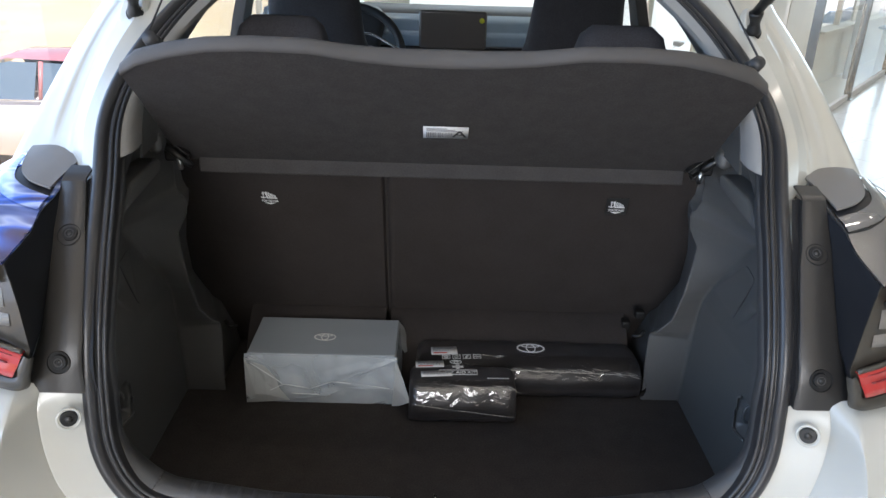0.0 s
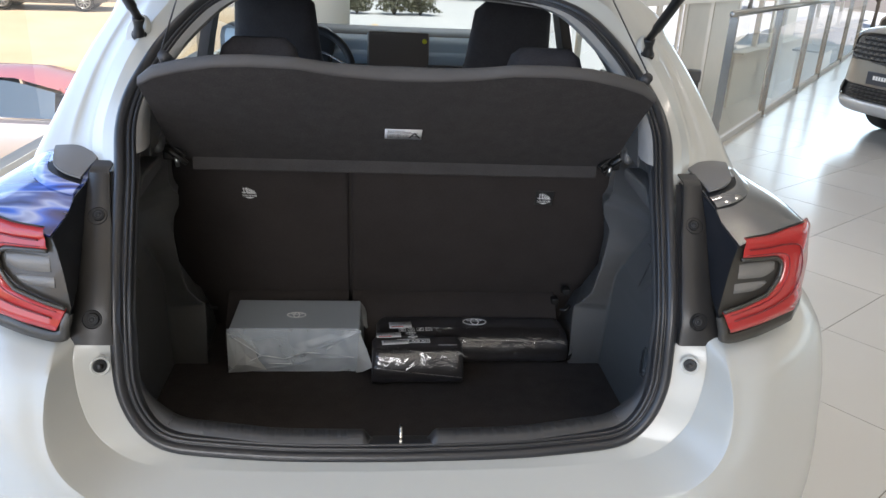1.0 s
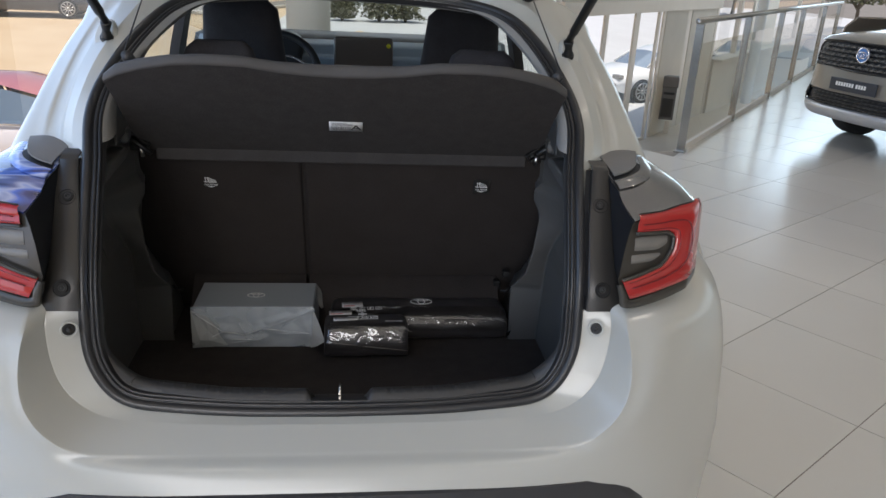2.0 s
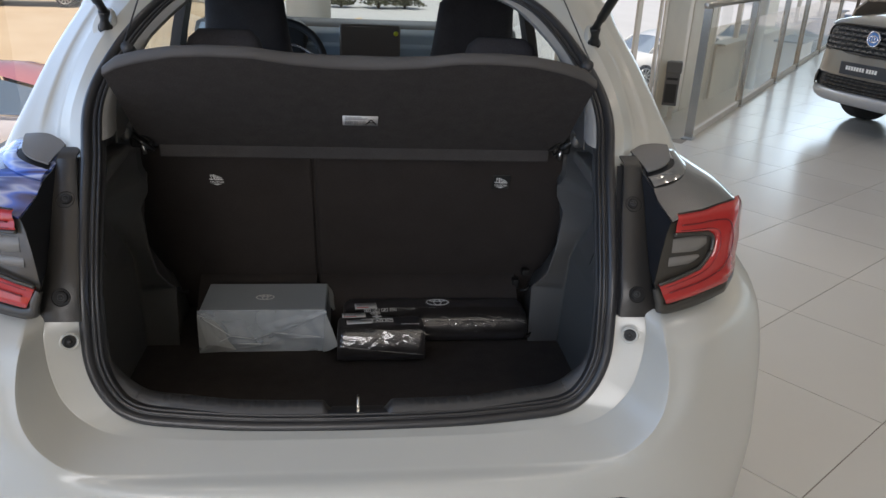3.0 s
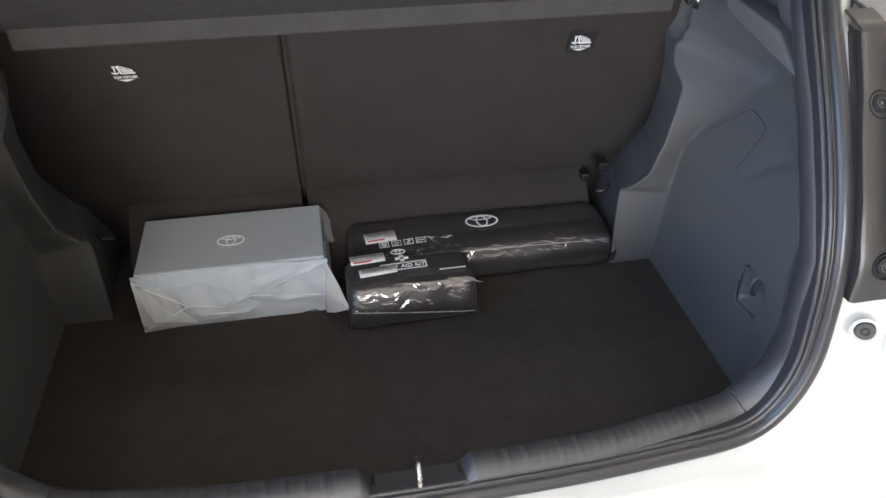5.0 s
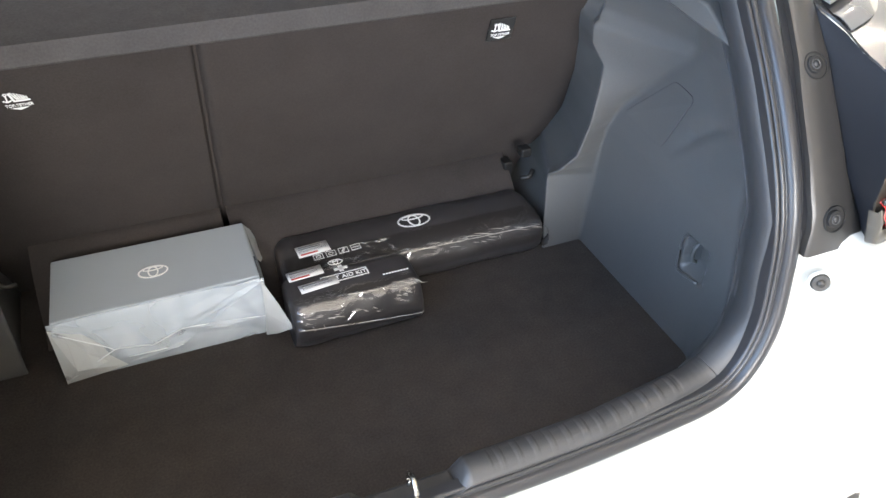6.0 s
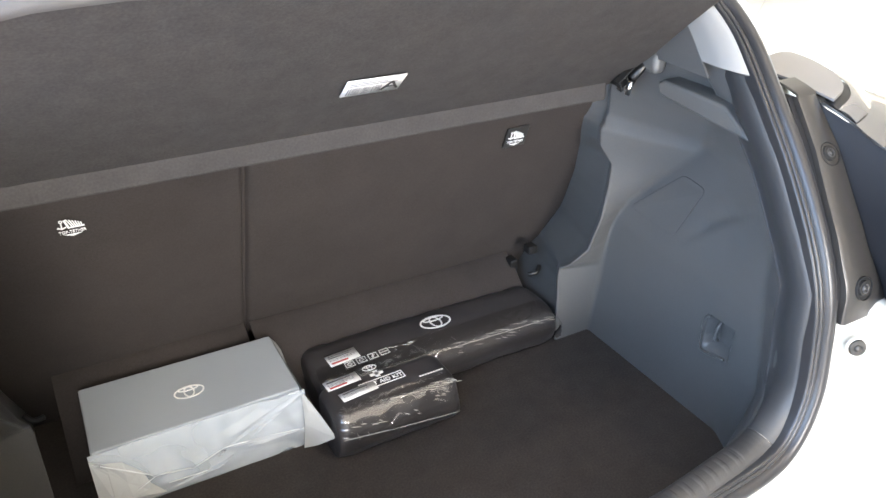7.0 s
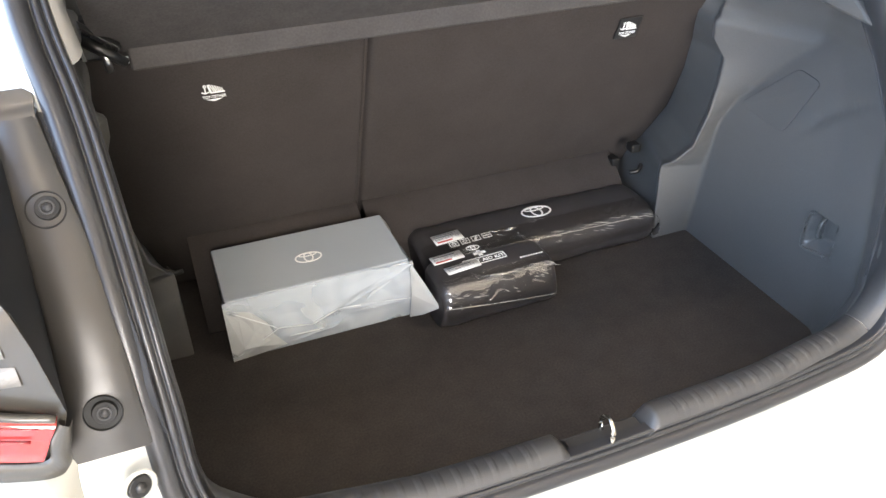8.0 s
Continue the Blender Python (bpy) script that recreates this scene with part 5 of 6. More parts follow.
class Pouch:
    """A soft pouch: one section swept along x and drawn in at both ends, with film on its front."""

    def __init__(self, x0, x1, section, front, rnd, tight_, ridge, seed):
        self.x0, self.x1, self.rnd, self.tight, self.ridge, self.seed = x0, x1, rnd, tight_, ridge, seed
        self.section = spline([(0, y, z) for y, z in section], 44)
        self.front = spline([(0, y, z) for y, z in front], 41)
        self.cy = sum(p.y for p in self.section) / 44

    def at(self, x, p):
        e = min(x - self.x0, self.x1 - x) / self.rnd
        f = math.sqrt(max(0.0, 1 - (1 - e) ** 2)) if e < 1 else 1.0
        f = self.tight + (1 - self.tight) * f
        return Vector((x, self.cy + (p.y - self.cy) * f, FLOOR + (p.z - FLOOR) * (0.25 + 0.75 * f)))

    def body(self, wob):
        rows, n = [], 60
        for k in range(n + 1):
            x = self.x0 + (self.x1 - self.x0) * (0.5 - 0.5 * math.cos(math.pi * k / n))
            row = []
            for p in self.section:
                q = self.at(x, p)
                w = Vector((q.x * 24 + self.seed, q.y * 24, q.z * 24))
                d = Vector((noise.noise(w), noise.noise(w + Vector((9, 0, 0))), noise.noise(w + Vector((0, 9, 0))))) * wob
                q = q + (d if q.z > FLOOR + 0.003 else Vector((0, 0, 0)))
                row.append(q)
            rows.append(row)
        bm = loft(rows, closed=True)
        bm.verts.ensure_lookup_table()
        m = len(self.section)
        bm.faces.new([bm.verts[k] for k in range(m)])
        bm.faces.new([bm.verts[n * m + k] for k in range(m)])
        bmesh.ops.recalc_face_normals(bm, faces=bm.faces)
        return bm

    def film_at(self, x, s_, lift):
        """A point of the film: s_ runs from the front seam to the top."""
        u = min(max(s_, 0.0), 1.0) * 40
        k = min(int(u), 39)
        p, q = self.front[k], self.front[k + 1]
        d = q - p
        nrm = Vector((0, -d.z, d.y)).normalized()
        return self.at(x, p.lerp(q, u - k)) + nrm * lift

    def film(self, parent, inv, pad=0.006):
        nu, nv = int((self.x1 - self.x0) * 620), 56
        rows = []
        for i in range(nu + 1):
            x = self.x0 + pad + (self.x1 - self.x0 - 2 * pad) * i / nu
            row = []
            for j in range(nv + 1):
                q = Vector((x * 15 + self.seed, j / nv * 2.2 + 0.5 * noise.noise(Vector((x * 30, self.seed, 0))), self.seed))
                h = 0.0026 + 0.0016 * noise.noise(q) + 0.0012 * abs(noise.noise(q * 2.3)) + 0.0006 * noise.noise(q * 5.1)
                ra, rb, rs, rh = self.ridge
                run = max(0.0, min(1.0, (x - ra) / 0.03, (rb - x) / 0.03))
                h += rh * run * math.exp(-((j / nv - rs - 0.03 * noise.noise(Vector((x * 40, 0, self.seed)))) / 0.07) ** 2)
                row.append(inv @ self.film_at(x, j / nv, max(0.0012, h)))
            rows.append(row)
        ob = part("film_front", loft(rows), wrap_film, parent, "clear crumpled wrapping film")
        ob.visible_shadow = False
        n = sum((p.normal for p in ob.data.polygons), Vector((0, 0, 0)))
        if n.dot(Vector((0, -1, 0.5))) < 0:
            ob.data.flip_normals()

    def crease_glints(self, parent, inv, spots, seed):
        """Cream slivers painting glints on the film's crinkles: x range, run up the front, count, slant."""
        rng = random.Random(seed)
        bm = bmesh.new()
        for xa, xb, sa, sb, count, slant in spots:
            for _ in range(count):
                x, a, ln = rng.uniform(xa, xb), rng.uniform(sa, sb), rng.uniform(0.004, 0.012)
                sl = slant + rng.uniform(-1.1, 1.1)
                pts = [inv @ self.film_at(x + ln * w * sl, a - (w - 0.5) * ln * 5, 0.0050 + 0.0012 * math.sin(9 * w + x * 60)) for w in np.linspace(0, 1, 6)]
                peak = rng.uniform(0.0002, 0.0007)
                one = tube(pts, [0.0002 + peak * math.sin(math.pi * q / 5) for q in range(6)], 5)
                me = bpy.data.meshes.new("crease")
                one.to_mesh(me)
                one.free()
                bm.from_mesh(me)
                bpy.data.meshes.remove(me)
        tagged(part("film_crease_glint", bm, film_crease_glint, parent), kind="stuff")

    def line(self, xa, xb, s_, lift, r, jag, n=46):
        """A welded line, or a painted glint, along the film."""
        pts = [self.film_at(xa + (xb - xa) * k / n, s_[0] + (s_[1] - s_[0]) * k / n, lift + jag * (k % 2) + jag * noise.noise(Vector((k * 0.6, self.seed, 0)))) for k in range(n + 1)]
        return tube(pts, [r * (0.6 + 0.4 * abs(math.sin(k * 0.9))) for k in range(n + 1)], 6)


# first aid pouch
aid = empty("first_aid_kit", (0.05, 0.44, FLOOR))
tagged(aid, "black first aid pouch in clear film with stickers", "first aid kit")
ai = aid.matrix_world.inverted()
first = Pouch(-0.047, 0.152, ((0.384, FLOOR), (0.362, 0.611), (0.350, 0.630), (0.3505, 0.647), (0.356, 0.663), (0.365, 0.679), (0.380, 0.6870), (0.41, 0.6885), (0.432, 0.686), (0.4435, 0.672), (0.446, 0.64), (0.440, FLOOR)),
              ((0.349, 0.632), (0.350, 0.648), (0.3555, 0.664), (0.3645, 0.680), (0.380, 0.688)), 0.020, 0.80, (0.03, 0.16, 0.80, 0.0025), 1.0)
bm = first.body(0.0022)
bm.transform(ai)
part("pouch", bm, bag_cloth, aid)
first.film(aid, ai)
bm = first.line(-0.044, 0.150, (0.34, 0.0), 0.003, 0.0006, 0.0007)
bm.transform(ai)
part("film_seam", bm, film_crease_glint, aid)
TOP = 0.6900
for (x, y, rz, w, h, red) in ((-0.010, 0.4300, 4, 0.054, 0.022, True), (0.003, 0.397, 6, 0.058, 0.019, False)):
    m = ai @ pose(x, y, TOP + 0.001, 0, 0, rz)
    st = boxed("sticker", (-w / 2, -h / 2, -0.0003), (w / 2, h / 2, 0.0004), sticker, aid, 0, m=m)
    bm = bmesh.new()
    for k in range(22):
        box(bm, (-w * 0.42 + k * w * 0.036, -h * 0.16, 0.0005), (-w * 0.42 + k * w * 0.036 + w * (0.009 if k % 3 else 0.016), h * 0.10, 0.0008), m)
    box(bm, (-w * 0.42, h * 0.22, 0.0005), (w * 0.30, h * 0.34, 0.0008), m)
    part("printed_bars", bm, ink_grey, st, smooth=False)
    if red:
        bm = bmesh.new()
        box(bm, (-w * 0.42, -h * 0.40, 0.0005), (w * 0.1, -h * 0.24, 0.0008), m)
        part("red_bar", bm, ink_red, st, smooth=False)
m = ai @ pose(0.044, 0.4035, TOP + 0.0008, 0, 0, 2)
bm = bmesh.new()
for lo, hi in (((-0.036, -0.0085), (0.036, -0.0070)), ((-0.036, 0.0070), (0.036, 0.0085)), ((0.0345, -0.0085), (0.036, 0.0085)), ((-0.036, -0.0085), (-0.0345, 0.0085))):
    box(bm, (*lo, 0), (*hi, 0.0005), m)
box(bm, (-0.0105, 0.0165, 0), (0.0105, 0.0225, 0.0005), m)
box(bm, (-0.0034, 0.0120, 0), (0.0034, 0.027, 0.0005), m)
part("cross_and_border", bm, print_white, aid, smooth=False)
text_mesh("kit_lettering", "FIRST AID KIT", 0.0112, m, print_white, aid)
emblem("printed_emblem", 0.0115, ai @ pose(0.040, 0.4425, TOP - 0.0006, -5), print_white, aid)
bm = bmesh.new()
for k in range(9):
    box(bm, (0.098 + k * 0.0046, 0.385, TOP + 0.0002), (0.1014 + k * 0.0046, 0.3872, TOP + 0.0008), ai)
part("printed_bars", bm, print_white, aid, smooth=False)

first.crease_glints(aid, ai, ((0.02, 0.140, 0.74, 0.82, 10, 2.2), (0.085, 0.140, 0.55, 0.76, 14, 0.7), (0.045, 0.085, 0.35, 0.55, 4, 1.0), (-0.04, 0.02, 0.45, 0.56, 6, 2.0), (-0.03, 0.0, 0.2, 0.4, 3, 0.5)), 3)

# long warning kit pouch
tri = empty("warning_kit_bag", (0.19, 0.52, FLOOR))
tagged(tri, "long black nylon car kit pouch wrapped in clear film", "bag")
ti = tri.matrix_world.inverted()
long_ = Pouch(-0.038, 0.412, ((0.470, FLOOR), (0.454, 0.612), (0.4475, 0.632), (0.450, 0.650), (0.460, 0.666), (0.480, 0.6755), (0.51, 0.679), (0.545, 0.676), (0.570, 0.662), (0.578, 0.635), (0.570, FLOOR)),
              ((0.4465, 0.634), (0.4490, 0.651), (0.4595, 0.667), (0.480, 0.676), (0.492, 0.6775)), 0.034, 0.66, (0.06, 0.44, 0.46, 0.0022), 5.0)
bm = long_.body(0.003)
bm.transform(ti)
part("pouch", bm, bag_cloth, tri)
long_.film(tri, ti)
film_end = part("film_end", crumpled(lambda u, w: ti @ Vector((0.410 + 0.010 * math.sin(3 * w), 0.455 + 0.05 * u, FLOOR + 0.012 + 0.042 * w)), 30, 20, 0.005, 8.0, 90), wrap_film, tri)
film_end.visible_shadow = False
emblem("printed_emblem", 0.0285, ti @ pose(0.193, 0.512, 0.6835, -2), print_white, tri)
m = ti @ pose(0.018, 0.498, 0.6815, 4, 0, 5)
st = boxed("sticker", (-0.026, -0.013, -0.0003), (0.026, 0.013, 0.0004), sticker, tri, 0, m=m)
bm = bmesh.new()
for k in range(22):
    box(bm, (-0.022 + k * 0.0020, -0.003, 0.0005), (-0.022 + k * 0.0020 + (0.0005 if k % 3 else 0.0009), 0.002, 0.0008), m)
box(bm, (-0.022, 0.004, 0.0005), (0.014, 0.006, 0.0008), m)
box(bm, (-0.022, 0.0085, 0.0005), (0.020, 0.0100, 0.0008), m)
part("printed_bars", bm, ink_grey, st, smooth=False)
bm = bmesh.new()
box(bm, (-0.022, -0.0095, 0.0005), (0.006, -0.0060, 0.0008), m)
part("red_bar", bm, ink_red, st, smooth=False)
for k in range(4):
    m = ti @ pose(0.022 + 0.0205 * k, 0.478 + 0.0015 * k, 0.679, 8, 0, 3)
    bm = bmesh.new()
    for lo, hi in (((-0.008, -0.006), (0.008, -0.0048)), ((-0.008, 0.0048), (0.008, 0.006)), ((-0.008, -0.006), (-0.0068, 0.006)), ((0.0068, -0.006), (0.008, 0.006))):
        box(bm, (*lo, 0), (*hi, 0.0006), m)
    if k == 3:
        box(bm, (-0.006, -0.0008, 0), (0.006, 0.0012, 0.0006), m)
    elif k == 2:
        box(bm, (-0.002, -0.004, 0), (0.002, 0.004, 0.0006), m @ pose(0, 0, 0, 0, 0, -35))
    else:
        ring_shape(bm, 0.0045, 0.0032, 0.0014, m, 14)
    part("pictogram", bm, print_white, tri, smooth=False)
long_.crease_glints(tri, ti, ((0.14, 0.38, 0.42, 0.50, 14, 2.8), (0.19, 0.30, 0.30, 0.42, 5, 2.0), (0.30, 0.395, 0.35, 0.5, 6, 2.0), (0.02, 0.13, 0.60, 0.85, 12, 1.2)), 8)
# cream line painted as the long glint on the bag's film
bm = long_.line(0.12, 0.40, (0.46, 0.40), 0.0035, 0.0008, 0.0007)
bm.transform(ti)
part("film_ridge_glint", bm, film_crease_glint, tri)

# ---- showroom ----
TD = radians(35.3)
ux, uy = Vector((math.cos(TD), math.sin(TD), 0)), Vector((-math.sin(TD), math.cos(TD), 0))
PITCH, JOINT = 0.635, 0.004
T0 = Vector((1.841, 0.92, 0))
GROUND = -1.75
CEIL = 7.2
RAIL0, RAILD = Vector((2.95, 5.28, 0)), Vector((0.611, 0.792, 0)).normalized()
FLOOR_OUTLINE = [(-2.47, -9), (14, -9), (14, 15.5), (10.85, 15.5), (2.95, 5.26), (-2.47, 5.9)]


def inside(x, y):
    n, hit = len(FLOOR_OUTLINE), False
    for i in range(n):
        (xa, ya), (xb, yb) = FLOOR_OUTLINE[i], FLOOR_OUTLINE[(i + 1) % n]
        if (ya > y) != (yb > y) and x < (xb - xa) * (y - ya) / (yb - ya) + xa:
            hit = not hit
    return hit


bm = prism(FLOOR_OUTLINE, 2, -0.30, -0.003)
floor = tagged(part("floor", bm, grout, None, smooth=False), "glossy cream floor tiles with thin grey joints", "floor", kind="structure")
# unseen ceiling, carried on over the hall to keep sun off its floor
tagged(part("ceiling", prism([(-3, -9.2), (14.2, -9.2), (14.2, 16.2), (27, 33.5), (23.0, 34.4), (2.95, 10.35), (-3, 10.35)], 2, CEIL, CEIL + 0.15), ceiling_white, None, smooth=False), "plain white showroom ceiling", "ceiling", kind="structure")
tagged(boxed("wall_back", (-3, -9.2, 0), (14, -9, CEIL), plaster, None, 0), "plain cream plaster wall", "wall", kind="structure")
tagged(boxed("wall_right", (14, -9, 0), (14.2, 16, CEIL), plaster, None, 0), "plain cream plaster wall", "wall", kind="structure")

# glazed side front
fx = -2.53
tagged(boxed("sill_side", (fx - 0.06, -9, -0.30), (fx + 0.06, 10.3, 0.05), frame_alu, None, 0.006), "champagne metal foot rail of the glazed front", "trim", kind="structure")
for y in (-6.0, -1.2, 10.3):
    tagged(boxed("mullion", (fx - 0.04, y - 0.03, 0.05), (fx + 0.04, y + 0.03, CEIL), frame_alu, None, 0.004), "champagne metal window post", "trim", kind="structure")
g = flat("window_1", ((fx, -9, 0.05), (fx, 10.3, 0.05), (fx, 10.3, CEIL), (fx, -9, CEIL)), pane)
tagged(g, "clear full-height showroom window", "window", kind="structure")
# glazed front of the lower hall
g = flat("window_2", ((-2.53, 10.3, GROUND), (2.9, 10.3, GROUND), (2.9, 10.3, CEIL), (-2.53, 10.3, CEIL)), pane)
tagged(g, "clear full-height hall window", "window", kind="structure")
bm = bmesh.new()
disc(bm, 0.27, 8.95, pose(-0.62, 8.6, GROUND + 4.475), 36)
tagged(part("column", bm, ceiling_white, None), "round white plastered column", "column", kind="structure")

# railing along the floor's edge
POSTS = (0.0, 2.08, 4.30, 6.26, 9.0, 11.5)
RAIL_H = 1.13
out = Vector((-RAILD.y, RAILD.x, 0))
rz = math.degrees(math.atan2(RAILD.y, RAILD.x))
rail = empty("glass_railing", RAIL0, 0)
tagged(rail, "stainless steel and glass railing at the floor's edge", "railing")
for u in POSTS:
    m = Matrix.Rotation(radians(rz), 4, "Z") @ Matrix.Translation((u, 0, 0))
    boxed("post", (-0.012, -0.036, 0.0), (0.012, 0.036, RAIL_H), post_steel, rail, 0.003, m=m)
    boxed("foot_plate", (-0.07, -0.05, 0.0), (0.07, 0.05, 0.012), steel, rail, 0.003, m=m)
m = Matrix.Rotation(radians(rz), 4, "Z")
part("handrail", tube([m @ Vector((-0.08, 0, RAIL_H + 0.02)), m @ Vector((12.0, 0, RAIL_H + 0.02))], 0.028, 14), steel, rail)
for a, b in zip(POSTS, POSTS[1:]):
    flat("pane", [m @ Vector(q) for q in ((a + 0.07, 0, 0.06), (b - 0.07, 0, 0.06), (b - 0.07, 0, 0.95), (a + 0.07, 0, 0.95))], rail_glass, rail)
    boxed("bottom_channel", (a + 0.06, -0.02, 0.0), (b - 0.06, 0.02, 0.06), ceiling_white, rail, 0.002, m=m)

# entrance front of the lower hall, parallel to the railing
FA, FD = Vector((3.85, 11.4, 0)), Vector((0.64, 0.77, 0)).normalized()
frz = math.degrees(math.atan2(FD.y, FD.x))
fm = Matrix.Translation(FA) @ Matrix.Rotation(radians(frz), 4, "Z")


def front(name, u0, u1, z0, z1, mat, label, cat, kind="structure", d0=-0.05, d1=0.05, bevel=0.004):
    ob = boxed(name, (u0, d0, z0), (u1, d1, z1), mat, None, bevel, m=fm)
    return tagged(ob, label, cat, kind=kind)


for u0, u1 in ((-1.4, -1.25), (0.42, 0.58), (1.88, 2.12), (3.16, 3.30), (3.46, 3.60), (5.06, 5.36)):
    front("door_frame", u0, u1, GROUND, 0.84, frame_alu, "champagne metal entrance door frame", "door frame", d0=-0.02, d1=0.02)
front("door_header", -1.4, 7.52, 0.84, 1.06, frame_alu, "champagne metal beam over the entrance", "beam", d0=-0.10, d1=0.10)
front("wall_over_door", -1.4, 7.52, 1.06, CEIL, plaster, "plain cream plaster wall over the entrance", "wall")
front("wall_panel", 3.60, 5.06, GROUND, 0.84, panel_beige, "beige laminate panel beside the entrance", "wall panel", d0=-0.03, d1=0.03)
front("wall_panel", 5.36, 7.34, GROUND, 0.84, panel_beige, "beige laminate panel beside the entrance", "wall panel", d0=-0.03, d1=0.03)
front("corner_post", 7.34, 7.52, GROUND, 0.84, frame_alu, "champagne metal corner post of the entrance", "post", d0=-0.04, d1=0.04)
for u0, u1 in ((0.58, 1.88), (2.12, 3.16)):
    g = flat("door_glass", [fm @ Vector(q) for q in ((u0, 0, GROUND), (u1, 0, GROUND), (u1, 0, 0.84), (u0, 0, 0.84))], pane)
    tagged(g, "clear glass entrance door leaf", "door", kind="structure")
    front("door_rail", u0, u1, GROUND, GROUND + 0.10, frame_alu, "champagne metal foot of the glass door", "door frame", d0=-0.03, d1=0.03)
front("wall_low", 7.52, 30, GROUND, -0.42, panel_beige, "low beige panelled wall under the hall windows", "wall", d0=-0.10, d1=0.10)
front("window_ledge", 7.52, 30, -0.42, -0.37, panel_beige, "beige window ledge of the hall", "sill", d0=-0.30, d1=0.12)
for u in (9.6, 18.0, 23.0):
    front("window_post", u, u + 0.16, -0.37, CEIL, frame_alu, "champagne metal window post of the hall", "trim", d0=-0.06, d1=0.06)
g = flat("window_3", [fm @ Vector(q) for q in ((7.52, 0, -0.37), (11.2, 0, -0.37), (11.2, 0, CEIL), (7.52, 0, CEIL))], pane)
tagged(g, "clear glass hall window", "window", kind="structure")
front("wall_panel", 11.2, 14.4, -0.37, CEIL, panel_beige, "beige laminate panel between the hall windows", "wall panel", d0=-0.03, d1=0.03)
g = flat("window_4", [fm @ Vector(q) for q in ((14.4, 0, -0.37), (30, 0, -0.37), (30, 0, CEIL), (14.4, 0, CEIL))], pane)
tagged(g, "clear glass hall window", "window", kind="structure")
hall = prism([(-2.47, 6.0), (2.95, 5.30), (10.9, 15.6), (26.5, 33.3), (22.9, 34.3), (2.98, 10.28), (-2.47, 10.28)], 2, GROUND - 0.05, GROUND + 0.03)
tagged(part("floor_hall", hall, hall_floor, None, smooth=False), "plain beige floor of the lower hall", "floor", kind="structure")
bm = bmesh.new()
disc(bm, 0.14, 8.95, fm @ pose(10.2, -0.45, GROUND + 4.475), 32)
tagged(part("column", bm, ceiling_white, None), "round white plastered column", "column", kind="structure")
# reception counter seen behind the glass
ctr_ = empty("hall_counter", fm @ Vector((12.2, -1.1, GROUND)))
tagged(ctr_, "grey and beige counter in the lower hall", "counter")
cm = Matrix.Rotation(radians(frz), 4, "Z")
boxed("counter_front", (-1.0, -0.3, 0), (1.0, 0.3, 1.25), panel_beige, ctr_, 0.01, m=cm)
boxed("counter_top", (-1.1, -0.4, 1.25), (1.1, 0.4, 1.30), bracket_grey, ctr_, 0.008, m=cm)
# dark letter box stand by the entrance
ks = empty("letter_box", fm @ Vector((4.20, -0.18, GROUND)))
tagged(ks, "dark grey metal box on a stand by the entrance", "letter box")
lm_ = Matrix.Rotation(radians(-22), 4, "Z")
boxed("case", (-0.20, -0.12, 0.34), (0.10, 0.12, 1.02), box_grey, ks, 0.012, m=lm_)
boxed("slot_door", (-0.17, -0.132, 0.40), (0.06, -0.121, 0.80), bracket_grey, ks, 0.004, m=lm_)
boxed("posting_slot", (-0.16, -0.134, 0.88), (0.06, -0.121, 0.93), bolt_black, ks, 0.003, m=lm_)
boxed("hood", (-0.22, -0.15, 1.02), (0.12, 0.14, 1.26), box_grey, ks, 0.03, m=lm_)
boxed("stand", (-0.05, -0.03, 0.0), (0.05, 0.03, 0.30), frame_alu, ks, 0.006, m=lm_)

# ---- outdoors, lower than the showroom ----


def land(x, y):
    """Height of the ground: level by the building, rising to the street."""
    far = max(0.0, min(1.0, (y - 14 - max(0, x) * 1.0) / 16))
    return GROUND + 0.9 * far * far * (3 - 2 * far)


def bend(x):
    """How far the street swings away from the building."""
    return 0.12 * abs(x) + 3.0 * max(0.0, x + 6)


rows = [[Vector((x, y, land(x, y))) for x in list(np.linspace(-60, 80, 57))] for y in list(np.linspace(-30, 20, 14)) + list(np.linspace(22, 60, 30))]
far_rows = [[Vector((p.x * 6, 600, p.z)) for p in rows[-1]]]
bm = loft(rows + far_rows)
tagged(part("ground", bm, dirt, None), "sunlit sandy ground sloping up to the street", "ground", kind="structure")
rows = [[Vector((x, y + bend(x), land(x, y + bend(x)) + 0.03)) for x in np.linspace(-60, 30, 61)] for y in np.linspace(31, 38, 7)]
tagged(part("road", loft(rows), asphalt, None), "grey asphalt street", "road", kind="structure")
rows = [[Vector((x, y + bend(x), land(x, y + bend(x)) + h)) for x in np.linspace(-60, 30, 61)] for y, h in ((30.2, 0.02), (30.2, 0.13), (31.0, 0.13), (31.0, 0.02))]
tagged(part("kerb", loft(rows), concrete, None, smooth=False), "pale concrete kerb along the street", "kerb", kind="structure")
rows = [[Vector((x, y, land(x, y) + 0.012)) for x in np.linspace(-3.2, 70, 60)] for y in np.linspace(8, 66, 60)]
far_rows = [[Vector((p.x * k, y, p.z)) for p in rows[-1][8:]] for k, y in ((1.0, 66.5), (2.0, 140), (6.0, 500))]
tagged(part("street_far", loft(far_rows), asphalt, None), "grey asphalt beyond the forecourt", "road", kind="structure")
tagged(part("pavement", loft(rows), forecourt, None), "grey paved forecourt by the entrance", "pavement", kind="structure")


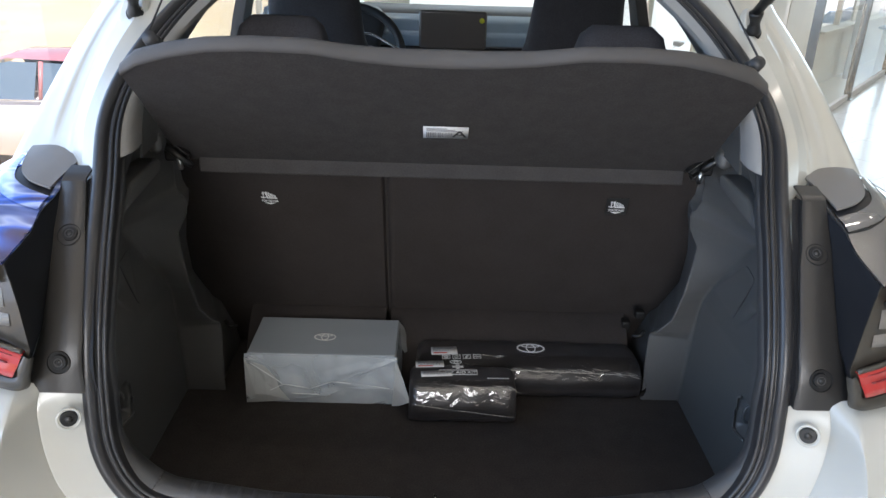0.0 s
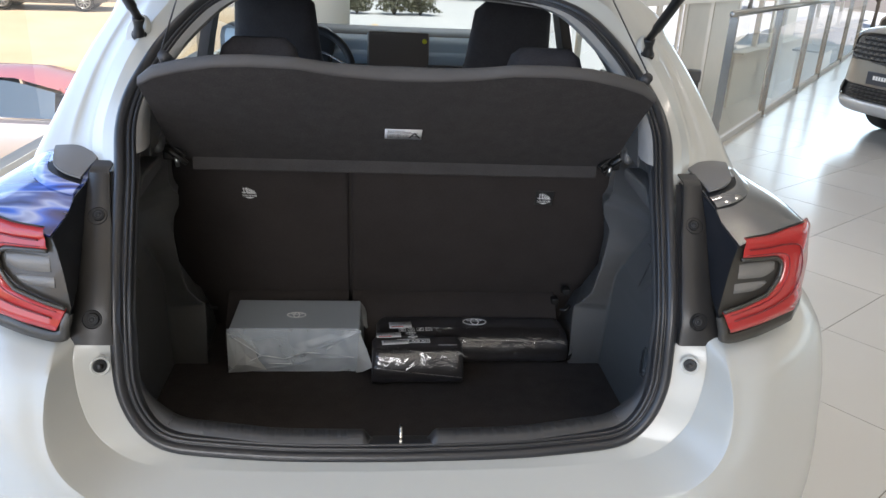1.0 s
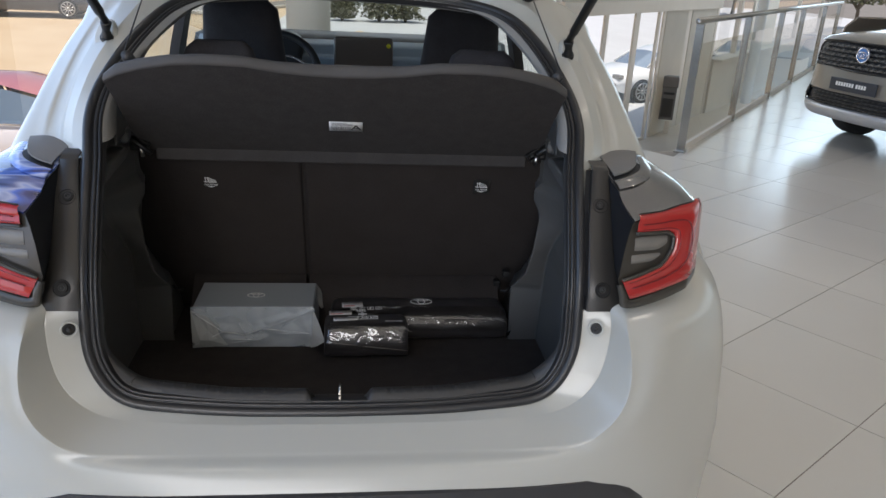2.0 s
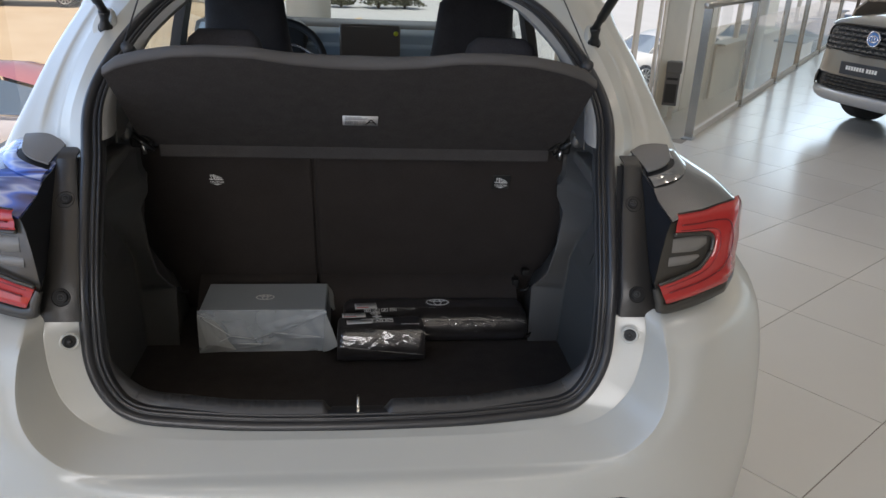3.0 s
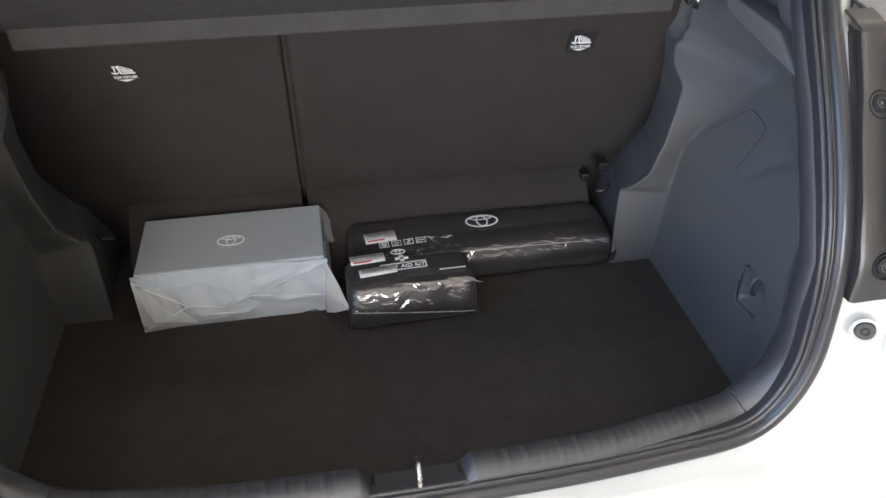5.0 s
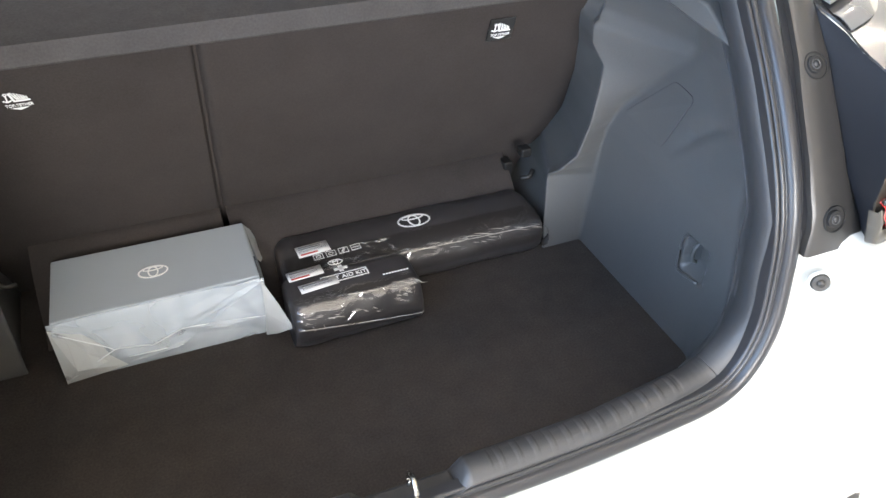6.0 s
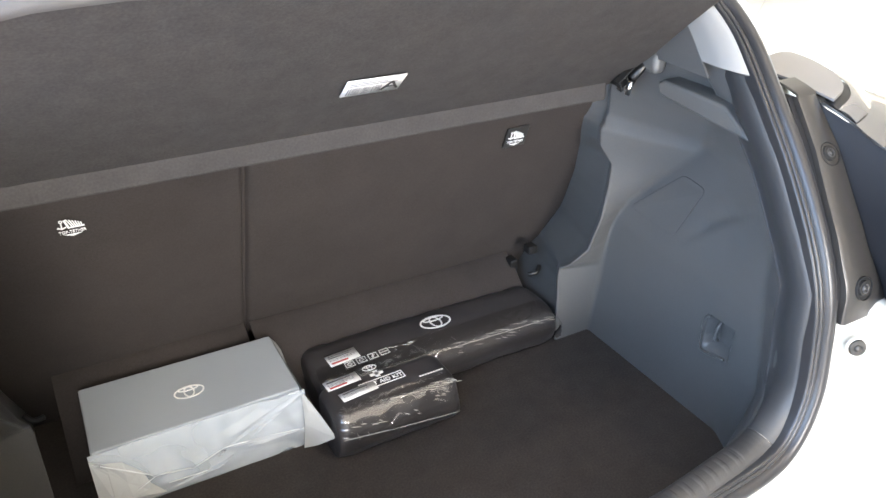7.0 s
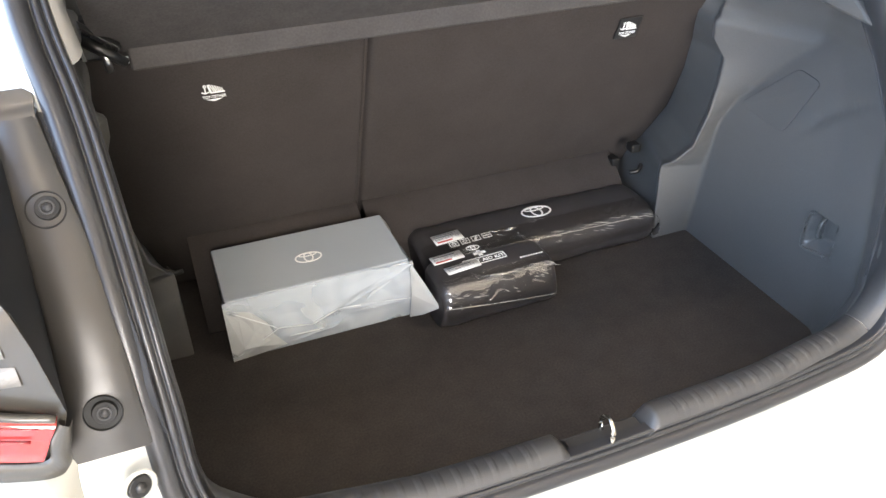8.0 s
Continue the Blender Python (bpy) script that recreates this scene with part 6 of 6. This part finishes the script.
def parked_car(at, heading, paint, roof_paint, label, group="parked cars", size=1.0):
    """A saloon or hatchback: body, cabin, windows and wheels."""
    c = empty("parked_car", at, heading)
    tagged(c, label, "car", group)
    prof = ((-2.05, 0.35, 0.62), (-2.0, 0.30, 0.80), (-1.5, 0.25, 0.93), (-0.6, 0.22, 0.97), (0.6, 0.22, 0.95), (1.2, 0.22, 0.90), (1.8, 0.26, 0.76), (2.05, 0.32, 0.60), (2.10, 0.38, 0.50))
    rows = []
    for x, lo, hi in prof:
        w = 0.86 - 0.10 * max(0, abs(x) - 1.6) / 0.45
        rows.append([Vector((x, w * a, b)) for a, b in ((-0.90, lo), (-1.0, lo + 0.15), (-1.02, (lo + hi) / 2 + 0.05), (-0.96, hi - 0.05), (-0.80, hi), (0, hi + 0.03), (0.80, hi), (0.96, hi - 0.05), (1.02, (lo + hi) / 2 + 0.05), (1.0, lo + 0.15), (0.90, lo))])
    bm = loft(rows)
    bm.verts.ensure_lookup_table()
    bm.faces.new([bm.verts[k] for k in range(11)]), bm.faces.new([bm.verts[len(bm.verts) - 11 + k] for k in range(11)])
    part("body", bm, paint, c)
    roof = ((-1.75, 0.93, 0.70), (-1.35, 1.28, 0.60), (-0.8, 1.42, 0.57), (0.1, 1.44, 0.57), (0.55, 1.30, 0.60), (1.15, 0.92, 0.70))
    rows = [[Vector((x, w * a, z - 0.05 * a * a)) for a in np.linspace(-1, 1, 9)] for x, z, w in roof]
    part("roof", loft(rows[1:5]), roof_paint, c)
    part("rear_window", loft(rows[:2]), parked_glass, c), part("windscreen", loft(rows[4:]), parked_glass, c)
    for s in (-1, 1):
        for xa, xb in ((-1.30, -0.35), (-0.28, 0.55)):
            z_of = lambda x: interp(x, [r[0] for r in roof], [r[1] for r in roof]) - 0.08
            rows = [[Vector((x, s * 0.815, 0.93)), Vector((x if abs(x) < 0.5 else x * 0.97, s * 0.60, max(0.96, z_of(x))))] for x in np.linspace(xa, xb, 6)]
            part("side_window", loft(rows), parked_glass, c)
        part("window_line", tube([(-1.7, s * 0.835, 0.93), (0.0, s * 0.84, 0.94), (1.0, s * 0.83, 0.93)], 0.012, 6), chrome, c)
        for xa, xb in ((-0.36, -0.26), (0.50, 1.05), (-1.72, -1.25)):
            za, zb = max(0.95, z_of(xa)), max(0.95, z_of(xb))
            part("window_pillar", tube([(xa, s * 0.80, 0.93), (xb if xa > 0.4 or xa < -1 else xa + 0.03, s * 0.60, 1.36 if abs(xa) < 0.4 else 1.28)] if abs(xa) < 0.45 else [(1.08, s * 0.72, 0.93), (0.56, s * 0.60, 1.29)] if xa > 0 else [(-1.72, s * 0.72, 0.94), (-1.34, s * 0.61, 1.27)], 0.03, 6), roof_paint, c)
        for x in (-1.28, 1.30):
            bm = bmesh.new()
            disc(bm, 0.32, 0.20, pose(x, s * 0.80, 0.32, 90), 30)
            w = part("wheel", bm, tyre_mat, c, bevel=0.03)
            bm = bmesh.new()
            for k in range(10):
                box(bm, (-0.018, 0.04, -0.01), (0.018, 0.225, 0.01), pose(x, s * 0.91, 0.32, 90) @ pose(0, 0, 0, 0, 0, 36 * k))
            ring_shape(bm, 0.235, 0.235, 0.03, pose(x, s * 0.91, 0.32, 90 if s < 0 else -90), 30, 0.012)
            disc(bm, 0.05, 0.03, pose(x, s * 0.91, 0.32, 90), 16)
            part("rim", bm, steel, w)
    for s in (-1, 1):
        boxed("headlight", (1.86, s * 0.62 - 0.16, 0.62), (2.03, s * 0.62 + 0.16, 0.74), lens_clear, c, 0.03)
        boxed("tail_light", (-2.06, s * 0.66 - 0.13, 0.70), (-1.96, s * 0.66 + 0.13, 0.84), lens_red, c, 0.03)
    c.scale = (size, size, size)
    return c


parked_car((8.45, 19.8, land(8.45, 19.8)), 200, paint_silver, paint_silver, "white car parked outside the entrance")
parked_car((13.5, 24.5, land(13.5, 24.5)), 215, paint_silver, paint_silver, "white car parked outside the hall windows")
parked_car((17.5, 27.0, land(17.5, 27.0)), 215, paint_dark, paint_dark, "dark grey car parked outside the hall windows")
parked_car((22.5, 31.0, land(22.5, 31.0)), 215, paint_silver, paint_silver, "white car parked near the street")
parked_car((-5.6, 10.0, land(-5.6, 10.0)), 180, paint_lilac, paint_red_roof, "lilac-grey car with a red roof parked outside the window", size=1.08)
parked_car((-11.5, 28.0, land(-11.5, 28.0)), 8, paint_dark, paint_dark, "dark grey car parked along the street")


def tree(at, h, spread, seed):
    """Trunk, limbs and a crown of many small leaf clumps."""
    rnd = random.Random(seed)
    t = empty("tree", at)
    tagged(t, "leafy olive-green street tree", "tree", "street trees")
    part("trunk", tube([(0, 0, 0), (0.05, 0.02, h * 0.25), (0.0, 0.08, h * 0.55)], [0.16, 0.12, 0.07], 10), bark, t)
    for k in range(5):
        a = k * 1.26 + rnd.random()
        part("limb", tube([(0, 0.03, h * 0.3), (math.cos(a) * spread * 0.3, math.sin(a) * spread * 0.3, h * 0.5), (math.cos(a) * spread * 0.6, math.sin(a) * spread * 0.6, h * 0.68)], [0.07, 0.045, 0.02], 7), bark, t)
    vs, fs = [], []
    for k in range(2600):
        a, r, q = rnd.random() * 6.283, rnd.random() ** 0.5, rnd.random()
        lump = 0.75 + 0.35 * math.sin(a * 3 + seed) * math.sin(q * 7 + seed)
        p = Vector((math.cos(a) * r * spread * lump, math.sin(a) * r * spread * lump, h * (0.38 + 0.60 * q * (1 - 0.45 * r * r))))
        u = Vector((rnd.uniform(-1, 1), rnd.uniform(-1, 1), rnd.uniform(-1, 1))).normalized()
        w = u.orthogonal().normalized()
        s = rnd.uniform(0.06, 0.15) * h / 4
        n = len(vs)
        vs += [p - u * s, p + w * s * 0.5, p + u * s, p - w * s * 0.5]
        fs.append((n, n + 1, n + 2, n + 3))
    me = bpy.data.meshes.new("crown")
    me.from_pydata(vs, [], fs)
    me.materials.append(leaf)
    ob = new("crown", me)
    ob.parent = t


for k, (x, y, h, sp) in enumerate(((-1.2, 44, 5.0, 2.6), (2.2, 46, 5.6, 3.0), (5.5, 45, 4.6, 2.6), (-6.0, 52, 6.0, 3.2), (10.5, 50, 6.0, 3.2), (26, 52, 6.0, 3.4), (34, 50, 5.5, 3.0), (-17, 50, 6.0, 3.4))):
    tree((x, y, land(x, y)), h, sp, k + 3)



def shrub(at, h, spread, seed):
    """A low bush: stems from the ground and a ragged crown of small leaves."""
    rnd = random.Random(seed)
    t = empty("shrub", at)
    tagged(t, "olive-green bush on the sunlit verge", "bush", "verge bushes")
    for k in range(5):
        a = k * 1.26 + rnd.random()
        part("stem", tube([(0, 0, 0), (math.cos(a) * spread * 0.25, math.sin(a) * spread * 0.25, h * 0.4), (math.cos(a) * spread * 0.5, math.sin(a) * spread * 0.5, h * 0.75)], [0.04, 0.025, 0.01], 6), bark, t)
    vs, fs = [], []
    for k in range(1500):
        a, r, q = rnd.random() * 6.283, rnd.random() ** 0.5, rnd.random()
        lump = 0.75 + 0.3 * math.sin(a * 3 + seed) * math.sin(q * 6 + seed)
        p = Vector((math.cos(a) * r * spread * lump, math.sin(a) * r * spread * lump, h * (0.10 + 0.9 * q * (1 - 0.55 * r * r))))
        u = Vector((rnd.uniform(-1, 1), rnd.uniform(-1, 1), rnd.uniform(-1, 1))).normalized()
        w = u.orthogonal().normalized()
        d = rnd.uniform(0.04, 0.09)
        n = len(vs)
        vs += [p - u * d, p + w * d * 0.5, p + u * d, p - w * d * 0.5]
        fs.append((n, n + 1, n + 2, n + 3))
    me = bpy.data.meshes.new("crown")
    me.from_pydata(vs, [], fs)
    me.materials.append(leaf)
    new("crown", me).parent = t


for k, (x, y, h, sp) in enumerate(((-0.75, 31.0, 1.3, 0.75), (0.75, 31.2, 1.5, 0.95), (1.85, 31.6, 1.4, 0.9))):
    shrub((x, y, land(x, y)), h, sp, k + 31)

# ---- second car on the showroom floor ----
SUV_AT, SUV_TURN = Vector((4.56, 5.40, 0)), -77.6
suv = empty("suv", (SUV_AT.x, SUV_AT.y, 0), SUV_TURN)
tagged(suv, "bronze-grey sport utility car facing across the showroom", "car")
# local frame: front towards -y, x along the width
N = 41
xs_ = np.linspace(-0.88, 0.88, N)


def nose(x, z):
    """Depth of the front at a place: rounded in plan."""
    a = abs(x) / 0.90
    return 0.34 * a ** 3.2 + 0.30 * a ** 12 + interp(z, (0.20, 0.34, 0.46, 0.60, 0.75, 0.98, 1.06), (0.10, 0.00, -0.02, 0.03, 0.02, 0.07, 0.16))


part("bumper", loft([[Vector((x, nose(x, z) + d, z)) for z, d in ((0.27, 0.10), (0.285, 0.02), (0.31, -0.005), (0.36, -0.01), (0.395, -0.005), (0.41, 0.03))] for x in xs_ * 1.05]), satin_silver, suv, "silver lower bumper skid")
part("lower_intake", loft([[Vector((x, nose(x, z) + 0.03, z)) for z in (0.39, 0.47, 0.56)] for x in xs_ * 1.03]), dash_black, suv)
part("front_fascia", loft([[Vector((x, nose(x, z) + d, z)) for z, d in ((0.535, 0.03), (0.54, 0.005), (0.56, 0.0), (0.70, 0.01), (0.76, 0.02))] for x in xs_ * 1.02]), paint_grey, suv)
part("nose_panel", loft([[Vector((x, nose(x, z) + 0.03, z)) for z in (0.74, 0.85, 0.98, 1.03)] for x in xs_]), dash_black, suv)
part("bonnet", loft([[Vector((x, nose(x, 1.0) * 0.9 + y, z - 0.06 * (abs(x) / 0.88) ** 3)) for y, z in ((-0.01, 1.015), (0.05, 1.05), (0.35, 1.10), (0.9, 1.16), (1.15, 1.18))] for x in xs_]), paint_grey, suv)
part("windscreen", loft([[Vector((x, 1.15 + 0.10 * (x / 0.7) ** 2, 1.17)), Vector((x * 0.85, 1.85, 1.62))] for x in np.linspace(-0.72, 0.72, 9)]), parked_glass, suv)
part("roof", loft([[Vector((x, y, z - 0.05 * (x / 0.6) ** 2)) for y, z in ((1.84, 1.62), (2.3, 1.66), (3.4, 1.64), (4.0, 1.52))] for x in np.linspace(-0.62, 0.62, 9)]), paint_grey, suv)
for s in (-1, 1):
    shell(part("flank", loft([[Vector((s * w, y, z)) for w, z in ((0.86, 0.28), (0.90, 0.55), (0.91, 0.85), (0.85, 1.10), (0.72, 1.20))] for y in (0.62, 1.1, 2.0, 3.2, 4.2)]), paint_grey, suv), 0.02)
    shell(part("side_glass", loft([[Vector((s * 0.74, y, 1.19)), Vector((s * 0.63, y + 0.2 if y < 1.5 else y, 1.58))] for y in (1.3, 2.2, 3.2, 3.9)]), dark_glass, suv), 0.01)
    part("screen_pillar", tube([(s * 0.76, 1.15, 1.16), (s * 0.64, 1.86, 1.60)], 0.04, 8), paint_grey, suv)
    bm = bmesh.new()
    disc(bm, 0.345, 0.22, pose(s * 0.77, 1.0, 0.345, 0, 90), 40)
    part("tyre", bm, tyre_mat, suv, bevel=0.04, segs=3)
    part("headlamp", loft([[Vector((s * x, nose(x, z) + 0.015, z)) for z in (zl, (zl + zh) / 2, zh)] for x, zl, zh in ((0.52, 0.93, 1.00), (0.62, 0.90, 1.01), (0.72, 0.89, 1.02), (0.82, 0.91, 1.03))]), lens_clear, suv, "clear headlamp")
    part("fog_pod", loft([[Vector((s * x, nose(x, z) - 0.005, z)) for z in (0.41, 0.47, 0.535)] for x in (0.62, 0.70, 0.78, 0.86)]), dash_black, suv)
    boxed("door_mirror", (s * 1.0 - 0.10, 1.42, 1.16), (s * 1.0 + 0.10, 1.56, 1.32), paint_silver, suv, 0.04)
# honeycomb grille
gr = part("grille_frame", tube(spline([(-0.60, nose(0.60, 0.80) + 0.00, 0.765), (-0.66, nose(0.66, 0.9), 0.86), (-0.55, nose(0.55, 1.0) - 0.01, 0.985), (0, nose(0, 1.0) - 0.015, 1.005), (0.55, nose(0.55, 1.0) - 0.01, 0.985), (0.66, nose(0.66, 0.9), 0.86), (0.60, nose(0.60, 0.80), 0.765), (0, nose(0, 0.77) - 0.005, 0.755), (-0.60, nose(0.60, 0.80), 0.765)], 80), 0.011, 8), bracket_grey, suv)
bm = bmesh.new()
for r in range(5):
    for k in range(17):
        x = -0.60 + 0.075 * k + (0.0375 if r % 2 else 0)
        z = 0.795 + 0.043 * r
        if abs(x) > 0.60 - (0.05 if r == 4 else 0):
            continue
        y = nose(x, z) + 0.005
        yaw = math.degrees(math.atan2(nose(x + 0.02, z) - nose(x - 0.02, z), 0.04))
        m = pose(x, y, z, 90, 0, 0) if abs(yaw) < 1 else Matrix.Translation((x, y, z)) @ pose(0, 0, 0, 0, 0, yaw) @ pose(0, 0, 0, 90)
        box(bm, (-0.030, -0.007, -0.02), (0.002, 0.006, 0.015), m @ pose(0, 0, 0, 0, 0, 24))
        box(bm, (-0.002, -0.007, -0.02), (0.030, 0.006, 0.015), m @ pose(0, 0, 0, 0, 0, -24))
part("honeycomb", bm, grille_grey, gr)
bm = bmesh.new()
for z in (0.43, 0.46, 0.49, 0.52):
    for k in range(16):
        x0, x1 = -0.48 + 0.06 * k, -0.48 + 0.06 * (k + 1)
        y = nose((x0 + x1) / 2, z)
        box(bm, (x0, y + 0.0, z - 0.006), (x1, y + 0.03, z + 0.006))
part("lower_grille", bm, bracket_grey, suv)
bm = bmesh.new()
disc(bm, 0.066, 0.02, pose(0, nose(0, 0.9) - 0.012, 0.905, 90), 36)
bd = part("round_badge", bm, material("blue_badge", (0.10, 0.26, 0.62), 0.15, coat=1.0), suv, "round blue badge with a chrome rim", bevel=0.006)
bm = bmesh.new()
ring_shape(bm, 0.071, 0.071, 0.010, pose(0, nose(0, 0.9) - 0.018, 0.905, 90), 36, 0.008)
ring_shape(bm, 0.050, 0.034, 0.007, pose(0, nose(0, 0.9) - 0.022, 0.905, 90), 30, 0.004)
ring_shape(bm, 0.018, 0.030, 0.007, pose(0, nose(0, 0.9) - 0.022, 0.905, 90), 24, 0.004)
part("badge_rim", bm, chrome, bd)
pl = boxed("name_plate", (-0.27, nose(0, 0.62) - 0.035, 0.565), (0.27, nose(0, 0.62) - 0.020, 0.68), material("dark_blue_grey_plate", (0.035, 0.045, 0.06), 0.3), suv, 0.006, label="dark display plate with pale bars")
x = -0.19
for k in range(12):
    if k == 7:
        x += 0.018
        continue
    bm = bmesh.new()
    box(bm, (x, nose(0, 0.68) - 0.038, 0.612), (x + 0.022, nose(0, 0.68) - 0.0352, 0.647))
    part("plate_bar", bm, print_white, pl, smooth=False)
    x += 0.031

# ---- floor tiles, laid diagonally to the car ----
tb = bmesh.new()
box(tb, (-PITCH / 2 + JOINT / 2, -PITCH / 2 + JOINT / 2, -0.010), (PITCH / 2 - JOINT / 2, PITCH / 2 - JOINT / 2, 0.0))
tile_me = bpy.data.meshes.new("tile")
tb.to_mesh(tile_me)
tb.free()
tile_me.materials.append(tile_mat)
LINES = ((Vector((-2.47, 0, 0)), Vector((1, 0, 0))), (RAIL0 - Vector((0, 0.02, 0)), Vector((RAILD.y, -RAILD.x, 0))), (Vector((2.95, 5.26, 0)), Vector((-0.112, -1, 0)).normalized()))


def clip(poly, p, n):
    """The part of a polygon on the side of a line to which n points."""
    out_ = []
    for k, a in enumerate(poly):
        b = poly[(k + 1) % len(poly)]
        da, db = (a - p).dot(n), (b - p).dot(n)
        if da >= 0:
            out_.append(a)
        if da * db < 0:
            out_.append(a.lerp(b, da / (da - db)))
    return out_


spots, cut = [], []
h = PITCH / 2 - JOINT / 2
for i in range(-30, 40):
    for j in range(-30, 40):
        c = T0 + ux * PITCH * (i + 0.5) + uy * PITCH * (j + 0.5)
        poly = [c + ux * a * h + uy * b * h for a, b in ((-1, -1), (1, -1), (1, 1), (-1, 1))]
        flags = [inside(p.x, p.y) for p in poly]
        if all(flags):
            spots.append(c)
        elif any(flags) and c.y > -8 and c.x < 13.5:
            poly = clip(poly, *LINES[0])
            poly = clip(poly, *(LINES[1] if c.x > 2.95 else LINES[2]))
            if len(poly) > 2:
                cut.append(poly)
spots.sort(key=lambda c: (c - Vector((2.8, 2.4, 0))).length)
for k, c in enumerate(spots):
    if k < 300:
        t = new("tile", tile_me)
        t.parent = floor
        t.matrix_world = pose(c.x, c.y, 0, 0, 0, 35.3)
verts, faces = [], []
for c in spots[300:]:
    n = len(verts)
    for z in (0.0, -0.010):
        verts += [c + ux * a * h + uy * b * h + Vector((0, 0, z)) for a, b in ((-1, -1), (1, -1), (1, 1), (-1, 1))]
    faces += [(n, n + 1, n + 2, n + 3)] + [(n + a, n + 4 + a, n + 4 + (a + 1) % 4, n + (a + 1) % 4) for a in range(4)]
for poly in cut:
    n, k = len(verts), len(poly)
    verts += poly + [p - Vector((0, 0, 0.010)) for p in poly]
    faces += [tuple(range(n, n + k))] + [(n + a, n + k + a, n + k + (a + 1) % k, n + (a + 1) % k) for a in range(k)]
me = bpy.data.meshes.new("outer_tiles")
me.from_pydata(verts, [], faces)
me.materials.append(tile_far)
ot = new("outer_tiles", me)
ot.parent = floor
tagged(ot, kind="stuff")
